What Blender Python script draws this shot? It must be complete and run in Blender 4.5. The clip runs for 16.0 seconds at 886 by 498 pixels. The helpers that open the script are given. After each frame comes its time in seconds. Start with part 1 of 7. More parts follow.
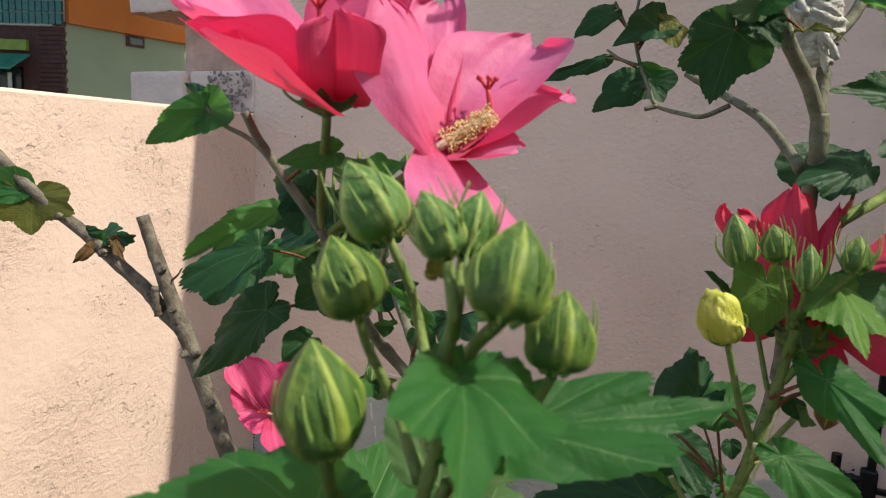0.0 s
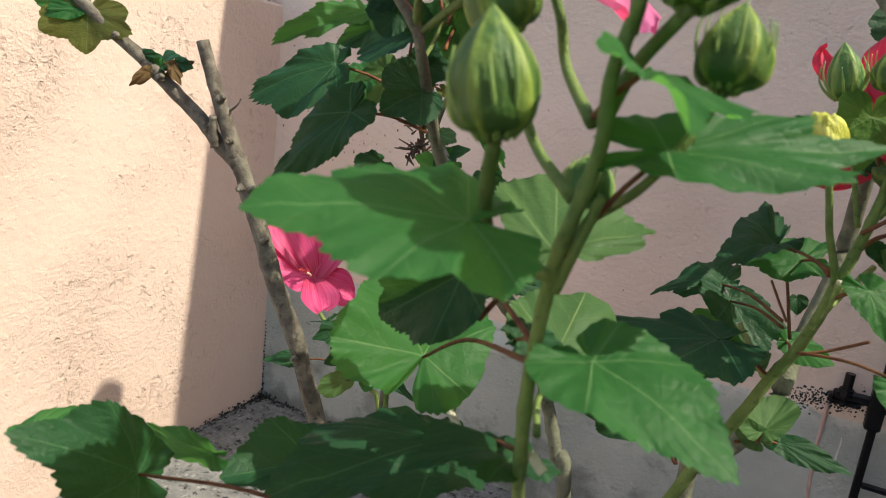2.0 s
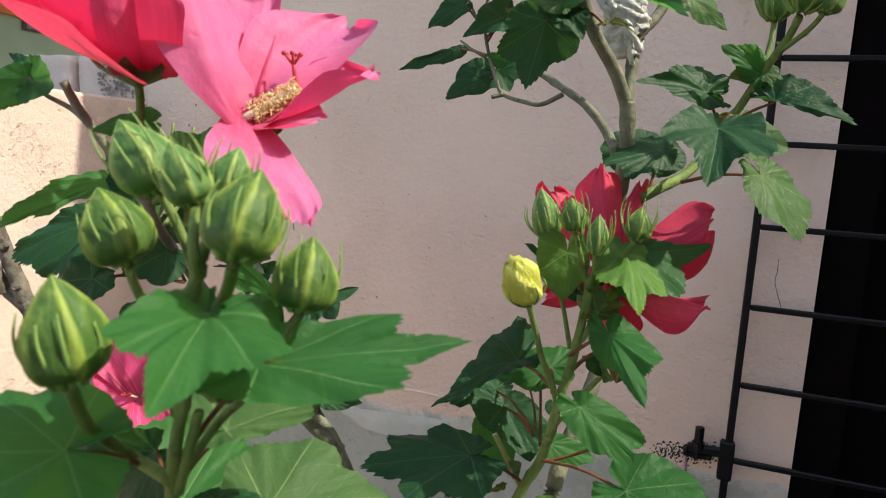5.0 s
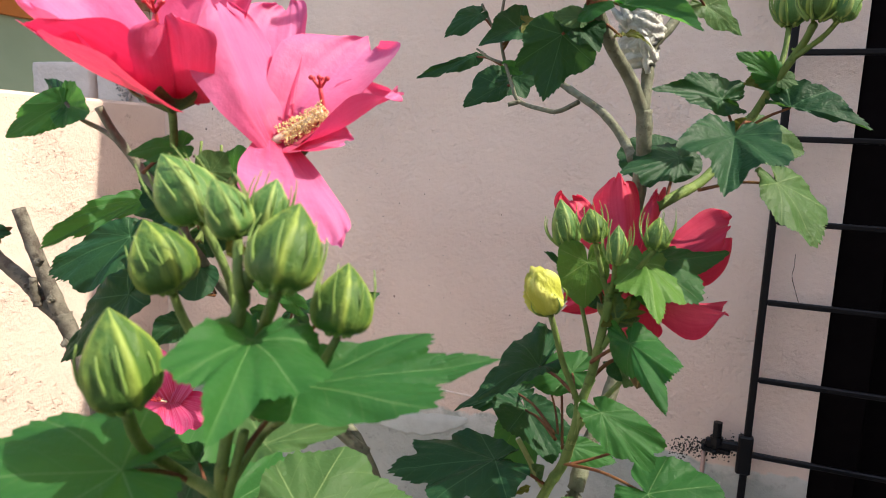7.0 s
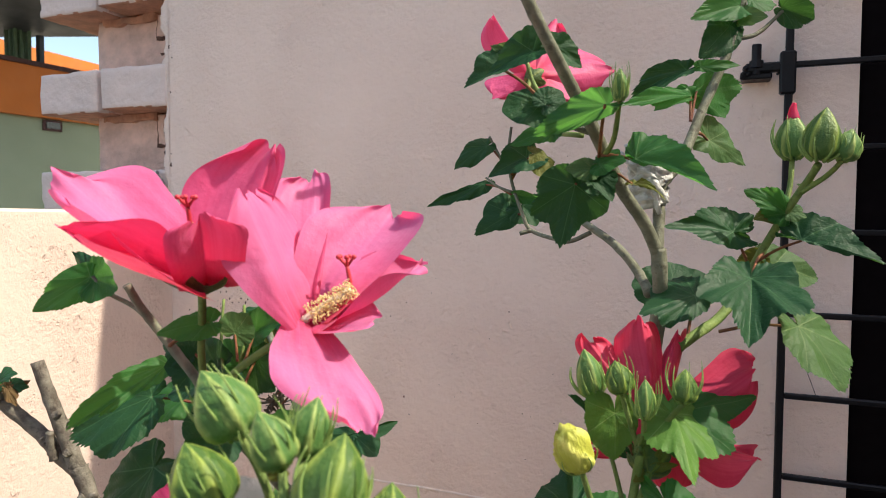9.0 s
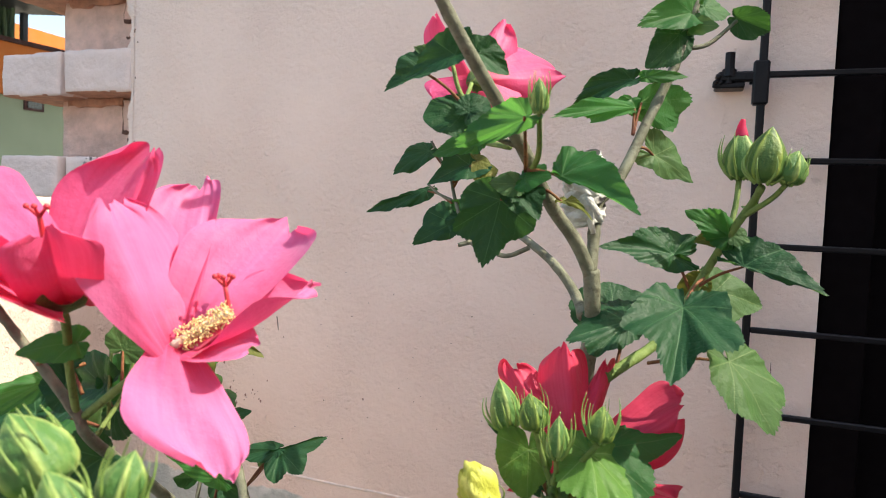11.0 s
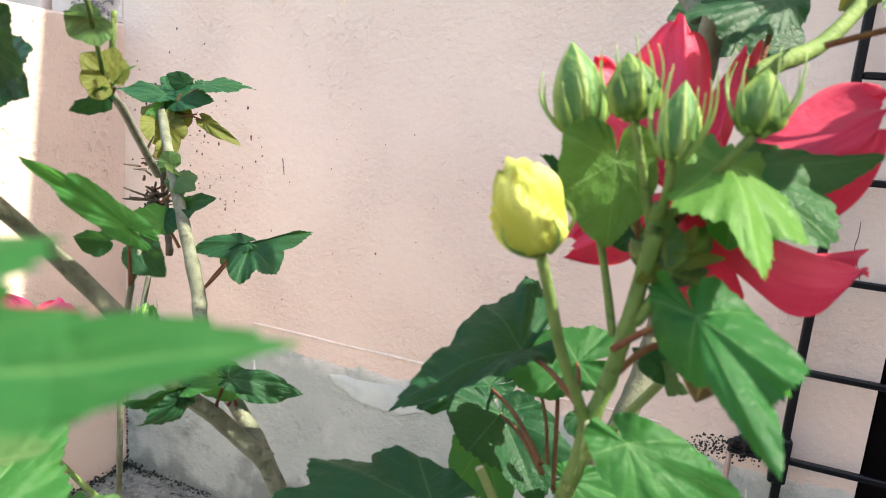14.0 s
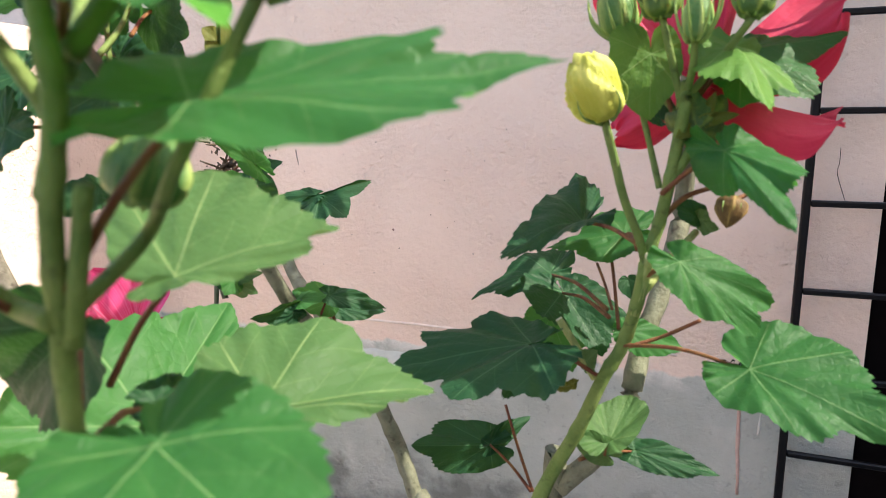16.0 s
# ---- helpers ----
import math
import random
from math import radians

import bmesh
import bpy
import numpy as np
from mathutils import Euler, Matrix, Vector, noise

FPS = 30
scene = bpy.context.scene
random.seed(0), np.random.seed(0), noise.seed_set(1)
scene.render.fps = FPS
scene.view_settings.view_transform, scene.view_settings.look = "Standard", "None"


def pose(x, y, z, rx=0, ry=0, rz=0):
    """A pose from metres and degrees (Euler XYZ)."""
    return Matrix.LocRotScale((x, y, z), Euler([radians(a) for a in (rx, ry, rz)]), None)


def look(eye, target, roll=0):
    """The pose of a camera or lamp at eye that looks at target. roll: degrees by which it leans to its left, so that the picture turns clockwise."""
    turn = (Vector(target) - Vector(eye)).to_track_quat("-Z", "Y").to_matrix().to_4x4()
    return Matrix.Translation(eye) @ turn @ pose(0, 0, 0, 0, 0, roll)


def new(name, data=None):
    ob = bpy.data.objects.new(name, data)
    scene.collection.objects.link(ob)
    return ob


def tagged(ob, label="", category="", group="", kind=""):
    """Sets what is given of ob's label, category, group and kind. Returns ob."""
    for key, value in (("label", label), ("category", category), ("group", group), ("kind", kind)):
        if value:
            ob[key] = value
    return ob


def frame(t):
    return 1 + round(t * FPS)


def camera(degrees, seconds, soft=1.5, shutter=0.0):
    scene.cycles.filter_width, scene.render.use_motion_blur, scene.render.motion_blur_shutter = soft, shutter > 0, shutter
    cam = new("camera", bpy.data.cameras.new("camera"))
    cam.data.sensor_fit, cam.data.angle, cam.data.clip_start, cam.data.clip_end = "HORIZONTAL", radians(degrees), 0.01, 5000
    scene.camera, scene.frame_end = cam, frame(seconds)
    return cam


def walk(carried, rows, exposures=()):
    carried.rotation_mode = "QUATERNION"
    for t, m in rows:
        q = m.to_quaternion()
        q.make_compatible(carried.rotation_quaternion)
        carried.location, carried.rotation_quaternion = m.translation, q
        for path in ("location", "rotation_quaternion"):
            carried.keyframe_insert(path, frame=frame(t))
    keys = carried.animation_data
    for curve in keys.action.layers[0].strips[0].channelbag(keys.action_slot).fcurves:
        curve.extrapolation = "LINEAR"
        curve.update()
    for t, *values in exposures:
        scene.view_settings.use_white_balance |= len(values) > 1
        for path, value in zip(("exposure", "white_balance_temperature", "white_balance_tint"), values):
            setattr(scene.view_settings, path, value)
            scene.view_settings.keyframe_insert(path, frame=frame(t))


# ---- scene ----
cam = camera(66.76, 16.0, soft=0.5)
PATH = [
    (0.0, -0.0001, -0.0019, 0.9164, 81.83, -2.60, 26.93),
    (0.5, -0.0075, -0.0083, 0.8696, 78.94, -5.85, 25.63),
    (1.0, -0.0245, -0.0199, 0.8515, 78.80, -9.25, 24.93),
    (1.5, -0.0391, -0.0284, 0.8447, 76.84, -8.04, 25.86),
    (2.0, -0.0385, -0.0245, 0.8378, 76.71, -6.39, 27.57),
    (2.5, -0.0129, -0.0047, 0.8503, 77.67, -5.06, 25.66),
    (3.0, 0.0139, -0.0022, 0.8698, 79.35, -3.40, 25.68),
    (3.5, 0.0398, -0.0039, 0.8843, 80.33, -4.19, 24.70),
    (4.0, 0.0546, -0.0100, 0.8961, 81.27, -4.58, 22.86),
    (4.5, 0.0609, -0.0045, 0.9029, 81.43, -3.71, 21.09),
    (4.7, 0.0670, -0.0013, 0.9039, 82.09, -3.67, 20.54),
    (6.8, 0.0667, -0.0116, 0.9215, 81.17, -2.09, 21.37),
    (7.0, 0.0641, -0.0130, 0.9191, 81.41, -2.48, 21.50),
    (7.5, 0.0513, -0.0076, 0.9056, 79.15, -3.05, 22.45),
    (8.0, 0.0383, -0.0003, 0.8885, 77.24, -4.31, 22.69),
    (8.5, 0.0354, -0.0172, 0.9138, 83.32, -2.69, 21.61),
    (9.0, 0.0477, -0.0166, 0.9732, 87.51, -0.38, 21.25),
    (9.5, 0.0705, 0.0103, 0.9956, 87.14, 0.08, 21.29),
    (9.7, 0.0813, 0.0186, 1.0012, 87.58, -1.10, 20.33),
    (11.8, 0.0790, 0.0543, 0.9448, 85.79, -3.03, 20.06),
    (12.0, 0.0642, 0.0924, 0.9151, 81.86, -3.32, 19.02),
    (12.5, 0.0431, 0.1729, 0.9133, 79.85, -2.01, 19.16),
    (13.0, 0.0414, 0.2097, 0.9153, 79.64, -2.09, 19.25),
    (13.5, 0.0454, 0.2121, 0.9112, 80.42, -2.11, 19.33),
    (14.0, 0.0312, 0.1844, 0.8600, 78.77, -4.86, 22.92),
    (14.5, 0.0094, 0.1546, 0.8264, 76.80, -4.23, 22.84),
    (15.0, 0.0169, 0.1385, 0.8251, 76.79, -3.53, 22.64),
    (15.5, 0.0166, 0.1268, 0.8240, 76.34, -2.77, 22.18),
    (16.0, 0.0221, 0.0879, 0.8244, 78.52, 0.65, 21.00),
]
EXPOSURES = [(0.0, 0.68, 7000.0, 6.0), (1.0, 0.95, 7000.0, 3.5), (3.5, 0.95, 7000.0, 4.0), (4.5, 0.97, 7000.0, 4.0), (7.0, 1.25, 7000.0, 7.0), (8.0, 1.25, 7000.0, 8.0), (9.0, 1.08, 7000.0, 8.0), (12.0, 1.70, 7000.0, 2.0), (12.6, 1.85, 7000.0, -3.0), (13.5, 2.03, 6900.0, -3.0), (15.0, 2.03, 6700.0, 12.0), (15.5, 2.02, 6650.0, 12.0), (16.0, 1.8, 6850.0, 7.0)]
cam.data.dof.use_dof = True
cam.data.dof.focus_distance, cam.data.dof.aperture_fstop = 0.70, 16.0
walk(cam, [(t, pose(x, y, z, rx, ry, rz)) for t, x, y, z, rx, ry, rz in PATH], EXPOSURES)

# ---- world and sun ----
# The sun stands behind the tall back wall, steep, and to the side of the door.
SUN_TO = Vector((0.80, 0.118, 1.0)).normalized()
world = bpy.data.worlds.new("sky")
scene.world = world
world.use_nodes = True
wn = world.node_tree.nodes
sky = wn.new("ShaderNodeTexSky")
sky.sky_type, sky.sun_disc = "NISHITA", False
sky.sun_elevation = math.asin(SUN_TO.z)
sky.sun_rotation = math.atan2(SUN_TO.x, SUN_TO.y)
sky.air_density, sky.dust_density = 1.0, 2.0
world.node_tree.links.new(sky.outputs[0], wn["Background"].inputs[0])
wn["Background"].inputs[1].default_value = 0.145
sun_data = bpy.data.lights.new("sun", "SUN")
sun_data.energy, sun_data.angle, sun_data.color = 3.1, radians(0.53), (1.0, 0.93, 0.82)
sun = new("sun", sun_data)
sun.matrix_world = look(SUN_TO * 20, (0, 0, 0))


# ---- materials ----
class Mat:
    """A small builder of node materials."""

    def __init__(self, name):
        self.m = bpy.data.materials.new(name)
        self.m.use_nodes = True
        self.t = self.m.node_tree
        self.b = self.t.nodes["Principled BSDF"]
        self.out = self.t.nodes["Material Output"]
        self.coord = self.t.nodes.new("ShaderNodeTexCoord")

    def node(self, kind, **values):
        n = self.t.nodes.new("ShaderNode" + kind)
        for key, v in values.items():
            self.put(n.inputs[key.replace("_", " ")], v)
        return n

    def put(self, socket, v):
        if isinstance(v, bpy.types.NodeSocket):
            self.t.links.new(v, socket)
        elif isinstance(v, (tuple, list)) and len(v) == 3 and socket.type == "RGBA":
            socket.default_value = (*v, 1)
        else:
            socket.default_value = v

    def noise(self, scale, detail=4.0, rough=0.55, vec=None):
        n = self.node("TexNoise", Scale=scale, Detail=detail, Roughness=rough)
        self.put(n.inputs["Vector"], vec or self.coord.outputs["Object"])
        return n.outputs["Fac"]

    def ramp(self, fac, a, b, lo=0.0, hi=1.0):
        n = self.node("MapRange", Value=fac)
        n.inputs["From Min"].default_value, n.inputs["From Max"].default_value = a, b
        n.inputs["To Min"].default_value, n.inputs["To Max"].default_value = lo, hi
        return n.outputs[0]

    def mix(self, fac, a, b):
        n = self.t.nodes.new("ShaderNodeMix")
        n.data_type = "RGBA"
        self.put(n.inputs["Factor"], fac), self.put(n.inputs["A"], a), self.put(n.inputs["B"], b)
        return n.outputs["Result"]

    def math(self, op, a, b=0.0):
        n = self.t.nodes.new("ShaderNodeMath")
        n.operation = op
        self.put(n.inputs[0], a), self.put(n.inputs[1], b)
        return n.outputs[0]

    def split(self, vec=None):
        n = self.t.nodes.new("ShaderNodeSeparateXYZ")
        self.put(n.inputs[0], vec or self.coord.outputs["Object"])
        return n.outputs

    def bump(self, height, strength=0.4, distance=0.002, after=None):
        n = self.node("Bump", Height=height, Strength=strength, Distance=distance)
        if after:
            self.put(n.inputs["Normal"], after)
        return n.outputs[0]

    def done(self, color, rough=0.7, normal=None, metal=0.0, spec=0.5):
        self.put(self.b.inputs["Base Color"], color)
        self.put(self.b.inputs["Roughness"], rough)
        self.put(self.b.inputs["Metallic"], metal)
        self.put(self.b.inputs["Specular IOR Level"], spec)
        if normal:
            self.put(self.b.inputs["Normal"], normal)
        return self.m

    def see_through(self, color, amount):
        """Lets part of the light through a thin leaf or petal."""
        tr = self.node("BsdfTranslucent", Color=color)
        mx = self.node("MixShader", Fac=amount)
        self.t.links.new(self.b.outputs[0], mx.inputs[1])
        self.t.links.new(tr.outputs[0], mx.inputs[2])
        self.t.links.new(mx.outputs[0], self.out.inputs["Surface"])
        return self.m


def plaster_material(name, pink, plinth=True):
    k = Mat(name)
    x, y, z = k.split()
    wash = k.noise(2.2, 5)
    col = k.mix(k.ramp(wash, 0.3, 0.7), pink, tuple(c * f for c, f in zip(pink, (0.90, 0.86, 0.84))))
    fine = k.noise(60, 6, 0.65)
    col = k.mix(k.ramp(fine, 0.45, 0.8, 0.0, 0.35), col, tuple(c * 0.86 for c in pink))
    specks = k.noise(55, 2, 0.5)
    col = k.mix(k.ramp(specks, 0.84, 0.85, 0.0, 0.75), col, (0.09, 0.07, 0.06))
    if plinth:
        edge = k.math("ADD", z, k.math("ADD", k.ramp(k.noise(2.6, 3, 0.5), 0.3, 0.7, -0.016, 0.016), k.ramp(k.noise(30, 5, 0.6), 0.3, 0.7, -0.006, 0.006)))
        grey = k.mix(k.ramp(k.noise(7, 7, 0.6), 0.3, 0.7), (0.36, 0.39, 0.365), (0.48, 0.505, 0.475))
        grey = k.mix(k.ramp(k.noise(16, 5), 0.58, 0.76, 0, 0.5), grey, (0.60, 0.615, 0.58))
        grey = k.mix(k.ramp(k.noise(38, 5, 0.65), 0.60, 0.70, 0, 0.5), grey, (0.20, 0.21, 0.20))
        grey = k.mix(k.math("MULTIPLY", k.ramp(edge, 0.335, 0.372, 0.0, 0.8), k.ramp(k.noise(21, 4), 0.42, 0.55)), grey, (0.74, 0.72, 0.68))
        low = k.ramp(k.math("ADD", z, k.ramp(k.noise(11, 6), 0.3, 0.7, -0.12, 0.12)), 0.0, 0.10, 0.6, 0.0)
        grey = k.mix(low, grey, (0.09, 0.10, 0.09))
        col = k.mix(k.ramp(edge, 0.368, 0.374, 1.0, 0.0), col, grey)
    h1 = k.noise(105, 5, 0.62)
    h2 = k.noise(24, 4, 0.5)
    pits = k.ramp(k.math("MULTIPLY", k.noise(70, 4, 0.6), k.ramp(k.noise(9, 3), 0.35, 0.65, 0.85, 1.08)), 0.60, 0.72, 0.0, -1.0)
    flat = k.ramp(k.noise(4.5, 4), 0.35, 0.65, 0.25, 0.9)
    nrm = k.bump(h2, 0.5, 0.006, k.bump(k.math("MULTIPLY", pits, flat), 0.6 if plinth else 0.9, 0.0035, k.bump(k.math("MULTIPLY", h1, flat), 1.0, 0.0065)))
    return k.done(col, 0.85, nrm, spec=0.25)


def simple_material(name, color, rough=0.6, vary=0.25, scale=30.0, bump=0.3, dist=0.001, metal=0.0, spec=0.5):
    k = Mat(name)
    n = k.noise(scale, 5)
    col = k.mix(k.ramp(n, 0.3, 0.7), color, tuple(c * (1 - vary) for c in color))
    return k.done(col, k.ramp(k.noise(scale * 2.3, 3), 0.3, 0.7, rough * 0.85, min(1, rough * 1.15)),
                  k.bump(k.noise(scale * 4, 4), bump, dist), metal, spec)


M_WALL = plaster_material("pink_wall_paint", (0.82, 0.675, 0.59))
M_PARAPET = plaster_material("pink_parapet_paint", (0.70, 0.55, 0.475), plinth=False)
M_IRON = simple_material("black_iron_paint", (0.004, 0.004, 0.006), 0.42, 0.3, 60, 0.25, spec=0.25)
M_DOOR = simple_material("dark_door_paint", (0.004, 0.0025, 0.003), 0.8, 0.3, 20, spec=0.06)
M_BRICK = simple_material("limewashed_brick", (0.74, 0.61, 0.555), 0.92, 0.12, 14, 0.9, 0.005)
M_CLAY = simple_material("bare_clay", (0.55, 0.27, 0.17), 0.95, 0.45, 30, 0.9, 0.005)
# Dark clay tone that carries the shade inside holes and pits.
M_HOLE = simple_material("dark_clay_hole", (0.15, 0.07, 0.05), 0.95, 0.5, 60, 0.9, 0.004)
M_MORTAR = simple_material("pink_mortar", (0.80, 0.54, 0.44), 0.92, 0.35, 22, 0.9, 0.006)
M_BROKEN = simple_material("grey_broken_plaster", (0.36, 0.31, 0.29), 0.95, 0.5, 60, 1.0, 0.006)


def floor_material():
    k = Mat("rough_concrete")
    a = k.noise(14, 8, 0.7)
    col = k.mix(k.ramp(a, 0.35, 0.65), (0.12, 0.125, 0.125), (0.27, 0.275, 0.27))
    col = k.mix(k.ramp(k.noise(75, 5, 0.7), 0.55, 0.70), col, (0.40, 0.40, 0.38))
    col = k.mix(k.ramp(k.noise(52, 6, 0.75), 0.53, 0.62), col, (0.025, 0.026, 0.028))
    return k.done(col, 0.95, k.bump(k.noise(45, 6, 0.7), 0.9, 0.008), spec=0.2)


M_FLOOR = floor_material()

# ---- mesh helpers ----


def mesh_of(name, bm, material, smooth=False):
    me = bpy.data.meshes.new(name)
    bm.normal_update()
    bm.to_mesh(me)
    bm.free()
    if material:
        me.materials.append(material)
    if smooth:
        for p in me.polygons:
            p.use_smooth = True
    return me


def part(name, bm, material, parent=None, label="", smooth=False):
    ob = new(name, mesh_of(name, bm, material, smooth))
    if parent:
        ob.parent = parent
    if label:
        ob["label"] = label
    return ob


def box(bm, lo, hi, bevel=0.0, segs=1):
    r = bmesh.ops.create_cube(bm, size=1.0)
    vs = r["verts"]
    for v in vs:
        v.co = Vector(((v.co.x + 0.5) * (hi[0] - lo[0]) + lo[0], (v.co.y + 0.5) * (hi[1] - lo[1]) + lo[1],
                       (v.co.z + 0.5) * (hi[2] - lo[2]) + lo[2]))
    if bevel:
        es = list({e for v in vs for e in v.link_edges})
        bmesh.ops.bevel(bm, geom=es, offset=bevel, segments=segs, affect="EDGES")
    return bm


def box_part(name, lo, hi, material, parent=None, label="", bevel=0.0):
    return part(name, box(bmesh.new(), lo, hi, bevel), material, parent, label)


def structure(ob, label, category):
    return tagged(ob, label, category, kind="structure")


# ---- the terrace: floor, walls, door ----
WY = 1.255
PX = -1.147
TOP = 2.5
structure(box_part("floor", (PX, -5.0, -0.2), (4.0, WY, 0.0), M_FLOOR),
          "rough dark grey concrete terrace floor with grit", "floor")
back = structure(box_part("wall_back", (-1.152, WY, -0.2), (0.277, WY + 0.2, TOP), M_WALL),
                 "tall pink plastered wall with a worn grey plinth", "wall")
structure(box_part("wall_back_beyond_door", (1.25, WY, -0.2), (4.0, WY + 0.2, TOP), M_WALL),
          "pink plastered wall beyond the dark doorway", "wall")
structure(box_part("wall_back_over_door", (0.277, WY, 2.1), (1.25, WY + 0.2, TOP), M_WALL),
          "pink plastered wall over the dark doorway", "wall")
structure(box_part("wall_left", (PX - 0.125, -5.0, -0.2), (PX, WY + 0.05, 0.989), M_PARAPET, bevel=0.006),
          "low sunlit pink plastered parapet wall", "wall")
# Added out of view: blocks low sky so the wall darkens towards the door.
structure(box_part("wall_right_sky_block", (2.05, -3.2, -0.2), (2.2, WY, TOP), M_PARAPET),
          "unseen plain pink wall added to dim the door side", "wall")
# Unseen blocker opposite the door, there only to cut sky light on the wall.
structure(box_part("wall_behind_sky_block", (0.30, -1.15, -0.2), (2.05, -1.0, 3.2), M_PARAPET),
          "unseen plain pink wall added to keep sky light off the doorway", "wall")
# Unseen room shell; the darkness of the interior is put into its colour.
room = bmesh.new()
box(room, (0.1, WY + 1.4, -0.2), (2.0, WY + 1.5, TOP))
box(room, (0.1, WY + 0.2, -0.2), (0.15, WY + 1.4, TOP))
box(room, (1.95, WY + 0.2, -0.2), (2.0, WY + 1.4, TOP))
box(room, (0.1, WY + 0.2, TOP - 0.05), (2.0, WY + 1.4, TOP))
structure(part("wall_inner", room, M_DOOR), "unseen inner walls coloured near-black for the dark interior", "wall")
door = new("door_1")
structure(door, "dark brown door in a black frame behind an iron grille", "door")
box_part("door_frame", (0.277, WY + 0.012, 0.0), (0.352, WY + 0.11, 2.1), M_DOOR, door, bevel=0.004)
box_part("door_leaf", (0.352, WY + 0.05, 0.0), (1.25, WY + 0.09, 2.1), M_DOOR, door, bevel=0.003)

# the iron grille gate before the doorway
grille = tagged(new("grille_gate"), "black painted iron grille gate hinged to the pink wall", "gate")
GX, GY = 0.171, 1.225
box_part("stile", (GX - 0.006, GY - 0.006, 0.05), (GX + 0.006, GY + 0.006, 2.05), M_IRON, grille, bevel=0.002)
box_part("stile", (1.15, GY - 0.008, 0.05), (1.166, GY + 0.008, 2.05), M_IRON, grille, bevel=0.002)
for i in range(-2, 13):
    z = 0.411 + 0.1365 * i
    box_part("rung", (GX + 0.006, GY - 0.005, z - 0.0048), (1.15, GY + 0.005, z + 0.0048), M_IRON, grille, bevel=0.002)
for z in (0.425, 1.232):
    hinge = part("hinge", box(bmesh.new(), (0.104, GY - 0.007, z - 0.012), (GX - 0.008, GY + 0.007, z + 0.004), 0.003), M_IRON, grille)
    pin = bmesh.new()
    bmesh.ops.create_cone(pin, cap_ends=True, segments=12, radius1=0.0075, radius2=0.0075, depth=0.05, matrix=Matrix.Translation((0.122, GY, z + 0.010)))
    bmesh.ops.create_cone(pin, cap_ends=True, segments=12, radius1=0.012, radius2=0.011, depth=0.012, matrix=Matrix.Translation((0.122, GY, z + 0.002)))
    part("pin", pin, M_IRON, hinge)
    box_part("lug", (0.100, GY - 0.004, z - 0.022), (0.146, WY + 0.02, z - 0.012), M_IRON, hinge, bevel=0.002)
    box_part("strap", (GX - 0.014, GY - 0.011, z - 0.05), (GX + 0.010, GY + 0.008, z + 0.02), M_IRON, hinge, bevel=0.003)
    weld = bmesh.new()
    rng = random.Random(int(z * 100))
    for k in range(9):
        bmesh.ops.create_icosphere(weld, subdivisions=1, radius=rng.uniform(0.003, 0.006),
                                   matrix=Matrix.Translation((rng.uniform(0.10, 0.16), GY + rng.uniform(-0.008, 0.006), z - 0.012 + rng.uniform(-0.008, 0.012))))
    part("weld_lumps", weld, M_IRON, hinge, smooth=True)

# ragged brick toothing at the end of the back wall
tooth = tagged(new("brick_toothing"), "pale limewashed bricks jutting like teeth at a wall end", "brickwork")
rng = random.Random(11)


def rough_block(lo, hi, amount, seed, cuts=5):
    bm = bmesh.new()
    box(bm, lo, hi)
    bmesh.ops.subdivide_edges(bm, edges=list(bm.edges), cuts=cuts, use_grid_fill=True)
    for v in bm.verts:
        n = noise.noise_vector(v.co * 22 + Vector((seed * 3.1, seed, 0))) * 0.7 + noise.noise_vector(v.co * 70 + Vector((seed, 0, 0))) * 0.3
        v.co += Vector(n) * amount
    return bm


def brick(lo, hi, seed):
    """A worn limewashed brick with rounded corners; its underside is bare clay."""
    bm = bmesh.new()
    box(bm, lo, hi, 0.003, 1)
    bmesh.ops.subdivide_edges(bm, edges=[e for e in bm.edges if e.calc_length() > 0.03], cuts=9, use_grid_fill=True)
    bm.normal_update()
    for v in bm.verts:
        n = noise.noise(v.co * 17 + Vector((seed * 3.1, seed, 0))) * 0.0035 + noise.noise(v.co * 70 + Vector((seed, 0, 0))) * 0.0016
        chip = max(0.0, noise.noise(v.co * 34 + Vector((0, seed * 1.7, 4))) - 0.35) * 0.012
        v.co += v.normal * (n - chip)
    me = mesh_of("brick", bm, M_BRICK, True)
    me.materials.append(M_CLAY)
    for p in me.polygons:
        p.material_index = 1 if p.normal.z < -0.7 else 0
    ob = new("brick", me)
    ob.parent = tooth
    return ob


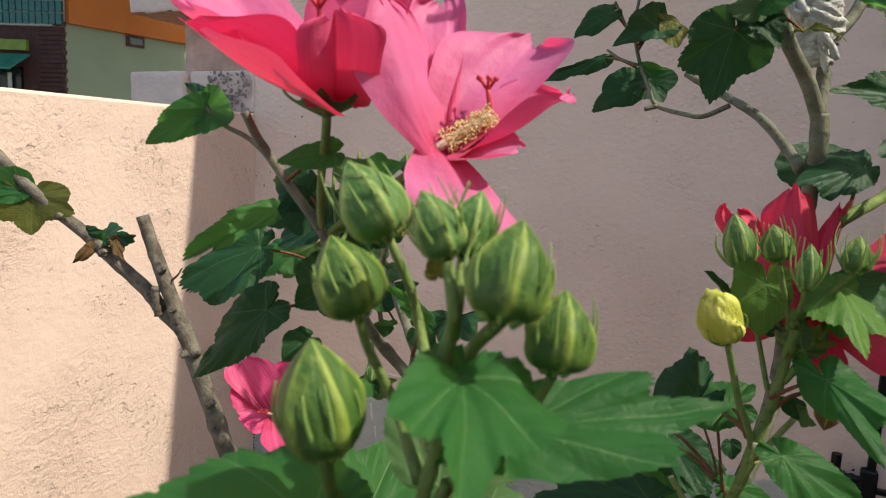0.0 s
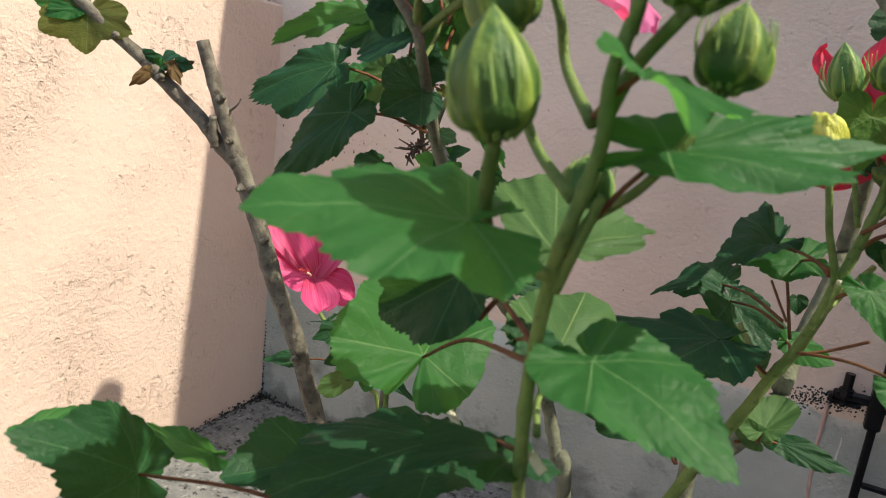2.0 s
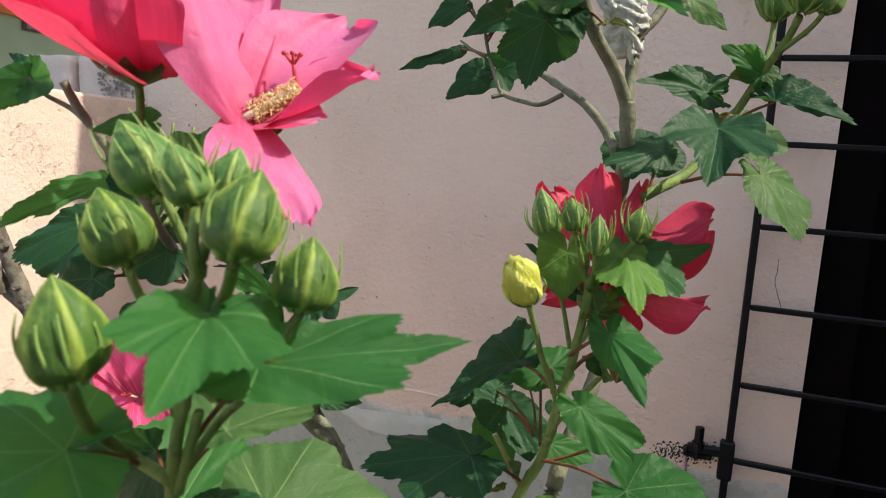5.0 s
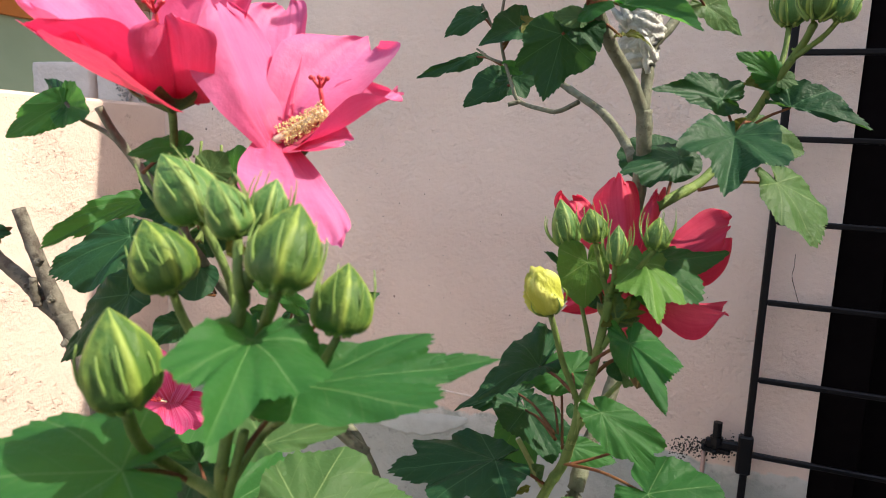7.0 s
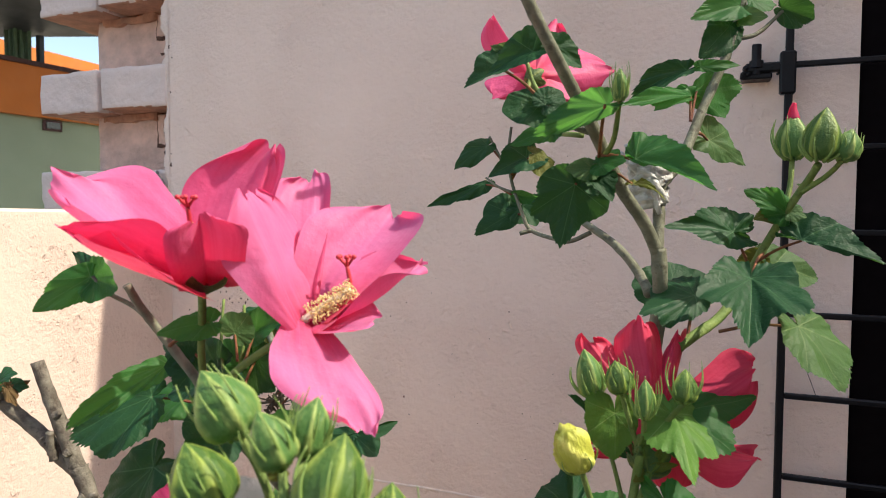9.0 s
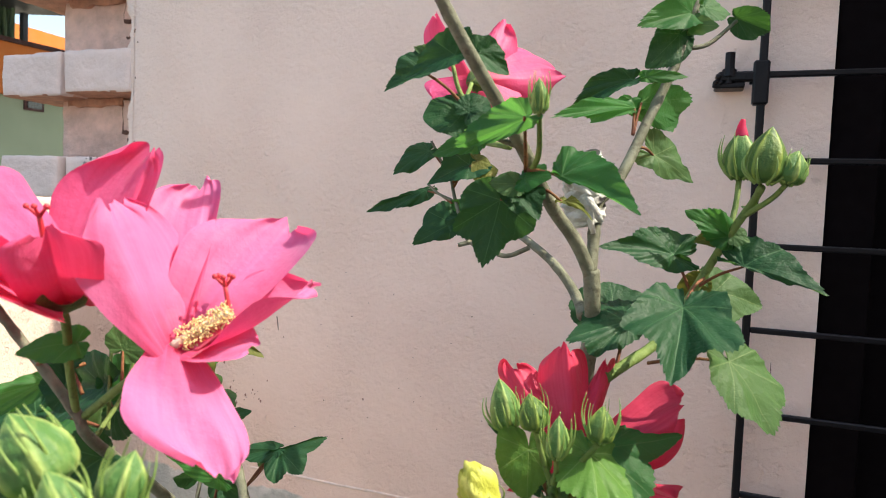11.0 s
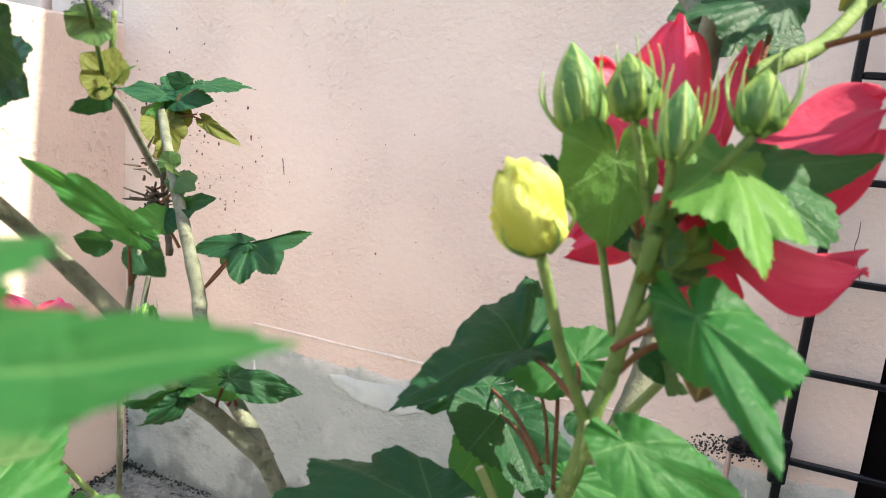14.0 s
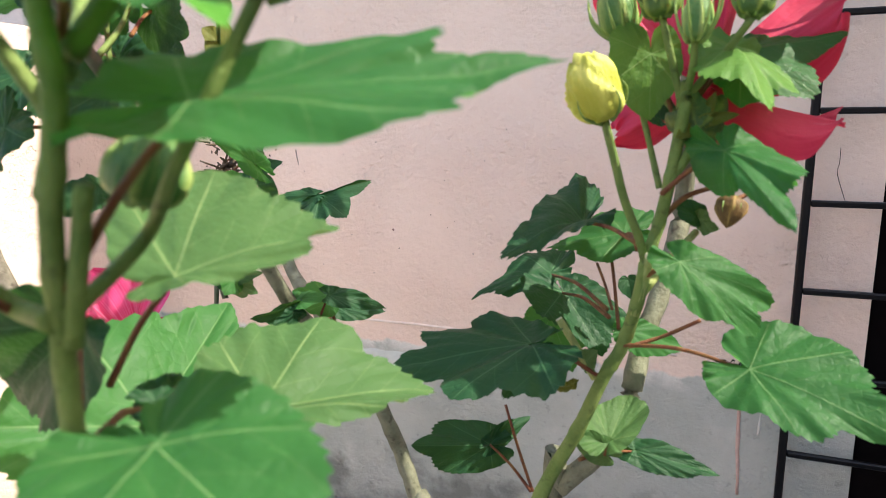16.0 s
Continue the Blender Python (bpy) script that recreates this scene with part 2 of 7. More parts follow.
z = 0.987
for row in range(6):
    for k, (x0, x1) in enumerate(((-1.580, -1.381), (-1.366, -1.158))):
        d = rng.uniform(-0.010, 0.002)
        brick((x0 + 0.006 * rng.random(), WY + d, z + 0.003 * k), (x1, WY + 0.19, z + 0.103), row * 2 + k)
    part("mortar", rough_block((-1.374, WY + 0.03, z + 0.002), (-1.370, WY + 0.19, z + 0.10), 0.002, 50 + row), M_MORTAR, tooth)
    part("brick", rough_block((-1.468, WY + 0.085, z + 0.103), (-1.153, WY + 0.19, z + 0.252), 0.004, 30 + row, 9), M_MORTAR, tooth, "pink painted brick set back", smooth=True)
    # Dark lumps stand in for the shaded gaps under the bricks.
    holes = bmesh.new()
    for k in range(11):
        bmesh.ops.create_icosphere(holes, subdivisions=3, radius=rng.uniform(0.004, 0.009), matrix=Matrix.Translation(
            (rng.gauss(-1.180, 0.020), WY + 0.075 + rng.uniform(-0.03, 0.02), z + rng.choice((0.108, 0.112, 0.15, 0.246)) + rng.gauss(0, 0.004))) @ Matrix.Diagonal((1.5, 1, rng.uniform(0.4, 1.0), 1)))
    for v in holes.verts:
        v.co += Vector(noise.noise_vector(v.co * 60)) * 0.008 + Vector(noise.noise_vector(v.co * 170)) * 0.004
    tagged(part("mortar", holes, M_HOLE, tooth, "dark lumps drawn as shaded holes in the mortar", True), kind="stuff")
    part("mortar", rough_block((-1.44, WY + 0.072, z + 0.236), (-1.26, WY + 0.1, z + 0.254), 0.012, 60 + row, 13), M_CLAY, tooth, "ragged clay mortar", True)
    part("mortar", rough_block((-1.266, WY + 0.080, z + 0.165 + 0.02 * (row % 2)), (-1.230, WY + 0.1, z + 0.25), 0.010, 80 + row, 13), M_HOLE, tooth, "dark edge of spilt mortar", True)
    part("mortar", rough_block((-1.260, WY + 0.076, z + 0.175 + 0.02 * (row % 2)), (-1.236, WY + 0.1, z + 0.25), 0.009, 80 + row, 13), M_MORTAR, tooth, "run of spilt mortar", True)
    z += 0.252
edge_bm = bmesh.new()
strip = []
for k in range(190):
    zz = 0.992 + 0.0078 * k
    over = 0.005 + 0.022 * max(0.0, 0.35 + noise.noise(Vector((0.3, 1.0, zz * 17))) + 0.4 * noise.noise(Vector((2, 1.0, zz * 60))))
    strip.append([edge_bm.verts.new(c) for c in ((-1.150, WY - 0.0015, zz), (-1.153 - over * 0.6, WY - 0.001, zz), (-1.153 - over, WY + 0.004, zz), (-1.153 - over * 0.8, WY + 0.03, zz))])
for a, b in zip(strip, strip[1:]):
    for i in range(3):
        edge_bm.faces.new((a[i], b[i], b[i + 1], a[i + 1]))
part("broken_plaster", edge_bm, M_WALL, tooth, "ragged pink plaster edge", True)
pit_bm = bmesh.new()
for k in range(70):
    zz = rng.uniform(0.99, 2.4) if k < 30 else 0.987 + 0.252 * rng.randrange(6) + rng.uniform(0.08, 0.16)
    bmesh.ops.create_icosphere(pit_bm, subdivisions=2, radius=rng.uniform(0.0015, 0.006),
                               matrix=Matrix.Translation((-1.158 + rng.gauss(0, 0.010), WY + 0.001, zz)) @ Matrix.Diagonal((1, 0.35, rng.uniform(0.6, 1.9), 1)))
for v in pit_bm.verts:
    v.co += Vector(noise.noise_vector(v.co * 210)) * 0.0022
tagged(part("pit", pit_bm, M_HOLE, tooth, "dark pits in the broken plaster"), kind="stuff")
crumb = bmesh.new()
for k in range(150):
    x = rng.uniform(-1.29, -1.16)
    bmesh.ops.create_icosphere(crumb, subdivisions=1, radius=rng.uniform(0.0012, 0.0052),
                               matrix=Matrix.Translation((x, WY - 0.007, rng.uniform(0.995, 1.086))) @ Matrix.Diagonal((1.2, 0.5, rng.uniform(0.6, 1.5), 1)))
for v in crumb.verts:
    v.co += Vector(noise.noise_vector(v.co * 190)) * 0.003
tagged(part("broken_plaster", crumb, M_BROKEN, tooth, "pitted grey plaster crumbs"), kind="stuff")

# small marks of the wall
M_RIDGE = simple_material("pale_plaster_ridge", (0.86, 0.74, 0.67), 0.9, 0.2, 80, 0.6)
M_CRACK = simple_material("dark_crack", (0.10, 0.07, 0.06), 0.95, 0.3, 80, 0.3)
M_FILLER = simple_material("pale_filler", (0.56, 0.60, 0.575), 0.85, 0.22, 22, 0.5, 0.002)
M_CHIP = simple_material("bare_chip", (0.34, 0.20, 0.17), 0.95, 0.5, 120, 0.4)
M_DRIP = simple_material("white_paint_drip", (0.72, 0.70, 0.66), 0.7, 0.2, 60, 0.3)
M_PINKDRIP = simple_material("pink_paint_drip", (0.60, 0.42, 0.37), 0.8, 0.2, 60, 0.3)
M_MOSS = simple_material("black_moss", (0.03, 0.032, 0.028), 0.95, 0.4, 90, 0.9, 0.003)


# ---- plant materials ----
def leaf_material(name, top, vein, through_col, amount=0.35, gloss=0.46):
    k = Mat(name)
    at = k.node("Attribute")
    at.attribute_name = "vein"
    al = k.node("Attribute")
    al.attribute_name = "along"
    rnd = k.node("ObjectInfo").outputs["Random"]
    col = k.mix(k.ramp(k.noise(3.0, 5), 0.3, 0.7), top, tuple(c * f for c, f in zip(top, (0.75, 0.85, 0.8))))
    col = k.mix(k.ramp(rnd, 0, 1, 0.0, 0.55), col, tuple(c * f for c, f in zip(top, (1.2, 1.15, 0.95))))
    col = k.mix(k.ramp(k.noise(9.0, 4), 0.62, 0.80, 0, 0.14), col, tuple(c * f for c, f in zip(top, (1.8, 1.3, 0.9))))
    fr = k.math("FRACT", al.outputs["Fac"])
    line = k.ramp(k.math("ABSOLUTE", k.math("SUBTRACT", fr, 0.5)), 0.474, 0.5, 0.0, 0.42)
    lines = k.math("MAXIMUM", line, k.ramp(at.outputs["Fac"], 0.002, 0.0075, 0.8, 0.0))
    col = k.mix(lines, col, vein)
    cells = k.node("TexVoronoi", Scale=13.0)
    cells.feature = "DISTANCE_TO_EDGE"
    k.put(cells.inputs["Vector"], k.coord.outputs["Object"])
    h = k.math("ADD", k.ramp(cells.outputs["Distance"], 0.0, 0.12), k.math("MULTIPLY", lines, -1.2))
    nrm = k.bump(h, 0.22, 0.0006, k.bump(k.noise(9, 3), 0.30, 0.004, k.bump(k.noise(4, 3), 0.25, 0.006)))
    k.done(col, k.ramp(k.noise(7, 4), 0.3, 0.7, gloss * 0.95, gloss * 1.2), nrm, spec=0.17)
    return k.see_through(k.mix(lines, through_col, tuple(c * 0.8 for c in through_col)), amount)


M_LEAF = leaf_material("leaf_green", (0.027, 0.112, 0.034), (0.17, 0.30, 0.12), (0.16, 0.46, 0.08), 0.38)
# The dark tone also stands in for shade on inner leaves.
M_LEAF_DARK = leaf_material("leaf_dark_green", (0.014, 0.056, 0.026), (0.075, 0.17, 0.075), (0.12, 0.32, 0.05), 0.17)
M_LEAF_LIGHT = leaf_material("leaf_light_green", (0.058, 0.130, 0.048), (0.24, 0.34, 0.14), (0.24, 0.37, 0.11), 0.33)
M_LEAF_YOUNG = leaf_material("leaf_young_green", (0.095, 0.205, 0.045), (0.28, 0.40, 0.15), (0.26, 0.50, 0.08), 0.3)
M_LEAF_YELLOW = leaf_material("leaf_yellowing", (0.11, 0.125, 0.03), (0.22, 0.23, 0.09), (0.26, 0.26, 0.04), 0.25)
M_LEAF_DRY = leaf_material("leaf_dry_brown", (0.12, 0.075, 0.035), (0.2, 0.14, 0.08), (0.2, 0.1, 0.03), 0.15, 0.7)


def petal_material(name, edge, throat, streak, amount=0.4):
    k = Mat(name)
    al = k.node("Attribute")
    al.attribute_name = "along"
    sd = k.node("Attribute")
    sd.attribute_name = "side"
    base = k.mix(k.ramp(al.outputs["Fac"], 0.06, 0.52), throat, edge)
    lines = k.node("TexNoise", Scale=1.0, Detail=3.0)
    comb = k.node("CombineXYZ", X=k.math("MULTIPLY", sd.outputs["Fac"], 16.0), Y=k.math("MULTIPLY", al.outputs["Fac"], 0.9), Z=k.node("ObjectInfo").outputs["Random"])
    k.put(lines.inputs["Vector"], comb.outputs[0])
    fac = k.ramp(lines.outputs["Fac"], 0.42, 0.66, 0.0, 0.5)
    col = k.mix(fac, base, streak)
    col = k.mix(k.ramp(k.noise(2.5, 4), 0.35, 0.7, 0, 0.3), col, tuple(min(1, c * 1.25) for c in edge))
    nrm = k.bump(lines.outputs["Fac"], 0.15, 0.001, k.bump(k.noise(5, 5), 0.35, 0.006))
    k.done(col, 0.5, nrm, spec=0.3)
    k.put(k.b.inputs["Sheen Weight"], 0.15)
    return k.see_through(k.mix(0.85, col, tuple(c * f for c, f in zip(edge, (0.95, 0.10, 0.20)))), amount)


M_PINK = petal_material("pink_petal", (0.86, 0.245, 0.52), (0.66, 0.025, 0.10), (0.82, 0.165, 0.41), 0.5)
M_RED = petal_material("red_petal", (0.74, 0.060, 0.14), (0.50, 0.010, 0.03), (0.60, 0.022, 0.075), 0.38)
# Also put on the pink flower's front petals, where it stands in for shade.
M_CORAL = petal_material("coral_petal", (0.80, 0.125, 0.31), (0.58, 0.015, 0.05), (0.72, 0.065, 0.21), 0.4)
M_ROSE = petal_material("striped_rose_petal", (0.64, 0.05, 0.19), (0.40, 0.006, 0.025), (0.74, 0.24, 0.44), 0.35)


def bud_material(name, light, dark):
    k = Mat(name)
    at = k.node("Attribute")
    at.attribute_name = "vein"
    x, y, z = k.split()
    st = k.node("TexNoise", Scale=1.0, Detail=4.0)
    v = k.node("CombineXYZ", X=k.math("MULTIPLY", x, 9.0), Y=k.math("MULTIPLY", y, 9.0), Z=k.math("MULTIPLY", z, 2.2))
    k.put(st.inputs["Vector"], v.outputs[0])
    f = k.math("ADD", k.ramp(at.outputs["Fac"], 0.15, 0.95), k.ramp(st.outputs["Fac"], 0.35, 0.7, -0.25, 0.35))
    col = k.mix(f, dark, light)
    nrm = k.bump(k.noise(22, 4), 0.3, 0.002, k.bump(st.outputs["Fac"], 0.4, 0.003))
    k.done(col, 0.5, nrm, spec=0.35)
    return k.see_through(col, 0.12)


M_BUD = bud_material("bud_green", (0.28, 0.37, 0.070), (0.058, 0.130, 0.026))
M_BUD_PALE = bud_material("bud_pale_green", (0.34, 0.44, 0.13), (0.075, 0.18, 0.045))
M_BUD_YELLOW = bud_material("bud_pale_yellow", (0.74, 0.74, 0.18), (0.46, 0.48, 0.07))
M_BRACT = simple_material("bract_green", (0.23, 0.36, 0.085), 0.5, 0.35, 200, 0.2)
M_CALYX = bud_material("calyx_green", (0.17, 0.22, 0.05), (0.06, 0.11, 0.03))
M_POD = bud_material("dry_pod", (0.36, 0.23, 0.08), (0.13, 0.075, 0.03))
M_STAMEN = simple_material("stamen_cream", (0.88, 0.76, 0.58), 0.6, 0.15, 300, 0.2)
M_ANTHER = simple_material("anther_yellow", (0.97, 0.78, 0.38), 0.7, 0.35, 500, 0.3)
M_STIGMA = simple_material("stigma_red", (0.62, 0.04, 0.06), 0.5, 0.3, 300, 0.2)


def stem_material(name, a, b, marks, scale):
    k = Mat(name)
    n = k.noise(scale, 6, 0.6)
    col = k.mix(k.ramp(n, 0.35, 0.65), a, b)
    col = k.mix(k.ramp(k.noise(scale * 2.6, 4), 0.58, 0.70, 0, 0.7), col, marks)
    nrm = k.bump(k.noise(scale * 5, 5, 0.65), 0.8, 0.0016, k.bump(n, 0.5, 0.003))
    return k.done(col, 0.65, nrm, spec=0.3)


M_STEM = stem_material("green_stem", (0.115, 0.185, 0.045), (0.19, 0.26, 0.075), (0.07, 0.095, 0.03), 70)
M_PETIOLE = stem_material("red_petiole", (0.16, 0.045, 0.028), (0.21, 0.10, 0.035), (0.09, 0.03, 0.02), 90)
M_STUB = stem_material("pale_cut_stub", (0.24, 0.29, 0.09), (0.34, 0.38, 0.15), (0.15, 0.17, 0.06), 70)
M_TWIG = stem_material("dry_twig", (0.07, 0.05, 0.035), (0.13, 0.10, 0.065), (0.025, 0.018, 0.012), 90)
M_WOOD = stem_material("woody_stem", (0.110, 0.113, 0.075), (0.215, 0.222, 0.16), (0.055, 0.045, 0.03), 60)
M_BARK = stem_material("grey_bark", (0.085, 0.07, 0.055), (0.225, 0.205, 0.165), (0.028, 0.022, 0.017), 75)
M_PALE = stem_material("pale_cut_wood", (0.60, 0.55, 0.38), (0.70, 0.66, 0.50), (0.45, 0.38, 0.22), 120)
M_RAG = simple_material("grey_white_cloth", (0.60, 0.60, 0.57), 0.9, 0.35, 90, 0.8, 0.002)


# ---- plant meshes ----
def smooth_mesh(name, verts, faces, material, attrs=None):
    me = bpy.data.meshes.new(name)
    me.from_pydata(verts, [], faces)
    for key, vals in (attrs or {}).items():
        a = me.attributes.new(key, "FLOAT", "POINT")
        a.data.foreach_set("value", vals)
    me.materials.append(material)
    me.polygons.foreach_set("use_smooth", [True] * len(me.polygons))
    me.update()
    return me


def add(name, me, parent=None, m=None, label=""):
    ob = new(name, me)
    if parent:
        ob.parent = parent
    if m is not None:
        ob.matrix_basis = m
    if label:
        ob["label"] = label
    return ob


# lobes: (angle from the tip in degrees, reach, how far the margin bulges towards the next point)
SHAPES = {
    "heart": ((0, 1.0, 0.09), (21, 0.76, 0.12), (43, 0.77, 0.12), (66, 0.63, 0.13), (92, 0.55, 0.14), (132, 0.40, 0.13), (163, 0.27, 0.05), (180, 0.05, 0)),
    "maple": ((0, 1.0, 0.08), (20, 0.66, 0.11), (46, 0.83, 0.09), (66, 0.60, 0.12), (93, 0.56, 0.13), (134, 0.40, 0.12), (163, 0.27, 0.05), (180, 0.05, 0)),
    "wide": ((0, 1.0, 0.09), (26, 0.66, 0.11), (68, 0.86, 0.09), (90, 0.66, 0.11), (118, 0.56, 0.13), (148, 0.38, 0.10), (166, 0.24, 0.05), (180, 0.05, 0)),
    "broad": ((0, 0.98, 0.10), (20, 0.76, 0.12), (48, 0.84, 0.10), (70, 0.70, 0.12), (100, 0.66, 0.14), (138, 0.50, 0.12), (164, 0.36, 0.05), (180, 0.06, 0)),
    "ovate": ((0, 1.0, 0.07), (20, 0.77, 0.12), (46, 0.64, 0.12), (80, 0.50, 0.12), (114, 0.36, 0.12), (146, 0.24, 0.10), (166, 0.16, 0.05), (180, 0.04, 0)),
    "round": ((0, 0.97, 0.08), (24, 0.86, 0.14), (52, 0.78, 0.13), (80, 0.70, 0.13), (110, 0.60, 0.13), (142, 0.48, 0.10), (166, 0.34, 0.05), (180, 0.06, 0)),
    "lance": ((0, 1.0, 0.06), (14, 0.72, 0.10), (32, 0.50, 0.10), (60, 0.36, 0.12), (100, 0.29, 0.12), (140, 0.23, 0.10), (165, 0.14, 0.05), (180, 0.03, 0)),
}
# the side point of each shape, by which a blade is laid out
SIDE = {"wide": (0.797, 0.322), "heart": (0.53, 0.57), "maple": (0.597, 0.577), "broad": (0.62, 0.56), "ovate": (0.48, 0.35), "round": (0.61, 0.48), "lance": (0.29, 0.35)}
TEETH = {"wide": 0.022, "heart": 0.022, "maple": 0.025, "broad": 0.020, "ovate": 0.026, "round": 0.014, "lance": 0.016}
VEINS = (0, 48, -48, 98, -98)
RINGS = np.array([0.0, 0.06, 0.15, 0.26, 0.38, 0.50, 0.62, 0.73, 0.83, 0.915, 1.0])
LEAF_MESHES = {}


def half_outline(shape, rng):
    """One half of a leaf's margin from the tip to the notch, as angles and reaches."""
    pts = SHAPES[shape]
    out = []
    jit = [1.0] + [1 + rng.uniform(-0.07, 0.07) for _ in pts[1:]]
    turn = [0.0] + [rng.uniform(-3, 3) for _ in pts[1:-1]] + [0.0]
    co = [Vector((p[1] * j * math.sin(radians(p[0] + q)), p[1] * j * math.cos(radians(p[0] + q)))) for p, j, q in zip(pts, jit, turn)]
    for i in range(len(pts) - 1):
        a, b = co[i], co[i + 1]
        d = b - a
        n = Vector((-d.y, d.x))
        if n.dot(a + b) < 0:
            n = -n
        for k in range(16):
            u = k / 16
            p = a + d * u + n * pts[i][2] * 4 * u * (1 - u)
            out.append((p.x, p.y))
    out.append(tuple(co[-1]))
    return np.array(out)


def leaf_grid(shape, bend, seed, count):
    """Leaf coordinates (x across, y to the tip, z up) on rings round the stalk, with the distances that draw its veins."""
    rng = random.Random(seed * 7 + len(shape))
    fold, droop, cup, ripple, twist = bend
    right, left = half_outline(shape, rng), half_outline(shape, rng)
    left[:, 0] *= -1
    loop = np.concatenate([right[::-1], left[1:]])
    step = np.hypot(*np.diff(loop, axis=0).T)
    s = np.concatenate([[0], np.cumsum(step)])
    u = np.linspace(0, s[-1], count)
    cx, cy = np.interp(u, s, loop[:, 0]), np.interp(u, s, loop[:, 1])
    mid = s[len(right) - 1]
    ph = [rng.uniform(0, 6.28) for _ in range(9)]
    period = 0.082 if shape != "lance" else 0.07
    w = np.abs(u - mid) / period + 0.25 * np.sin(u * 3.1 + ph[4]) + 0.2 * np.sin(u * 7.7 + ph[5])
    f = w - np.floor(w)
    saw = np.where(f < 0.3, f / 0.3, (1 - f) / 0.7)
    fade = np.clip((np.minimum(u, s[-1] - u) - 0.12) / 0.2, 0, 1)
    tooth = TEETH[shape] * (0.8 + 0.5 * np.sin(u * 5.3 + ph[6])) * (saw - 0.5) * fade
    r = np.hypot(cx, cy)
    ang = np.degrees(np.arctan2(cx, cy))
    for vein in VEINS:
        ang[np.abs(ang - vein).argmin()] = vein
    t = RINGS[1:, None]
    rr = r[None] * t * (1 + 2.0 * tooth[None] * np.clip((t - 0.73) / 0.27, 0, 1))
    a = np.radians(ang)[None] + 0 * t
    x, y = rr * np.sin(a), rr * np.cos(a)
    dv = np.abs(ang[None, :] - np.array(VEINS)[:, None])
    near = dv.argmin(axis=0)
    da = np.radians(np.minimum(dv.min(axis=0), 90))[None]
    off, run = rr * np.sin(da), rr * np.cos(da)
    z = fold * (np.sqrt(x * x + 0.003) - 0.055) + 1.25 * droop * (np.maximum(0, y) - np.maximum(0, y) ** 2) - 0.5 * droop * np.maximum(0, -y) + cup * x * x
    z = z + twist * x * (0.3 + y) - rng.uniform(0.02, 0.12) * np.maximum(0.0, rr - 0.45) * np.where(y < 0.75, 1.0, 0.3)
    z = z + ripple * t ** 1.6 * (np.sin(a * 5 + ph[0]) * 0.6 + np.sin(a * 9 + ph[1]) * 0.4 + 0.22 * np.sin(a * 23 + ph[7]) * t ** 3)
    z = z + 0.006 * np.sqrt(np.minimum(off, 0.2)) * t + 0.014 * np.sin(8 * x + ph[2]) * np.sin(7 * y + ph[3])
    herring = (run - 0.95 * off ** 0.85) * 4.6 + np.abs(np.array(VEINS))[near][None] * 0.09
    g = np.abs(herring - np.floor(herring) - 0.5) * 2
    z = z + 0.0022 * (0.5 - g ** 4) * np.clip(off / 0.05, 0, 1) * (t < 0.99)
    return x, y, z, off + 0.6 * np.maximum(0, t - 0.75) * 0.02, herring


def grid_faces(rows, n):
    faces = [(0, 1 + i + 1, 1 + i) for i in range(n - 1)]
    for k in range(rows - 1):
        b = 1 + k * n
        faces += [(b + i, b + i + 1, b + n + i + 1, b + n + i) for i in range(n - 1)]
    return faces


def leaf_mesh(shape, bend, seed, material):
    """A leaf one unit long, stalk at the origin, tip along y, upper side along z.
    bend: (fold at the midrib, arch towards the tip, cup across, ripple at the margin, one-sided twist)."""
    key = (shape, bend, seed, material.name)
    if key not in LEAF_MESHES:
        x, y, z, off, herring = leaf_grid(shape, bend, seed, 190)
        v = np.concatenate([[(0, 0, 0)], np.stack([x, y, z], -1).reshape(-1, 3)])
        LEAF_MESHES[key] = smooth_mesh("leaf", v.tolist(), grid_faces(len(RINGS) - 1, 190), material,
                                       {"vein": np.concatenate([[0], off.ravel()]), "along": np.concatenate([[0], herring.ravel()])})
    return LEAF_MESHES[key]


def frame3(origin, ydir, xhint, sx=1.0, sy=1.0, sz=1.0):
    y = Vector(ydir).normalized()
    x = Vector(xhint) - y * Vector(xhint).dot(y)
    x.normalize()
    z = x.cross(y)
    m = Matrix((x * sx, y * sy, z * sz)).transposed().to_4x4()
    m.translation = origin
    return m


BENDS = {"flat": (0.10, 0.12, -0.16, 0.040, 0.0), "fold": (0.42, 0.16, -0.12, 0.045, 0.0), "droop": (0.12, 0.34, -0.18, 0.05, 0.0),
         "curl": (0.25, 0.30, -0.5, 0.07, 0.15), "cup": (0.24, -0.14, 0.12, 0.05, 0.0), "twist": (0.12, 0.18, -0.1, 0.05, 0.45)}
SEED = [0]


def leaf(plant, base, tip, side, shape="heart", bend="flat", material=None, wide=1.0, stalk=None, stalk_r=0.0016, stalk_mat=None):
    """A leaf of a plant: the place of its stalk, of its tip, and the way to its right margin (upper side up).
    wide: its width against the shape's own. stalk: where its stalk leaves the stem."""
    SEED[0] += 1
    base, tip = Vector(base), Vector(tip)
    n = (tip - base).length
    me = leaf_mesh(shape, BENDS[bend] if isinstance(bend, str) else bend, SEED[0] % 9, material or M_LEAF)
    m = frame3(base, tip - base, side, n * wide, n, n)
    ob = add("leaf", me, plant, m)
    if stalk is not None:
        stalk = Vector(stalk)
        end = base - m.col[2].to_3d().normalized() * stalk_r * 0.9
        mid = (stalk + end) / 2 + Vector((0, 0, 0.06 * (stalk - end).length))
        tube(plant, "leaf_stalk", [stalk, mid, end], stalk_r, stalk_r * 0.6, stalk_mat or M_PETIOLE, 6)
    return ob


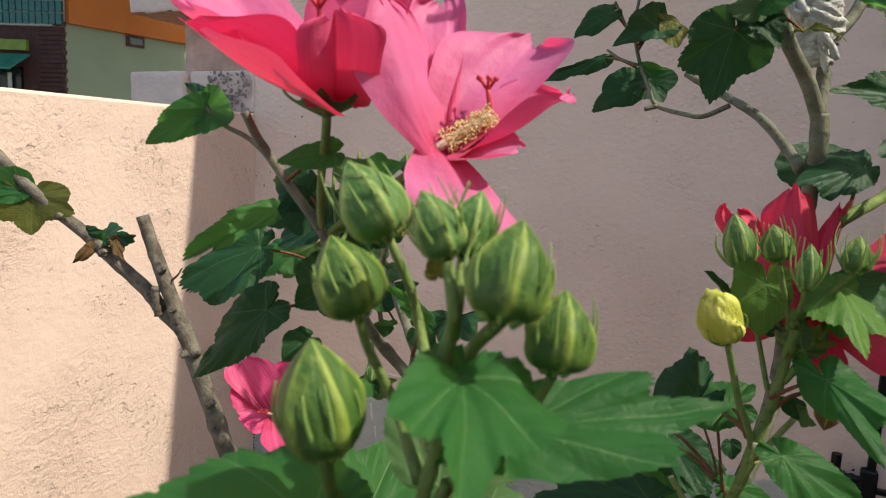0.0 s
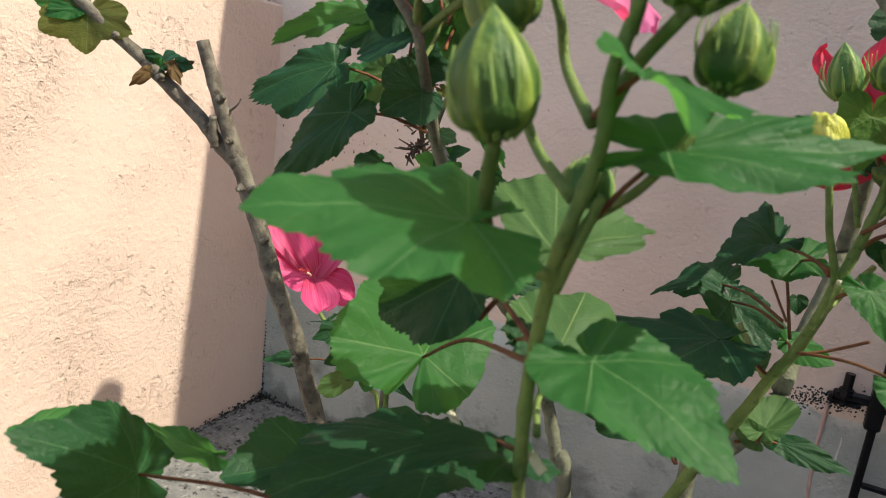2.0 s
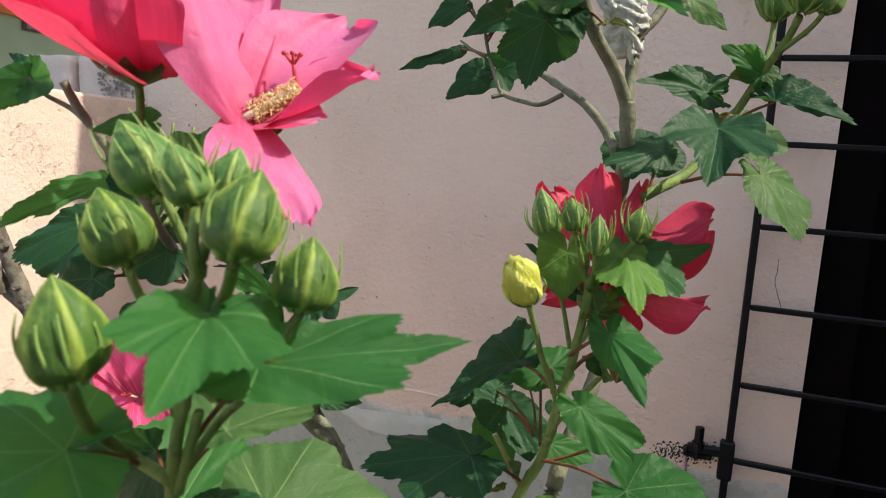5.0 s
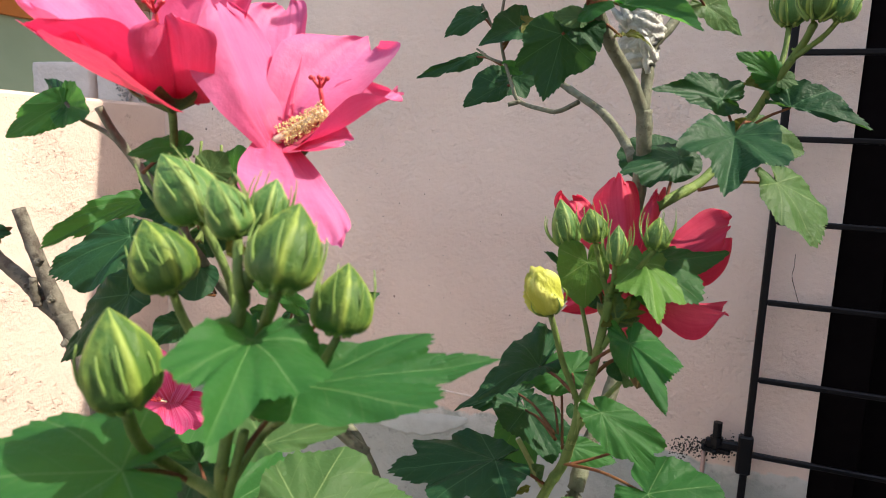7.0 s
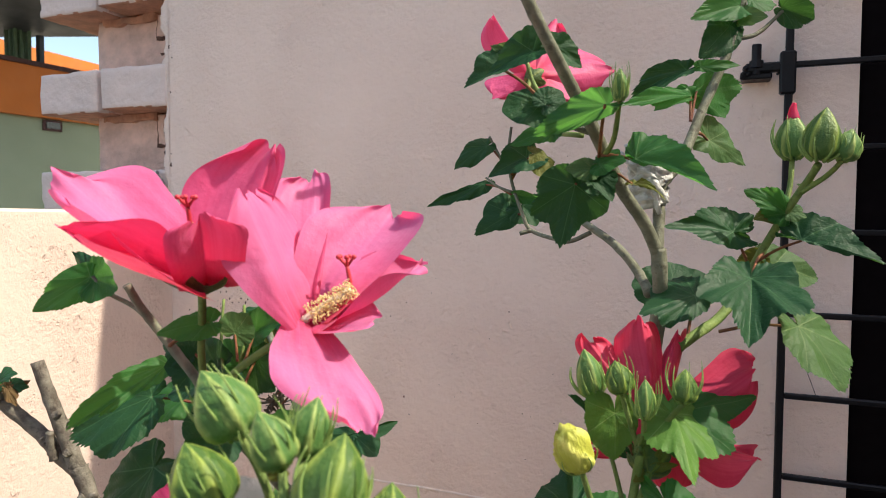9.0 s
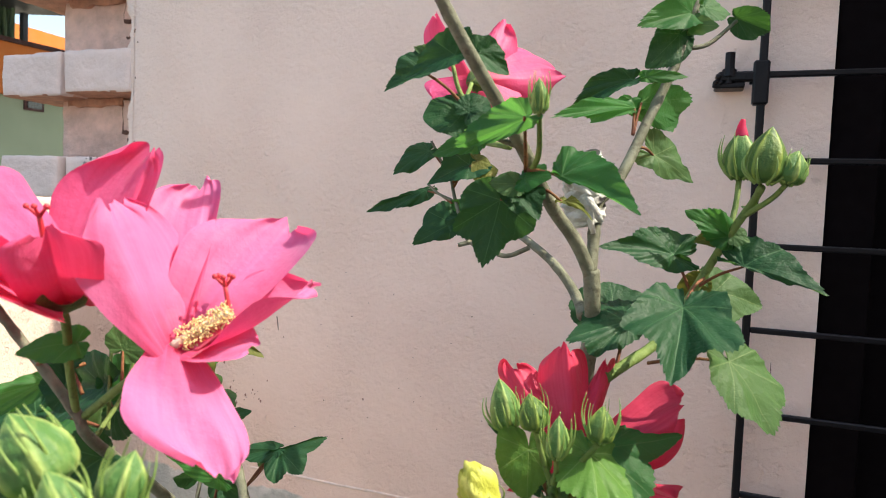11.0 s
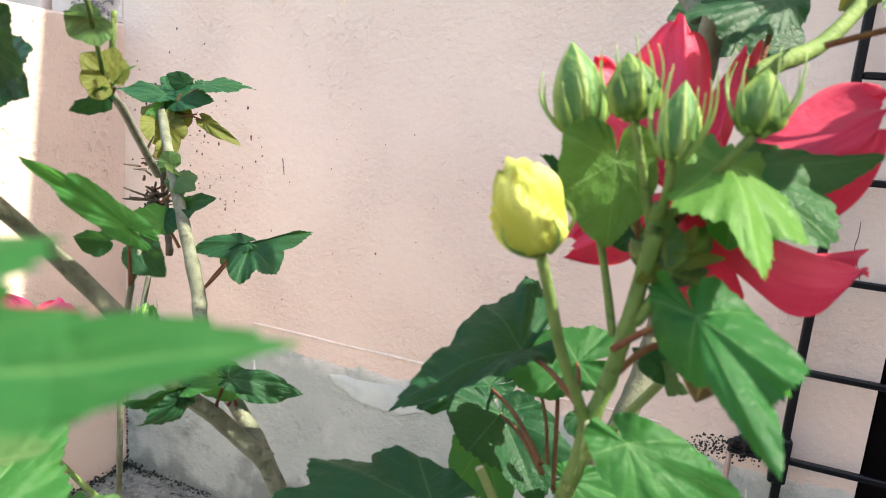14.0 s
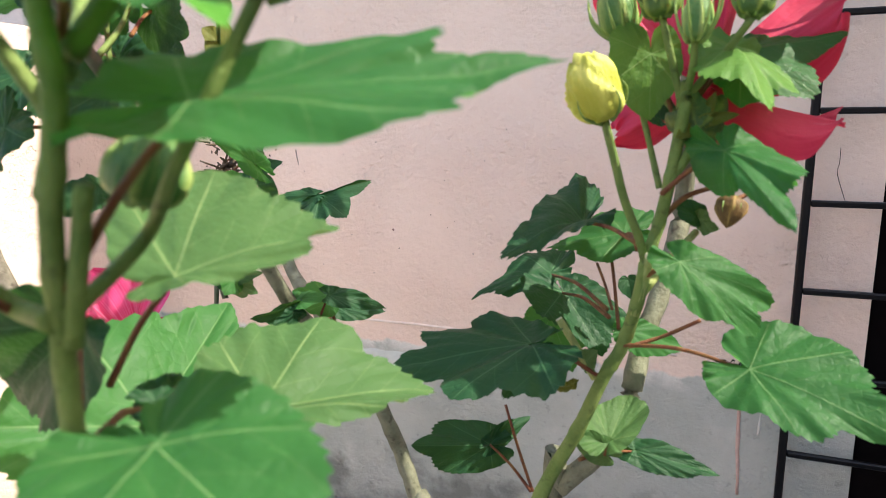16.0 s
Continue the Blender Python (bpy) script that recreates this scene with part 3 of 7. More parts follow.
def blade(plant, base, tip, side_a, side_b, shape="heart", bend="flat", material=None, stalk=None, stalk_r=0.0013, stalk_mat=None, up=(0, 0, 1)):
    """A leaf laid out by its stalk, its tip and the points of its two side lobes. up: where its upper side looks."""
    SEED[0] += 1
    o, tp, p, q = Vector(base), Vector(tip), Vector(side_a), Vector(side_b)
    kx, ky = SIDE[shape]
    yv = tp - o
    n = yv.length
    xa, xb = (p - o - yv * ky) / kx, (q - o - yv * ky) / kx
    nrm = (xa - xb).cross(yv)
    if nrm.dot(Vector(up)) < 0:
        xa, xb, nrm = xb, xa, -nrm
    nrm = nrm.normalized() * n
    x, y, z, off, herring = leaf_grid(shape, BENDS[bend] if isinstance(bend, str) else bend, SEED[0], 300)
    x, y, z = x[..., None], y[..., None], z[..., None]
    v = (y * np.array(yv) + np.where(x > 0, x * np.array(xa), -x * np.array(xb)) + z * np.array(nrm)) / n
    v = np.concatenate([[(0, 0, 0)], v.reshape(-1, 3)])
    me = smooth_mesh("leaf", v.tolist(), grid_faces(len(RINGS) - 1, 300), material or M_LEAF,
                     {"vein": np.concatenate([[0], off.ravel()]), "along": np.concatenate([[0], herring.ravel()])})
    ob = add("leaf", me, plant, Matrix.Translation(o) @ Matrix.Scale(n, 4))
    if stalk is not None:
        stalk = Vector(stalk)
        end = o - nrm.normalized() * stalk_r * 0.9
        mid = (stalk + end) / 2 + Vector((0, 0, 0.06 * (stalk - end).length))
        tube(plant, "leaf_stalk", [stalk, mid, end], stalk_r, stalk_r * 0.7, stalk_mat or M_PETIOLE, 6)
    return ob


def spline(pts, per=6):
    pts = [Vector(p) for p in pts]
    q = [2 * pts[0] - pts[1]] + pts + [2 * pts[-1] - pts[-2]]
    out = []
    for i in range(1, len(q) - 2):
        for k in range(per):
            t = k / per
            a, b, c, d = q[i - 1], q[i], q[i + 1], q[i + 2]
            out.append(0.5 * ((2 * b) + (c - a) * t + (2 * a - 5 * b + 4 * c - d) * t * t + (3 * b - a - 3 * c + d) * t ** 3))
    return out + [pts[-1]]


def tube_data(pts, r0, r1, segs=8, per=6, rough=0.0, swell=0.0, every=0.03, seed=1):
    path = spline(pts, per)
    rng = random.Random(seed)
    verts, faces = [], []
    up = Vector((0.13, 0.21, 0.97))
    total = sum((b - a).length for a, b in zip(path, path[1:]))
    s = 0.0
    for i, p in enumerate(path):
        d = (path[min(i + 1, len(path) - 1)] - path[max(i - 1, 0)]).normalized()
        x = d.cross(up)
        x = (x if x.length > 0.05 else d.cross(Vector((1, 0, 0)))).normalized()
        y = d.cross(x)
        if i:
            s += (p - path[i - 1]).length
        r = r0 + (r1 - r0) * s / max(total, 1e-6)
        if swell:
            r *= 1 + swell * max(0, math.cos(s / every * 2 * math.pi)) ** 8
        for k in range(segs):
            a = 2 * math.pi * k / segs
            rr = r * (1 + rough * rng.uniform(-1, 1))
            verts.append(p + x * math.cos(a) * rr + y * math.sin(a) * rr)
    n = len(path)
    for i in range(n - 1):
        for k in range(segs):
            a, b = i * segs + k, i * segs + (k + 1) % segs
            faces.append((a, b, b + segs, a + segs))
    faces.append(tuple(range(segs))[::-1])
    faces.append(tuple((n - 1) * segs + k for k in range(segs)))
    return [tuple(v) for v in verts], faces


def tube(plant, name, pts, r0, r1, material, segs=8, rough=0.0, swell=0.0, every=0.03, label=""):
    v, f = tube_data(pts, r0, r1, segs, 6, rough, swell, every, len(pts) + int(1e4 * r0))
    return add(name, smooth_mesh(name, v, f, material), plant, label=label)


def bud_mesh(seed, material, fat=0.36, peak=0.36, ridge=0.17, blunt=2.15):
    rng = random.Random(seed)
    segs, rows = 40, 18
    verts, vein, faces = [], [], []
    tw = rng.uniform(-0.25, 0.25) if blunt < 3 else 0.9
    for i in range(rows + 1):
        t = i / rows
        if t < peak:
            r = fat * math.sqrt(max(0.0, 1 - ((peak - t) / peak) ** 2.2)) * 0.98 + 0.07 * (1 - t / peak)
        else:
            u = (t - peak) / (1 - peak)
            r = fat * (1 - u ** blunt) * (1 - 0.12 * u) + 0.004
        for k in range(segs):
            a = 2 * math.pi * k / segs
            c = math.cos((5 if blunt < 3 else 3) * (a + tw * t) + 0.35 * math.sin(9 * t) * (blunt >= 3))
            rd = max(0.0, c) ** 4
            fr = max(0.0, 1 - abs(t - 0.5) * 1.6)
            rr = r * (1 + ridge * (rd - 0.22) * (0.4 + fr) + 0.02 * math.sin(3 * a + seed))
            zz = t
            if blunt >= 3:
                saw = ((a * 3 / 6.2832 + 0.9 * t) % 1.0)
                rr = (r + 0.21 * t ** 4) * (1 + 0.30 * (saw - 0.5) * math.sin(math.pi * min(1, t * 0.9 + 0.08)) + 0.04 * math.sin(9 * a + 7 * t))
                zz = t + 0.06 * t ** 6 * math.sin(2 * a + seed) + 0.05 * t ** 5 * math.sin(7 * a)
                rd = saw ** 3
            verts.append((rr * math.cos(a), rr * math.sin(a), zz))
            vein.append(min(1.0, rd + 0.35 * max(0, t - 0.55)))
    for i in range(rows):
        for k in range(segs):
            a, b = i * segs + k, i * segs + (k + 1) % segs
            faces.append((a, b, b + segs, a + segs))
    faces.append(tuple(range(segs))[::-1])
    if blunt >= 3:
        faces.append(tuple(rows * segs + k for k in range(segs)))
    return smooth_mesh("bud", verts, faces, material, {"vein": vein})


def bract_mesh(length, flare, tip_in, seed):
    pts = []
    for i in range(6):
        t = i / 5
        pts.append((0.13 + flare * math.sin(t * 2.0) + tip_in * t * t, 0.02 * math.sin(seed + 3 * t), -0.01 + length * t * (0.75 + 0.25 * t)))
    v, f = tube_data(pts, 0.038, 0.007, 6, 3)
    return smooth_mesh("bract", v, f, M_BRACT)


BUDS, BRACTS = {}, {}


def bud(plant, base, tip, fat=0.36, material=None, bracts=9, flare=0.27, reach=0.75, seed=0, label="", dry=False):
    """A flower bud: its calyx is the part, with a ring of thin bracts below it."""
    material = material or M_BUD
    key = (material.name, round(fat, 2), seed % 4)
    if key not in BUDS:
        BUDS[key] = bud_mesh(seed % 4 + 1, material, fat, 0.44, 0.30, 3.0) if material == M_BUD_YELLOW else bud_mesh(seed % 4 + 1, material, fat)
    base, tip = Vector(base), Vector(tip)
    n = (tip - base).length
    ob = add("bud", BUDS[key], plant, frame3(base, tip - base, (0.3 + seed * 0.37, 1.0, 0.2 * seed), n, n, n) @ pose(0, 0, 0, -90), label)
    for i in range(bracts):
        bk = (round(reach, 2), round(flare, 2), (i + seed) % 3)
        if bk not in BRACTS:
            BRACTS[bk] = bract_mesh(reach * (0.9 + 0.12 * bk[2]), flare * (0.92 + 0.1 * bk[2]), -0.03 * bk[2], bk[2])
        b = add("bract", BRACTS[bk], ob, pose(0, 0, 0, 0, 0, 360 * (i + 0.3 * math.sin(5 * i + seed)) / bracts))
    return ob


def petal(flower, base, tip, side_a, side_b, inner, cup=0.0, curl=0.1, ruffle=0.05, rag=0.05, material=None, point=0.0, waist=0.36):
    """A petal laid out by its base, its tip and the two points where it is widest. inner: the way that its inner side faces.
    cup: how far its flanks rise, curl: its arch, rag: how uneven its end is, point: how far the end narrows, waist: its width at the base."""
    SEED[0] += 1
    rng = random.Random(SEED[0] * 13 + 5)
    o, tp, p, q = Vector(base), Vector(tip), Vector(side_a), Vector(side_b)
    yv = tp - o
    n = yv.length
    xa, xb = (p - o - yv * 0.72) / 0.5, (q - o - yv * 0.72) / 0.5
    nrm = (xa - xb).cross(yv)
    if nrm.dot(Vector(inner)) < 0:
        nrm = -nrm
    nrm = np.array(nrm.normalized() * n)
    nu, nv = 44, 34
    ph = [rng.uniform(0, 6.28) for _ in range(10)]
    s, t = np.meshgrid(np.linspace(-1, 1, nu + 1), np.linspace(0, 1, nv + 1))
    w = waist + (1 - waist) * (0.55 * np.minimum(1.0, t / 0.72) + 0.45 * np.sin(np.minimum(1.0, t / 0.72) * math.pi / 2))
    w = 1.12 * w * np.maximum(0.0, 1 - (np.maximum(t - 0.66, 0) / 0.352) ** (3.1 - 1.4 * point)) ** (0.45 + 0.28 * point)
    wob = 1 + rag * t * (0.8 * np.sin(5 * t + ph[2] + 2.2 * (s < 0)) + 0.4 * np.sin(13 * t + ph[6] + 2.2 * (s < 0)))
    x = s * w * 0.5 * wob
    notch = 0.9 * np.sin(3.1 * s + ph[0]) + 0.5 * np.sin(7.5 * s + ph[3]) + 0.20 * np.sin(16 * s + ph[7])
    y = t + rag * t ** 4 * notch * (1 - 0.5 * s ** 4) - 0.04 * s * s * t ** 3
    z = cup * x * x * 2.2 + 1.2 * curl * t * (1 - t)
    z = z + ruffle * t ** 2.2 * (np.sin(3.4 * s + ph[1]) * (0.5 + 0.5 * np.abs(s)) + 0.45 * np.sin(7.5 * s + ph[2] + 3 * t) * np.abs(s) + 0.14 * np.sin(17 * s + 4 * t + ph[5]) * t ** 3)
    z = z + 0.013 * np.sin(5 * s + 6 * t + ph[3]) + 0.0012 * np.sin(27 * s + ph[4] + 2 * np.sin(3 * t + ph[0])) * (1 - 0.6 * t) * np.minimum(1, 4 * t)
    x3, y3, z3 = x[..., None], y[..., None], z[..., None]
    v = (y3 * np.array(yv) + np.where(x3 > 0, x3 * np.array(xa), -x3 * np.array(xb)) + z3 * nrm) / n
    faces = [(i * (nu + 1) + j, i * (nu + 1) + j + 1, (i + 1) * (nu + 1) + j + 1, (i + 1) * (nu + 1) + j) for i in range(nv) for j in range(nu)]
    me = smooth_mesh("petal", v.reshape(-1, 3).tolist(), faces, material or M_PINK, {"along": t.ravel(), "side": s.ravel()})
    return add("petal", me, flower, Matrix.Translation(o) @ Matrix.Scale(n, 4))


def stamens(flower, base, tip, stig, n=70, fat=0.0035):
    """The staminal column with its anthers, and the branched stigma beyond it."""
    base, tip, stig = Vector(base), Vector(tip), Vector(stig)
    col = tube(flower, "stamen_column", [base, (base + tip) / 2, tip], fat * 0.5, fat * 0.55, M_STAMEN, 10)
    rng = random.Random(5)
    d = (tip - base)
    x = d.cross(Vector((0.2, 0.3, 1))).normalized()
    y = d.cross(x).normalized()
    bm = bmesh.new()
    for i in range(n):
        t, a = rng.uniform(0.16, 1.06), rng.uniform(0, 6.283)
        o = x * math.cos(a) + y * math.sin(a)
        p = base + d * t + o * (fat * (0.45 + 0.9 * rng.random()))
        bmesh.ops.create_icosphere(bm, subdivisions=1, radius=fat * rng.uniform(0.06, 0.13), matrix=Matrix.Translation(p))
    tagged(part("pollen", bm, M_ANTHER, col, "tiny yellow anthers", True), kind="stuff")
    bm = bmesh.new()
    mids = tip + (stig - tip) * 0.75
    for p0, p1, r0, r1 in [(tip, mids, 0.0013, 0.0012)] + [(mids, stig + Vector((0.0045 * math.cos(a), 0.0045 * math.sin(a), 0.001)), 0.0010, 0.0006) for a in (0.3, 1.6, 2.8, 4.1, 5.3)]:
        v, f = tube_data([p0, (p0 + p1) / 2, p1], r0, r1, 6, 2)
        vs = [bm.verts.new(c) for c in v]
        for q in f:
            bm.faces.new([vs[i] for i in q])
        if r1 == 0.0006:
            bmesh.ops.create_icosphere(bm, subdivisions=2, radius=0.0014, matrix=Matrix.Translation(p1))
    part("stigma", bm, M_STIGMA, flower, "red five-branched stigma", True)


def calyx(flower, base, axis, size, opening=0.55, material=None):
    """The green cup under an open flower, with five points."""
    segs, rows = 40, 9
    verts, vein, faces = [], [], []
    for i in range(rows + 1):
        t = i / rows
        for k in range(segs):
            a = 2 * math.pi * k / segs
            pt = 0.5 + 0.5 * math.cos(5 * a)
            h = t * (0.45 + 0.55 * pt ** 1.5)
            r = 0.10 + opening * math.sin(min(1.0, h * 1.35) * 1.45) * (1 + 0.06 * pt)
            verts.append((r * math.cos(a), r * math.sin(a), h * 0.95))
            vein.append(pt ** 5)
    for i in range(rows):
        for k in range(segs):
            a, b = i * segs + k, i * segs + (k + 1) % segs
            faces.append((a, b, b + segs, a + segs))
    faces.append(tuple(range(segs))[::-1])
    me = smooth_mesh("calyx", verts, faces, material or M_CALYX, {"vein": vein})
    ob = add("calyx", me, flower, frame3(Vector(base), axis, (0.3, 1, 0.1), size, size, size) @ pose(0, 0, 0, -90), "green five-pointed calyx")
    return ob


# ---- the plants ----
# the budding shrub close by
near = tagged(new("hibiscus_shrub"), "budding hibiscus shrub with a tight cluster of green buds", "shrub", group="hibiscus shrubs by the walls")
tube(near, "stem", [(-0.1190, 0.2682, -0.0200), (-0.1190, 0.2682, 0.5591), (-0.1045, 0.1982, 0.6971), (-0.1032, 0.1871, 0.7433), (-0.0997, 0.1835, 0.7845), (-0.0940, 0.1801, 0.8068), (-0.0896, 0.1802, 0.8275), (-0.0898, 0.1795, 0.8464), (-0.0865, 0.1805, 0.8637)], 0.0036, 0.0023, M_STEM, 10, swell=0.24, every=0.021)
bud(near, (-0.1127, 0.1518, 0.8269), (-0.1171, 0.1497, 0.8619), 0.35, M_BUD, seed=1, flare=0.24, reach=0.62)
bud(near, (-0.1283, 0.1907, 0.8586), (-0.1378, 0.1862, 0.8866), 0.41, M_BUD, seed=2, flare=0.27)
bud(near, (-0.1263, 0.2055, 0.8852), (-0.1404, 0.1986, 0.9118), 0.39, M_BUD_PALE, seed=3, reach=0.9)
bud(near, (-0.0916, 0.1841, 0.8843), (-0.0994, 0.1800, 0.9048), 0.35, M_BUD_PALE, seed=4, reach=0.95, flare=0.3)
bud(near, (-0.0946, 0.2024, 0.8823), (-0.0903, 0.2062, 0.9045), 0.35, M_BUD_PALE, seed=5, reach=0.95)
bud(near, (-0.0708, 0.1781, 0.8678), (-0.0692, 0.1899, 0.8976), 0.37, M_BUD, seed=6, flare=0.3, reach=0.7)
bud(near, (-0.0605, 0.2033, 0.8472), (-0.0601, 0.2095, 0.8741), 0.40, M_BUD, seed=7, flare=0.3, reach=0.85)
bud(near, (-0.1028, 0.2107, 0.8031), (-0.0986, 0.2162, 0.8227), 0.46, M_BUD_PALE, seed=8, reach=0.8)
tube(near, "bud_stalk", [(-0.1126, 0.1517, 0.8260), (-0.1185, 0.1644, 0.8066), (-0.1220, 0.1885, 0.7837), (-0.0992, 0.1817, 0.7834)], 0.0022, 0.0026, M_STEM, 8)
tube(near, "bud_stalk", [(-0.1282, 0.1907, 0.8582), (-0.1261, 0.1948, 0.8455), (-0.1189, 0.2028, 0.8235), (-0.0964, 0.1811, 0.8095)], 0.0018, 0.0022, M_STEM, 8)
tube(near, "bud_stalk", [(-0.1263, 0.2055, 0.8852), (-0.1182, 0.2090, 0.8671), (-0.1135, 0.2102, 0.8500), (-0.0956, 0.1881, 0.8327)], 0.0018, 0.0022, M_STEM, 8)
tube(near, "bud_stalk", [(-0.0915, 0.1841, 0.8839), (-0.0842, 0.1749, 0.8713), (-0.0865, 0.1807, 0.8600)], 0.0018, 0.0022, M_STEM, 8)
tube(near, "bud_stalk", [(-0.0945, 0.2024, 0.8821), (-0.0868, 0.1834, 0.8692), (-0.0869, 0.1815, 0.8600)], 0.0018, 0.0022, M_STEM, 8)
tube(near, "bud_stalk", [(-0.0707, 0.1781, 0.8675), (-0.0865, 0.1948, 0.8520), (-0.0908, 0.1856, 0.8358)], 0.0022, 0.0026, M_STEM, 8)
tube(near, "bud_stalk", [(-0.0604, 0.2032, 0.8469), (-0.0688, 0.1985, 0.8293), (-0.0805, 0.1984, 0.8128), (-0.0985, 0.2070, 0.7965), (-0.0969, 0.1828, 0.7841)], 0.0016, 0.0019, M_STEM, 8)
tube(near, "bud_stalk", [(-0.0872, 0.1823, 0.8116), (-0.0915, 0.1833, 0.7987), (-0.0984, 0.1848, 0.7776)], 0.0018, 0.0022, M_STEM, 8)
leaf(near, (-0.0998, 0.1944, 0.8758), (-0.1006, 0.1911, 0.8835), (0.90, 0.35, 0.25), "lance", "cup", M_LEAF_YELLOW, 1.46)
blade(near, (-0.0816, 0.1795, 0.8487), (-0.0574, 0.1272, 0.8361), (-0.0836, 0.1394, 0.8536), (-0.0497, 0.1775, 0.8404), "wide", (0.06, 0.08, -0.1, 0.05, 0.0), M_LEAF, stalk=(-0.0954, 0.1872, 0.8349))
blade(near, (-0.1192, 0.1553, 0.8014), (-0.1680, 0.1114, 0.8025), (-0.1652, 0.1543, 0.8117), (-0.1282, 0.1151, 0.7917), "heart", (0.05, 0.11, -0.1, 0.05, 0.0), M_LEAF, stalk=(-0.1197, 0.1959, 0.7760))
blade(near, (-0.0728, 0.1963, 0.8275), (-0.0066, 0.2403, 0.8368), (-0.0406, 0.2343, 0.8444), (-0.0214, 0.2058, 0.8251), "maple", (0.0, -0.02, 0.0, 0.03, 0.0), M_LEAF, stalk=(-0.0969, 0.1831, 0.7902))
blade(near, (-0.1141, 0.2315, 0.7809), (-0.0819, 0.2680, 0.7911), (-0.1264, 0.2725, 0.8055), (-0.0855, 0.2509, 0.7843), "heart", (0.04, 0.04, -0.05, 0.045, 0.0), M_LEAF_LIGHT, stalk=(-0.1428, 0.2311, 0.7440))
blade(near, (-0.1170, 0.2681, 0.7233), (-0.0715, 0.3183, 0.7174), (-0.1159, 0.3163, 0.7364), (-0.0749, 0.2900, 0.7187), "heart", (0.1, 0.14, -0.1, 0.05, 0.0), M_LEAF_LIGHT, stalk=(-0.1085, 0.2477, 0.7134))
blade(near, (-0.2035, 0.3028, 0.6864), (-0.2140, 0.3749, 0.7243), (-0.2372, 0.3010, 0.7305), (-0.1788, 0.3492, 0.6996), "broad", (0.06, 0.1, -0.1, 0.05, 0.0), M_LEAF, stalk=(-0.1027, 0.1883, 0.7494))
blade(near, (-0.0827, 0.1882, 0.7565), (-0.0323, 0.1725, 0.7386), (-0.0818, 0.1639, 0.7475), (-0.0585, 0.2049, 0.7577), "ovate", (0.08, 0.16, -0.1, 0.04, 0.0), M_LEAF, stalk=(-0.1005, 0.1865, 0.7440))
leaf(near, (-0.1635, 0.2533, 0.6672), (-0.1921, 0.1589, 0.6775), (-0.95, 0.30, 0.06), "heart", "flat", M_LEAF_DARK, 0.62, stalk=(-0.1035, 0.1955, 0.7113), stalk_r=0.0012)
leaf(near, (-0.2662, 0.1600, 0.6571), (-0.2766, 0.1090, 0.6955), (-0.35, 0.61, 0.71), "heart", "droop", M_LEAF_DARK, 0.59, stalk=(-0.1702, 0.1996, 0.6444), stalk_r=0.0012)
leaf(near, (-0.2523, 0.1891, 0.6585), (-0.3008, 0.1894, 0.6565), (-0.04, -0.20, 0.98), "ovate", "flat", M_LEAF, 0.41)
leaf(near, (-0.3156, 0.1412, 0.6694), (-0.3092, 0.1781, 0.6706), (0.92, -0.15, -0.37), "ovate", "flat", M_LEAF, 0.33)
leaf(near, (-0.1117, 0.2163, 0.6962), (-0.1399, 0.1616, 0.7073), (-0.88, 0.47, 0.10), "heart", "droop", M_LEAF_DARK, 0.48, stalk=(-0.1033, 0.1961, 0.7062), stalk_r=0.0012)
leaf(near, (-0.2261, 0.2400, 0.6360), (-0.2531, 0.1963, 0.6439), (-0.80, 0.54, 0.27), "ovate", "fold", M_LEAF_DARK, 1.07)
leaf(near, (-0.1533, 0.2317, 0.7623), (-0.1978, 0.2389, 0.7286), (-0.61, -0.13, 0.78), "ovate", "fold", M_LEAF_DARK, 0.73, stalk=(-0.1009, 0.1854, 0.7558), stalk_r=0.0012)
leaf(near, (-0.1239, 0.2296, 0.7406), (-0.1155, 0.2648, 0.7309), (0.52, -0.34, -0.79), "ovate", "curl", M_LEAF_DARK, 0.49, stalk=(-0.1001, 0.1863, 0.7534), stalk_r=0.0012)
tube(near, "cut_stub", [(-0.0994, 0.1946, 0.7206), (-0.1130, 0.2365, 0.7121), (-0.1130, 0.2435, 0.7176)], 0.0016, 0.0015, M_STEM, 8)
tube(near, "cut_stub", [(-0.1016, 0.1963, 0.7117), (-0.0948, 0.1947, 0.7064)], 0.0022, 0.0022, M_PALE, 8)
tube(near, "cut_stub", [(-0.1428, 0.2461, 0.6692), (-0.1541, 0.2542, 0.6766), (-0.1620, 0.2561, 0.6845)], 0.0022, 0.0021, M_PALE, 8)

# the shrub with the two large pink flowers, grown from the trunk by the wall
pink = tagged(new("hibiscus_shrub"), "hibiscus shrub with two wide open pink flowers", "shrub", group="hibiscus shrubs by the walls")
tube(pink, "trunk", [(-0.1230, 0.5025, -0.0200), (-0.1537, 0.5128, 0.4836), (-0.1678, 0.5166, 0.5321), (-0.1791, 0.5169, 0.5672), (-0.1901, 0.5106, 0.6020), (-0.2082, 0.5032, 0.6477), (-0.2451, 0.5132, 0.6778), (-0.2728, 0.5244, 0.7017), (-0.2961, 0.5428, 0.7277), (-0.3302, 0.5652, 0.7657), (-0.3545, 0.5825, 0.7877), (-0.3824, 0.6038, 0.8081), (-0.4089, 0.6254, 0.8281), (-0.4308, 0.6430, 0.8474)], 0.0086, 0.0038, M_WOOD, 12, rough=0.07, swell=0.12, every=0.035)
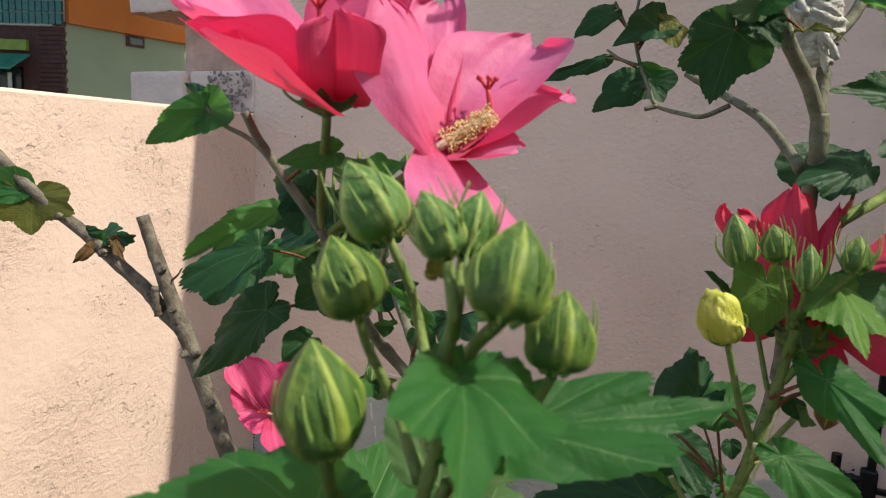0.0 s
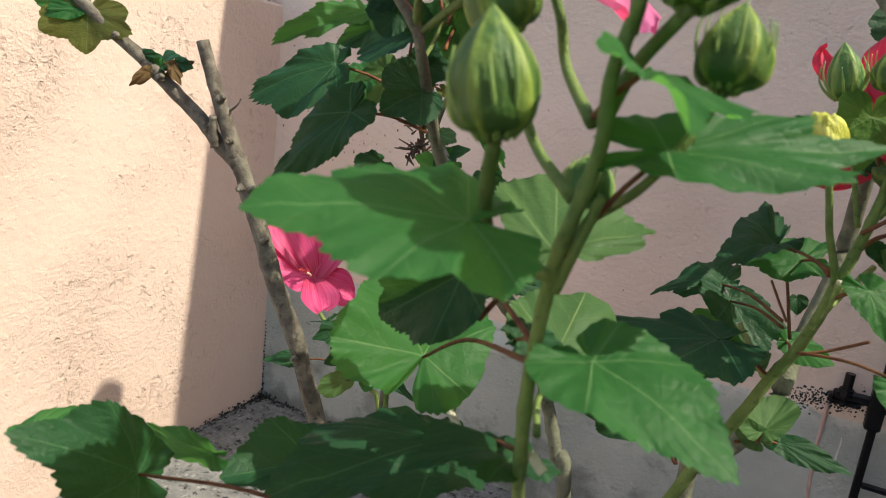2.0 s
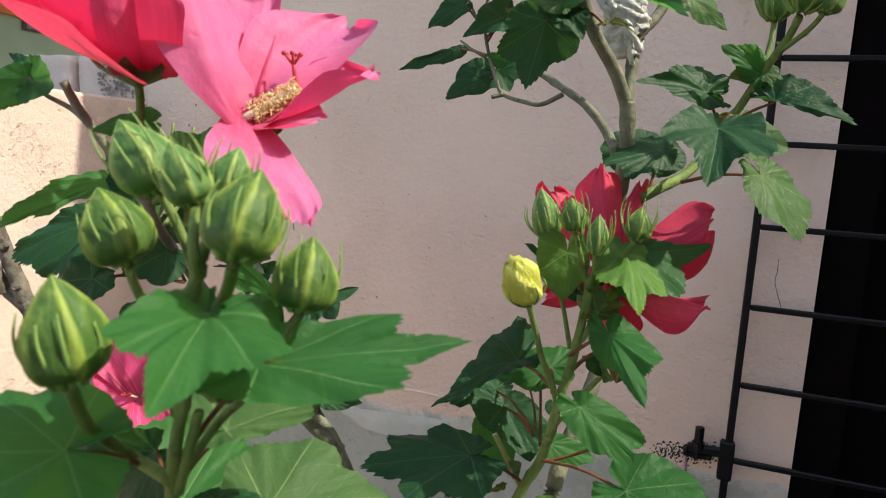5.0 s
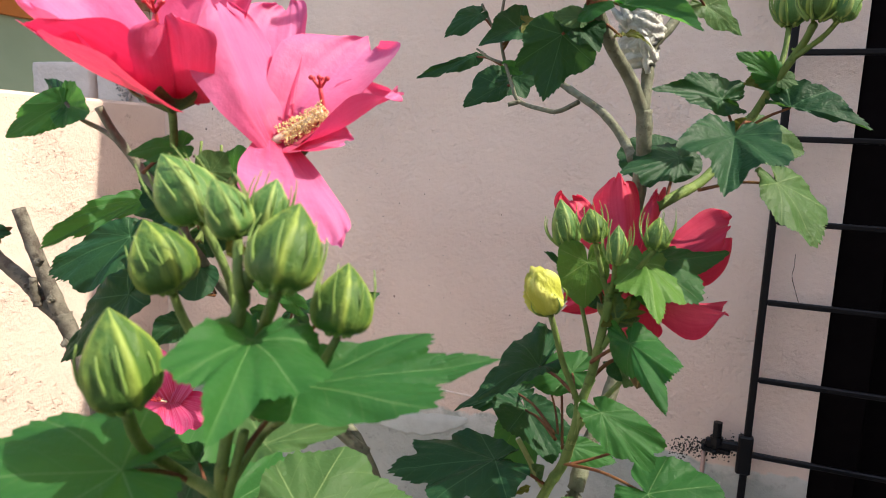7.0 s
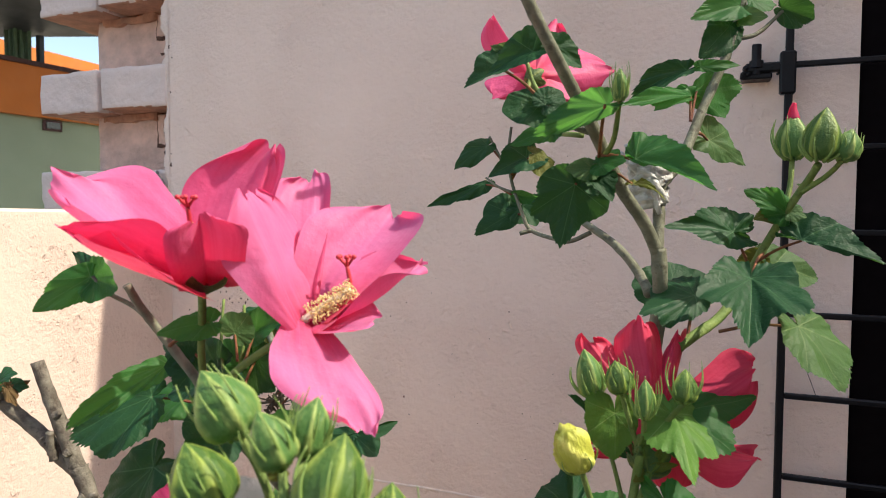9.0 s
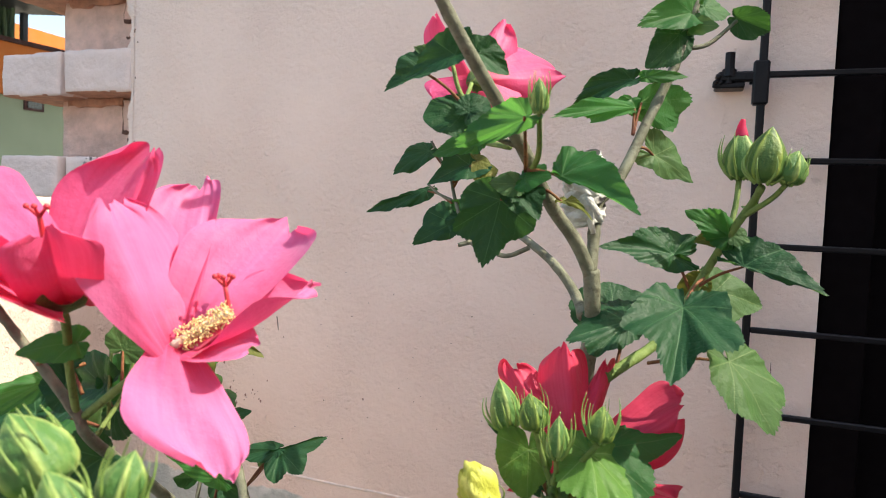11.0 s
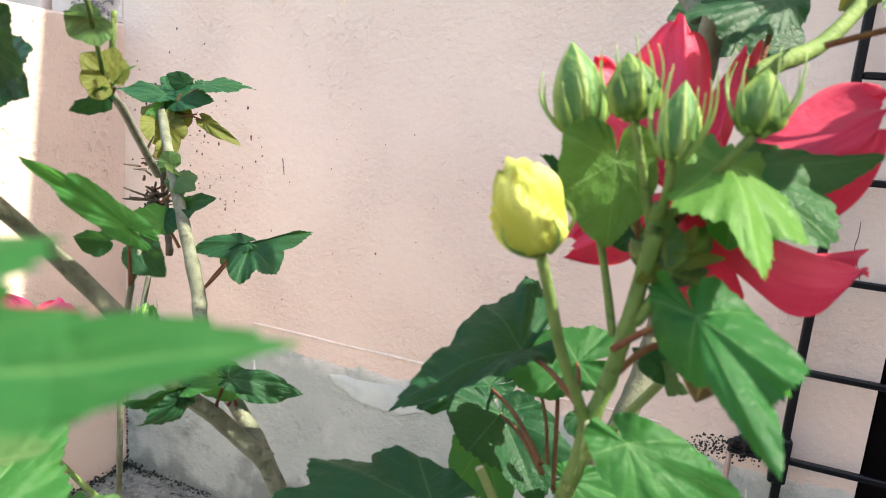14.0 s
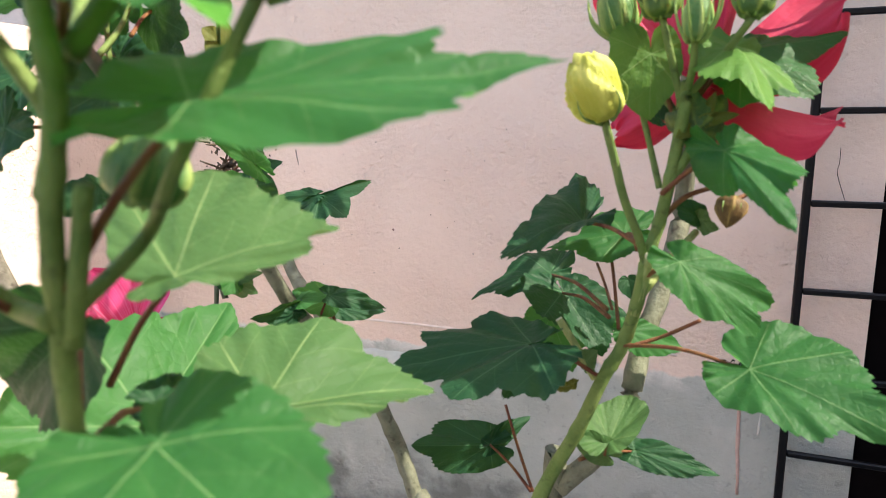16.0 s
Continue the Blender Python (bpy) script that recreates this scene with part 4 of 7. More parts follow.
tube(pink, "branch", [(-0.2006, 0.5003, 0.6420), (-0.2273, 0.4861, 0.6701), (-0.2288, 0.4546, 0.7004), (-0.2309, 0.4231, 0.7438), (-0.2515, 0.3942, 0.7871), (-0.2319, 0.3179, 0.8509), (-0.2336, 0.3084, 0.8690), (-0.2533, 0.3010, 0.8965), (-0.2658, 0.2908, 0.9204), (-0.2685, 0.2839, 0.9335)], 0.0056, 0.0024, M_WOOD, 10, rough=0.05, swell=0.15, every=0.025)
tube(pink, "flower_stalk", [(-0.2342, 0.3092, 0.8670), (-0.2263, 0.2975, 0.8957), (-0.2138, 0.2843, 0.9230), (-0.2069, 0.2757, 0.9337)], 0.0022, 0.0024, M_STEM, 8)
tube(pink, "flower_stalk", [(-0.2339, 0.3102, 0.8643), (-0.2021, 0.3098, 0.8886), (-0.1767, 0.3075, 0.9043), (-0.1674, 0.3050, 0.9118)], 0.0022, 0.0026, M_STEM, 8)
tube(pink, "twig", [(-0.2560, 0.2971, 0.9038), (-0.2746, 0.2959, 0.9183), (-0.2949, 0.2938, 0.9270), (-0.3075, 0.2947, 0.9362)], 0.0018, 0.0012, M_WOOD, 8)
rose_a = add("flower", None, pink, label="pink open flower with a cream stamen column")
petal(rose_a, (-0.1496, 0.2929, 0.9184), (-0.1772, 0.3396, 0.9994), (-0.1903, 0.3174, 0.9783), (-0.1646, 0.3385, 0.9855), (0.2, -0.9, 0.0), 0.1, 0.05, 0.03, 0.04, M_PINK)
petal(rose_a, (-0.1496, 0.2929, 0.9184), (-0.1307, 0.3514, 0.9789), (-0.1652, 0.3266, 0.9651), (-0.1101, 0.3422, 0.9564), (0.0, -0.95, 0.05), 0.25, 0.06, 0.045, 0.04, M_PINK)
petal(rose_a, (-0.1501, 0.2924, 0.9132), (-0.1785, 0.2742, 0.9894), (-0.1671, 0.2610, 0.9559), (-0.1590, 0.3131, 0.9699), (0.55, -0.75, 0.1), -0.25, -0.04, 0.05, 0.06, M_PINK)
petal(rose_a, (-0.1459, 0.2942, 0.9163), (-0.0984, 0.3357, 0.9505), (-0.1280, 0.3342, 0.9349), (-0.1064, 0.3100, 0.9248), (-0.1, -0.75, 0.65), 0.5, -0.1, 0.06, 0.06, M_PINK)
petal(rose_a, (-0.1470, 0.2938, 0.9163), (-0.1125, 0.3020, 0.9212), (-0.1305, 0.3167, 0.9252), (-0.1192, 0.2882, 0.9098), (-0.1, -0.6, 0.75), 0.4, -0.1, 0.05, 0.05, M_PINK)
petal(rose_a, (-0.1481, 0.2933, 0.9160), (-0.1011, 0.2665, 0.8700), (-0.1438, 0.2565, 0.8962), (-0.1066, 0.2866, 0.8866), (0.5, -0.6, 0.62), -0.1, 0.06, 0.045, 0.05, M_PINK)
calyx(rose_a, (-0.1714, 0.3098, 0.9092), (0.78, -0.20, 0.25), 0.022, 0.62)
stamens(rose_a, (-0.1539, 0.2923, 0.9179), (-0.1312, 0.3062, 0.9350), (-0.1339, 0.3049, 0.9517), 1100, 0.0048)
rose_b = add("flower", None, pink, label="pink open flower seen from its side")
petal(rose_b, (-0.2025, 0.2733, 0.9372), (-0.2826, 0.2502, 0.9938), (-0.2406, 0.2380, 0.9575), (-0.2588, 0.2859, 0.9866), (0.3, -0.75, 0.5), 0.3, -0.1, 0.06, 0.06, M_PINK, waist=0.45)
petal(rose_b, (-0.2025, 0.2733, 0.9372), (-0.2558, 0.3024, 0.9691), (-0.2622, 0.2940, 0.9576), (-0.2376, 0.3094, 0.9668), (0.1, -0.95, 0.2), 0.1, -0.1, 0.03, 0.04, M_PINK)
# The next three petals are coral to paint in the shade on them.
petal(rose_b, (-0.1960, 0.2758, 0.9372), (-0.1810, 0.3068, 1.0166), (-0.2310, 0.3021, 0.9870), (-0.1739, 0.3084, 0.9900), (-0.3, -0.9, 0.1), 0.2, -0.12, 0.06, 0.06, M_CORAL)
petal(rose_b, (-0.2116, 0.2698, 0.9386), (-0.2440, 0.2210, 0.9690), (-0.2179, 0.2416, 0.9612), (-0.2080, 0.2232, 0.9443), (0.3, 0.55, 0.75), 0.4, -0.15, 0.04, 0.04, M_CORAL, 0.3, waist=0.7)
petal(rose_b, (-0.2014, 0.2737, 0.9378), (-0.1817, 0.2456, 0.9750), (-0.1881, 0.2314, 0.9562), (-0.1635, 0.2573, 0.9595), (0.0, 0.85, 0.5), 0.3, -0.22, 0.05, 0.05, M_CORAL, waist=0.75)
calyx(rose_b, (-0.2069, 0.2756, 0.9310), (0.02, -0.06, 1.0), 0.018, 1.05)
stamens(rose_b, (-0.2014, 0.2677, 0.9482), (-0.1993, 0.2598, 0.9678), (-0.1975, 0.2548, 0.9827), 60, 0.0036)
leaf(pink, (-0.3092, 0.2940, 0.9362), (-0.3472, 0.2836, 0.9134), (-0.42, -0.31, 0.85), "ovate", "flat", M_LEAF, 0.47, stalk=(-0.2949, 0.2938, 0.9270), stalk_r=0.0012)
leaf(pink, (-0.3075, 0.2946, 0.9355), (-0.2779, 0.2844, 0.9307), (-0.23, -0.21, -0.95), "ovate", "cup", M_LEAF, 0.88)
leaf(pink, (-0.3101, 0.2990, 0.9358), (-0.3368, 0.3054, 0.9492), (0.46, 0.11, 0.88), "ovate", "curl", M_LEAF_DARK, 0.64)
blade(pink, (-0.2147, 0.2911, 0.9139), (-0.2396, 0.2761, 0.9072), (-0.2250, 0.2913, 0.9193), (-0.2169, 0.2821, 0.9036), "ovate", "flat", M_LEAF, stalk=(-0.2511, 0.2986, 0.8964))
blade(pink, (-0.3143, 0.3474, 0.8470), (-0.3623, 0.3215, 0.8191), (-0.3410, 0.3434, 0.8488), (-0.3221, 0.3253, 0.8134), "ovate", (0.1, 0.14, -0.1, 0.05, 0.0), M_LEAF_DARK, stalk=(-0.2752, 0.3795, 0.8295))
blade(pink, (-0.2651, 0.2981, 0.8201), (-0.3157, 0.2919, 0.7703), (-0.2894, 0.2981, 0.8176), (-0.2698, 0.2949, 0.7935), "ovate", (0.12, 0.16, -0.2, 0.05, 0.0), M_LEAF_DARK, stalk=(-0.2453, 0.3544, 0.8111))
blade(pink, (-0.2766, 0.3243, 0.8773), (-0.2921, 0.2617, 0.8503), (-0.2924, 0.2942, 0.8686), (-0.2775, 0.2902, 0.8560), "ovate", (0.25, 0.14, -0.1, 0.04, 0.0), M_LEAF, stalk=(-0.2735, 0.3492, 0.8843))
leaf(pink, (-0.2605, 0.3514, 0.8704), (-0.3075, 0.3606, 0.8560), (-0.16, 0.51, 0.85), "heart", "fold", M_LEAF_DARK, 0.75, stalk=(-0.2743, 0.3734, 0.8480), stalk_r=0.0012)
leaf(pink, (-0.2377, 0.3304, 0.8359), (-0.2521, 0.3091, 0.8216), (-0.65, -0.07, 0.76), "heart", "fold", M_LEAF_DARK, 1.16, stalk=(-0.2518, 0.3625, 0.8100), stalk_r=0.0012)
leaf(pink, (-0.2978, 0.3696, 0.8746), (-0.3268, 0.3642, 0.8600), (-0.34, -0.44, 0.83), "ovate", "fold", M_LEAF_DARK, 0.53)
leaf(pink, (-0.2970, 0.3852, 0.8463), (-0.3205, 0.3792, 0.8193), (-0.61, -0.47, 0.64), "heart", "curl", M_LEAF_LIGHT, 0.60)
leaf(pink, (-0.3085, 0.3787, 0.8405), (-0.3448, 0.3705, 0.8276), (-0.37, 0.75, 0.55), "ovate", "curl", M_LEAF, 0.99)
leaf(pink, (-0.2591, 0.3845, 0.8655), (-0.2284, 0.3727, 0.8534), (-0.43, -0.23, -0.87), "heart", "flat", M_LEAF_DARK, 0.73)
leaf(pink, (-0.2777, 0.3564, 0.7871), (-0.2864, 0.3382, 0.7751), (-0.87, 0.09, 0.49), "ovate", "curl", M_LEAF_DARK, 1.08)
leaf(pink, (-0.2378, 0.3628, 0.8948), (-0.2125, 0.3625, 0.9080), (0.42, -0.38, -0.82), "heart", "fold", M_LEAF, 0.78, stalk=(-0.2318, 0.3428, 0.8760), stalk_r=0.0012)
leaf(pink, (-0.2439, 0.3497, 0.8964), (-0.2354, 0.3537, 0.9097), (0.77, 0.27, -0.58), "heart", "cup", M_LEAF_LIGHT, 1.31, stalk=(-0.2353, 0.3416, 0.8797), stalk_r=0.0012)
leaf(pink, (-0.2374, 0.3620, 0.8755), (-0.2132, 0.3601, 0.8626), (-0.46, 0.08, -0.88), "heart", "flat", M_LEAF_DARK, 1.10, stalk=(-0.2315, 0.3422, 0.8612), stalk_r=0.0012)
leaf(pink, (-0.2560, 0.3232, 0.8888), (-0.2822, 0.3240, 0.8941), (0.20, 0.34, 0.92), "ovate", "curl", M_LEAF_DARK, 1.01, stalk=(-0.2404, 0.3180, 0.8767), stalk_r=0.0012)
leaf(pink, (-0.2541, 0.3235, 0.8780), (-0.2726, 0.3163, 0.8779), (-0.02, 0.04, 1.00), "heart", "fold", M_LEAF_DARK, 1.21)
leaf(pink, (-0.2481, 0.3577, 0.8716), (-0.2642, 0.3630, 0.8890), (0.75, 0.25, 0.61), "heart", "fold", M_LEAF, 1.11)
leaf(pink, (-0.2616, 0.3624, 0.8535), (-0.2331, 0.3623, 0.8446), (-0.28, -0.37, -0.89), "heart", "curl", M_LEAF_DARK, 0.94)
tube(pink, "twig", [(-0.2400, 0.3276, 0.8492), (-0.2416, 0.3494, 0.8700), (-0.2410, 0.3560, 0.8918), (-0.2447, 0.3610, 0.9141)], 0.0016, 0.001, M_STEM, 8)
tube(pink, "twig", [(-0.2416, 0.3377, 0.8501), (-0.2620, 0.3585, 0.8899), (-0.2677, 0.3682, 0.9160)], 0.0014, 0.001, M_STEM, 8)
tube(pink, "twig", [(-0.2642, 0.4425, 0.8490), (-0.2489, 0.4317, 0.8779), (-0.2462, 0.4306, 0.8956)], 0.0018, 0.0014, M_STEM, 8)
tube(pink, "bud_stalk", [(-0.2567, 0.4357, 0.8565), (-0.2386, 0.4141, 0.8797), (-0.2321, 0.4055, 0.8910), (-0.2295, 0.3999, 0.9019)], 0.0012, 0.0012, M_STEM, 8)
bud(pink, (-0.2295, 0.3999, 0.9019), (-0.2324, 0.4013, 0.9147), 0.46, M_BUD_PALE, seed=9, reach=0.95, flare=0.34)
leaf(pink, (-0.2361, 0.4111, 0.8880), (-0.2421, 0.4023, 0.8803), (-0.78, -0.02, 0.62), "round", "flat", M_LEAF_LIGHT, 1.28)
leaf(pink, (-0.2480, 0.4290, 0.8624), (-0.2535, 0.4187, 0.8743), (0.08, 0.73, 0.67), "heart", "fold", M_LEAF_YELLOW, 1.34, stalk=(-0.2556, 0.4361, 0.8566), stalk_r=0.0012)
leaf(pink, (-0.2500, 0.4333, 0.8603), (-0.2450, 0.4425, 0.8715), (0.92, -0.37, -0.11), "heart", "fold", M_LEAF, 0.54, stalk=(-0.2554, 0.4356, 0.8537), stalk_r=0.0012)
leaf(pink, (-0.2502, 0.4272, 0.8567), (-0.2604, 0.4166, 0.8473), (0.41, -0.79, 0.45), "ovate", "fold", M_LEAF_DARK, 1.03, stalk=(-0.2551, 0.4352, 0.8508), stalk_r=0.0012)
leaf(pink, (-0.2380, 0.4158, 0.8877), (-0.2455, 0.4030, 0.8905), (0.81, -0.38, 0.44), "lance", "flat", M_LEAF_LIGHT, 1.29)
tube(pink, "twig", [(-0.3457, 0.5558, 0.8005), (-0.3126, 0.5079, 0.8281), (-0.2757, 0.4603, 0.8504), (-0.2562, 0.4359, 0.8566)], 0.0028, 0.002, M_WOOD, 8)
leaf(pink, (-0.3974, 0.6584, 0.8685), (-0.3592, 0.6821, 0.8685), (0.50, -0.81, -0.31), "ovate", "flat", M_LEAF_DARK, 0.81, stalk=(-0.4225, 0.6454, 0.8452), stalk_r=0.0012)
leaf(pink, (-0.4186, 0.6486, 0.8553), (-0.3793, 0.6512, 0.8550), (0.04, -0.70, -0.71), "heart", "flat", M_LEAF_DARK, 0.65, stalk=(-0.4239, 0.6449, 0.8451), stalk_r=0.0012)
leaf(pink, (-0.4284, 0.6457, 0.8574), (-0.4716, 0.6315, 0.8598), (-0.26, 0.87, 0.42), "heart", "flat", M_LEAF_DARK, 0.67, stalk=(-0.4260, 0.6446, 0.8475), stalk_r=0.0012)
leaf(pink, (-0.4372, 0.6552, 0.8666), (-0.4192, 0.6725, 0.8688), (0.55, -0.48, -0.68), "ovate", "flat", M_LEAF_DARK, 0.92, stalk=(-0.4263, 0.6450, 0.8500), stalk_r=0.0012)
leaf(pink, (-0.4153, 0.6479, 0.8455), (-0.4086, 0.6462, 0.8243), (-0.90, -0.35, -0.26), "round", "flat", M_LEAF_YELLOW, 0.71, stalk=(-0.4223, 0.6441, 0.8377), stalk_r=0.0012)
leaf(pink, (-0.3931, 0.6540, 0.8378), (-0.3594, 0.6620, 0.8192), (-0.41, -0.30, -0.86), "lance", "curl", M_LEAF_YELLOW, 0.50, stalk=(-0.4227, 0.6449, 0.8427), stalk_r=0.0012)
leaf(pink, (-0.4230, 0.6324, 0.8338), (-0.4050, 0.6335, 0.8075), (-0.46, -0.82, -0.35), "heart", "fold", M_LEAF_YELLOW, 0.94, stalk=(-0.4258, 0.6443, 0.8451), stalk_r=0.0012)
leaf(pink, (-0.3543, 0.5839, 0.7943), (-0.3324, 0.5795, 0.7884), (-0.32, -0.54, -0.78), "heart", "curl", M_LEAF_LIGHT, 0.80)
leaf(pink, (-0.3452, 0.5777, 0.7738), (-0.3203, 0.5882, 0.7843), (0.51, -0.53, -0.68), "ovate", "flat", M_LEAF_DARK, 0.64)
leaf(pink, (-0.3481, 0.5640, 0.7633), (-0.3591, 0.5460, 0.7731), (-0.19, 0.55, 0.81), "heart", "cup", M_LEAF, 0.81, stalk=(-0.3343, 0.5656, 0.7467), stalk_r=0.0012)
leaf(pink, (-0.3481, 0.5640, 0.7633), (-0.3244, 0.5687, 0.7740), (0.44, -0.36, -0.82), "ovate", "flat", M_LEAF_DARK, 0.76, stalk=(-0.3343, 0.5656, 0.7467), stalk_r=0.0012)
blade(pink, (-0.2773, 0.5711, 0.7582), (-0.3139, 0.5569, 0.7490), (-0.3007, 0.5684, 0.7598), (-0.2898, 0.5586, 0.7463), "ovate", "flat", M_LEAF_DARK, stalk=(-0.2985, 0.5521, 0.7244))
blade(pink, (-0.2748, 0.5716, 0.7567), (-0.2372, 0.5955, 0.7697), (-0.2613, 0.5819, 0.7631), (-0.2451, 0.5658, 0.7419), "maple", (0.1, 0.12, -0.15, 0.06, 0.0), M_LEAF_DARK, stalk=(-0.2985, 0.5521, 0.7244))
leaf(pink, (-0.2866, 0.5649, 0.7426), (-0.2951, 0.5630, 0.7476), (0.44, 0.31, 0.84), "ovate", "cup", M_LEAF_LIGHT, 0.83)
leaf(pink, (-0.2201, 0.4153, 0.7962), (-0.2240, 0.3666, 0.8297), (0.12, 0.56, 0.82), "heart", "flat", M_LEAF, 0.22, stalk=(-0.2403, 0.4338, 0.7603), stalk_r=0.0012)
leaf(pink, (-0.2393, 0.4381, 0.7812), (-0.2237, 0.4407, 0.7669), (-0.60, -0.34, -0.72), "ovate", "fold", M_LEAF_DARK, 1.00, stalk=(-0.2403, 0.4338, 0.7603), stalk_r=0.0012)
leaf(pink, (-0.2636, 0.4404, 0.7800), (-0.2724, 0.4272, 0.7830), (0.51, -0.15, 0.85), "ovate", "fold", M_LEAF_DARK, 1.12)
tube(pink, "twig", [(-0.2476, 0.4372, 0.7346), (-0.2400, 0.4334, 0.7573), (-0.2379, 0.4386, 0.7813)], 0.0018, 0.0014, M_WOOD, 8)
leaf(pink, (-0.2217, 0.4916, 0.6919), (-0.2420, 0.4761, 0.7030), (-0.10, 0.66, 0.74), "heart", "flat", M_LEAF, 0.75, stalk=(-0.2171, 0.4906, 0.6782), stalk_r=0.0012)
leaf(pink, (-0.2275, 0.5095, 0.6835), (-0.1959, 0.5298, 0.6770), (0.26, -0.64, -0.72), "ovate", "flat", M_LEAF_DARK, 0.54, stalk=(-0.2221, 0.4889, 0.6780), stalk_r=0.0012)
leaf(pink, (-0.2253, 0.4533, 0.7024), (-0.2104, 0.4706, 0.7040), (0.70, -0.56, -0.44), "ovate", "flat", M_LEAF, 0.71)
leaf(pink, (-0.2250, 0.4529, 0.7007), (-0.2451, 0.4322, 0.6942), (0.16, -0.43, 0.89), "ovate", "fold", M_LEAF_DARK, 0.54)
leaf(pink, (-0.2227, 0.4525, 0.6958), (-0.2361, 0.4331, 0.6838), (-0.07, -0.49, 0.87), "ovate", "curl", M_LEAF_DARK, 0.68)
leaf(pink, (-0.2141, 0.4794, 0.7012), (-0.1849, 0.5093, 0.6865), (0.14, -0.55, -0.82), "lance", "flat", M_LEAF_DARK, 0.52, stalk=(-0.2279, 0.4837, 0.6747), stalk_r=0.0012)
leaf(pink, (-0.4237, 0.6445, 0.8427), (-0.4289, 0.6280, 0.8213), (-0.67, -0.50, 0.55), "heart", "fold", M_LEAF, 0.79)
leaf(pink, (-0.4272, 0.6438, 0.8450), (-0.4445, 0.6340, 0.8245), (-0.79, 0.38, 0.48), "heart", "curl", M_LEAF_YELLOW, 1.12)
leaf(pink, (-0.4164, 0.6571, 0.8676), (-0.4300, 0.6484, 0.8748), (0.43, 0.08, 0.90), "heart", "flat", M_LEAF_DARK, 0.85)
leaf(pink, (-0.3678, 0.5904, 0.7963), (-0.3480, 0.5861, 0.7945), (-0.07, 0.10, -0.99), "heart", "fold", M_LEAF_LIGHT, 0.85)
leaf(pink, (-0.3684, 0.5915, 0.8030), (-0.3767, 0.5907, 0.8139), (0.73, 0.36, 0.58), "ovate", "curl", M_LEAF_LIGHT, 1.46)
leaf(pink, (-0.3506, 0.5818, 0.7768), (-0.3344, 0.5778, 0.7832), (0.40, 0.23, -0.88), "ovate", "fold", M_LEAF, 0.76)
leaf(pink, (-0.3962, 0.6166, 0.8156), (-0.3985, 0.6031, 0.8053), (-0.49, -0.47, 0.73), "ovate", "curl", M_LEAF_YELLOW, 0.92)
tube(pink, "twig", [(-0.4225, 0.6454, 0.8452), (-0.4158, 0.6458, 0.8524), (-0.4126, 0.6472, 0.8592)], 0.0012, 0.0008, M_PETIOLE, 6)
tube(pink, "twig", [(-0.4256, 0.6439, 0.8426), (-0.4261, 0.6395, 0.8374), (-0.4300, 0.6361, 0.8319)], 0.0012, 0.0008, M_PETIOLE, 6)
tube(pink, "twig", [(-0.4223, 0.6441, 0.8377), (-0.4078, 0.6463, 0.8405), (-0.3968, 0.6494, 0.8430)], 0.0012, 0.0008, M_PETIOLE, 6)
tube(pink, "twig", [(-0.3716, 0.5943, 0.7952), (-0.3735, 0.5912, 0.7998), (-0.3787, 0.5892, 0.8038)], 0.0012, 0.0008, M_PETIOLE, 6)
tube(pink, "twig", [(-0.3699, 0.5940, 0.7908), (-0.3739, 0.5887, 0.7867), (-0.3810, 0.5843, 0.7822)], 0.0012, 0.0008, M_PETIOLE, 6)
tube(pink, "twig", [(-0.3640, 0.5892, 0.7830), (-0.3654, 0.5848, 0.7791), (-0.3699, 0.5813, 0.7747)], 0.0012, 0.0008, M_PETIOLE, 6)
tube(pink, "twig", [(-0.3416, 0.5714, 0.7622), (-0.3425, 0.5686, 0.7662), (-0.3466, 0.5668, 0.7695)], 0.0012, 0.0008, M_PETIOLE, 6)
tube(pink, "twig", [(-0.2985, 0.5521, 0.7244), (-0.2890, 0.5541, 0.7348), (-0.2825, 0.5570, 0.7443)], 0.0012, 0.0008, M_PETIOLE, 6)
def tuft(plant, name, centre, n, reach, thick, material, seed):
    """A tangle of short curled stalks round one knot of a stem."""
    rng = random.Random(seed)
    centre = Vector(centre)
    for k in range(n):
        d = Vector((rng.gauss(0, 1), rng.gauss(0, 0.7), rng.gauss(0.1, 0.9))).normalized()
        bow = Vector((rng.gauss(0, 1), rng.gauss(0, 1), rng.gauss(0, 1))) * reach * 0.3
        a = centre + Vector((rng.gauss(0, 0.25), rng.gauss(0, 0.2), rng.gauss(0, 0.4))) * reach
        s = reach * rng.uniform(0.45, 1.0)
        tube(plant, name, [a, a + d * s * 0.5 + bow * 0.6, a + d * s + bow], thick * rng.uniform(0.7, 1.4), thick * 0.5, material, 5, rough=0.2)


tuft(pink, "dry_twig", (-0.3960, 0.5960, 0.8010), 18, 0.014, 0.0010, M_TWIG, 1)
tuft(pink, "dry_twig", (-0.3820, 0.5850, 0.7760), 30, 0.014, 0.0014, M_TWIG, 2)
tube(pink, "dry_twig", [(-0.3905, 0.6040, 0.8060), (-0.3800, 0.5960, 0.7840), (-0.3690, 0.5890, 0.7580), (-0.3580, 0.5800, 0.7350)], 0.0022, 0.0030, M_TWIG, 8, rough=0.25)
tube(pink, "dry_twig", [(-0.3856, 0.5959, 0.8006), (-0.3933, 0.5923, 0.8070)], 0.0009, 0.0005, M_BARK, 5)
tube(pink, "dry_twig", [(-0.3819, 0.5967, 0.7980), (-0.3855, 0.5941, 0.8023)], 0.0009, 0.0005, M_BARK, 5)
tube(pink, "dry_twig", [(-0.3781, 0.5974, 0.7954), (-0.3776, 0.5959, 0.7976)], 0.0009, 0.0005, M_BARK, 5)
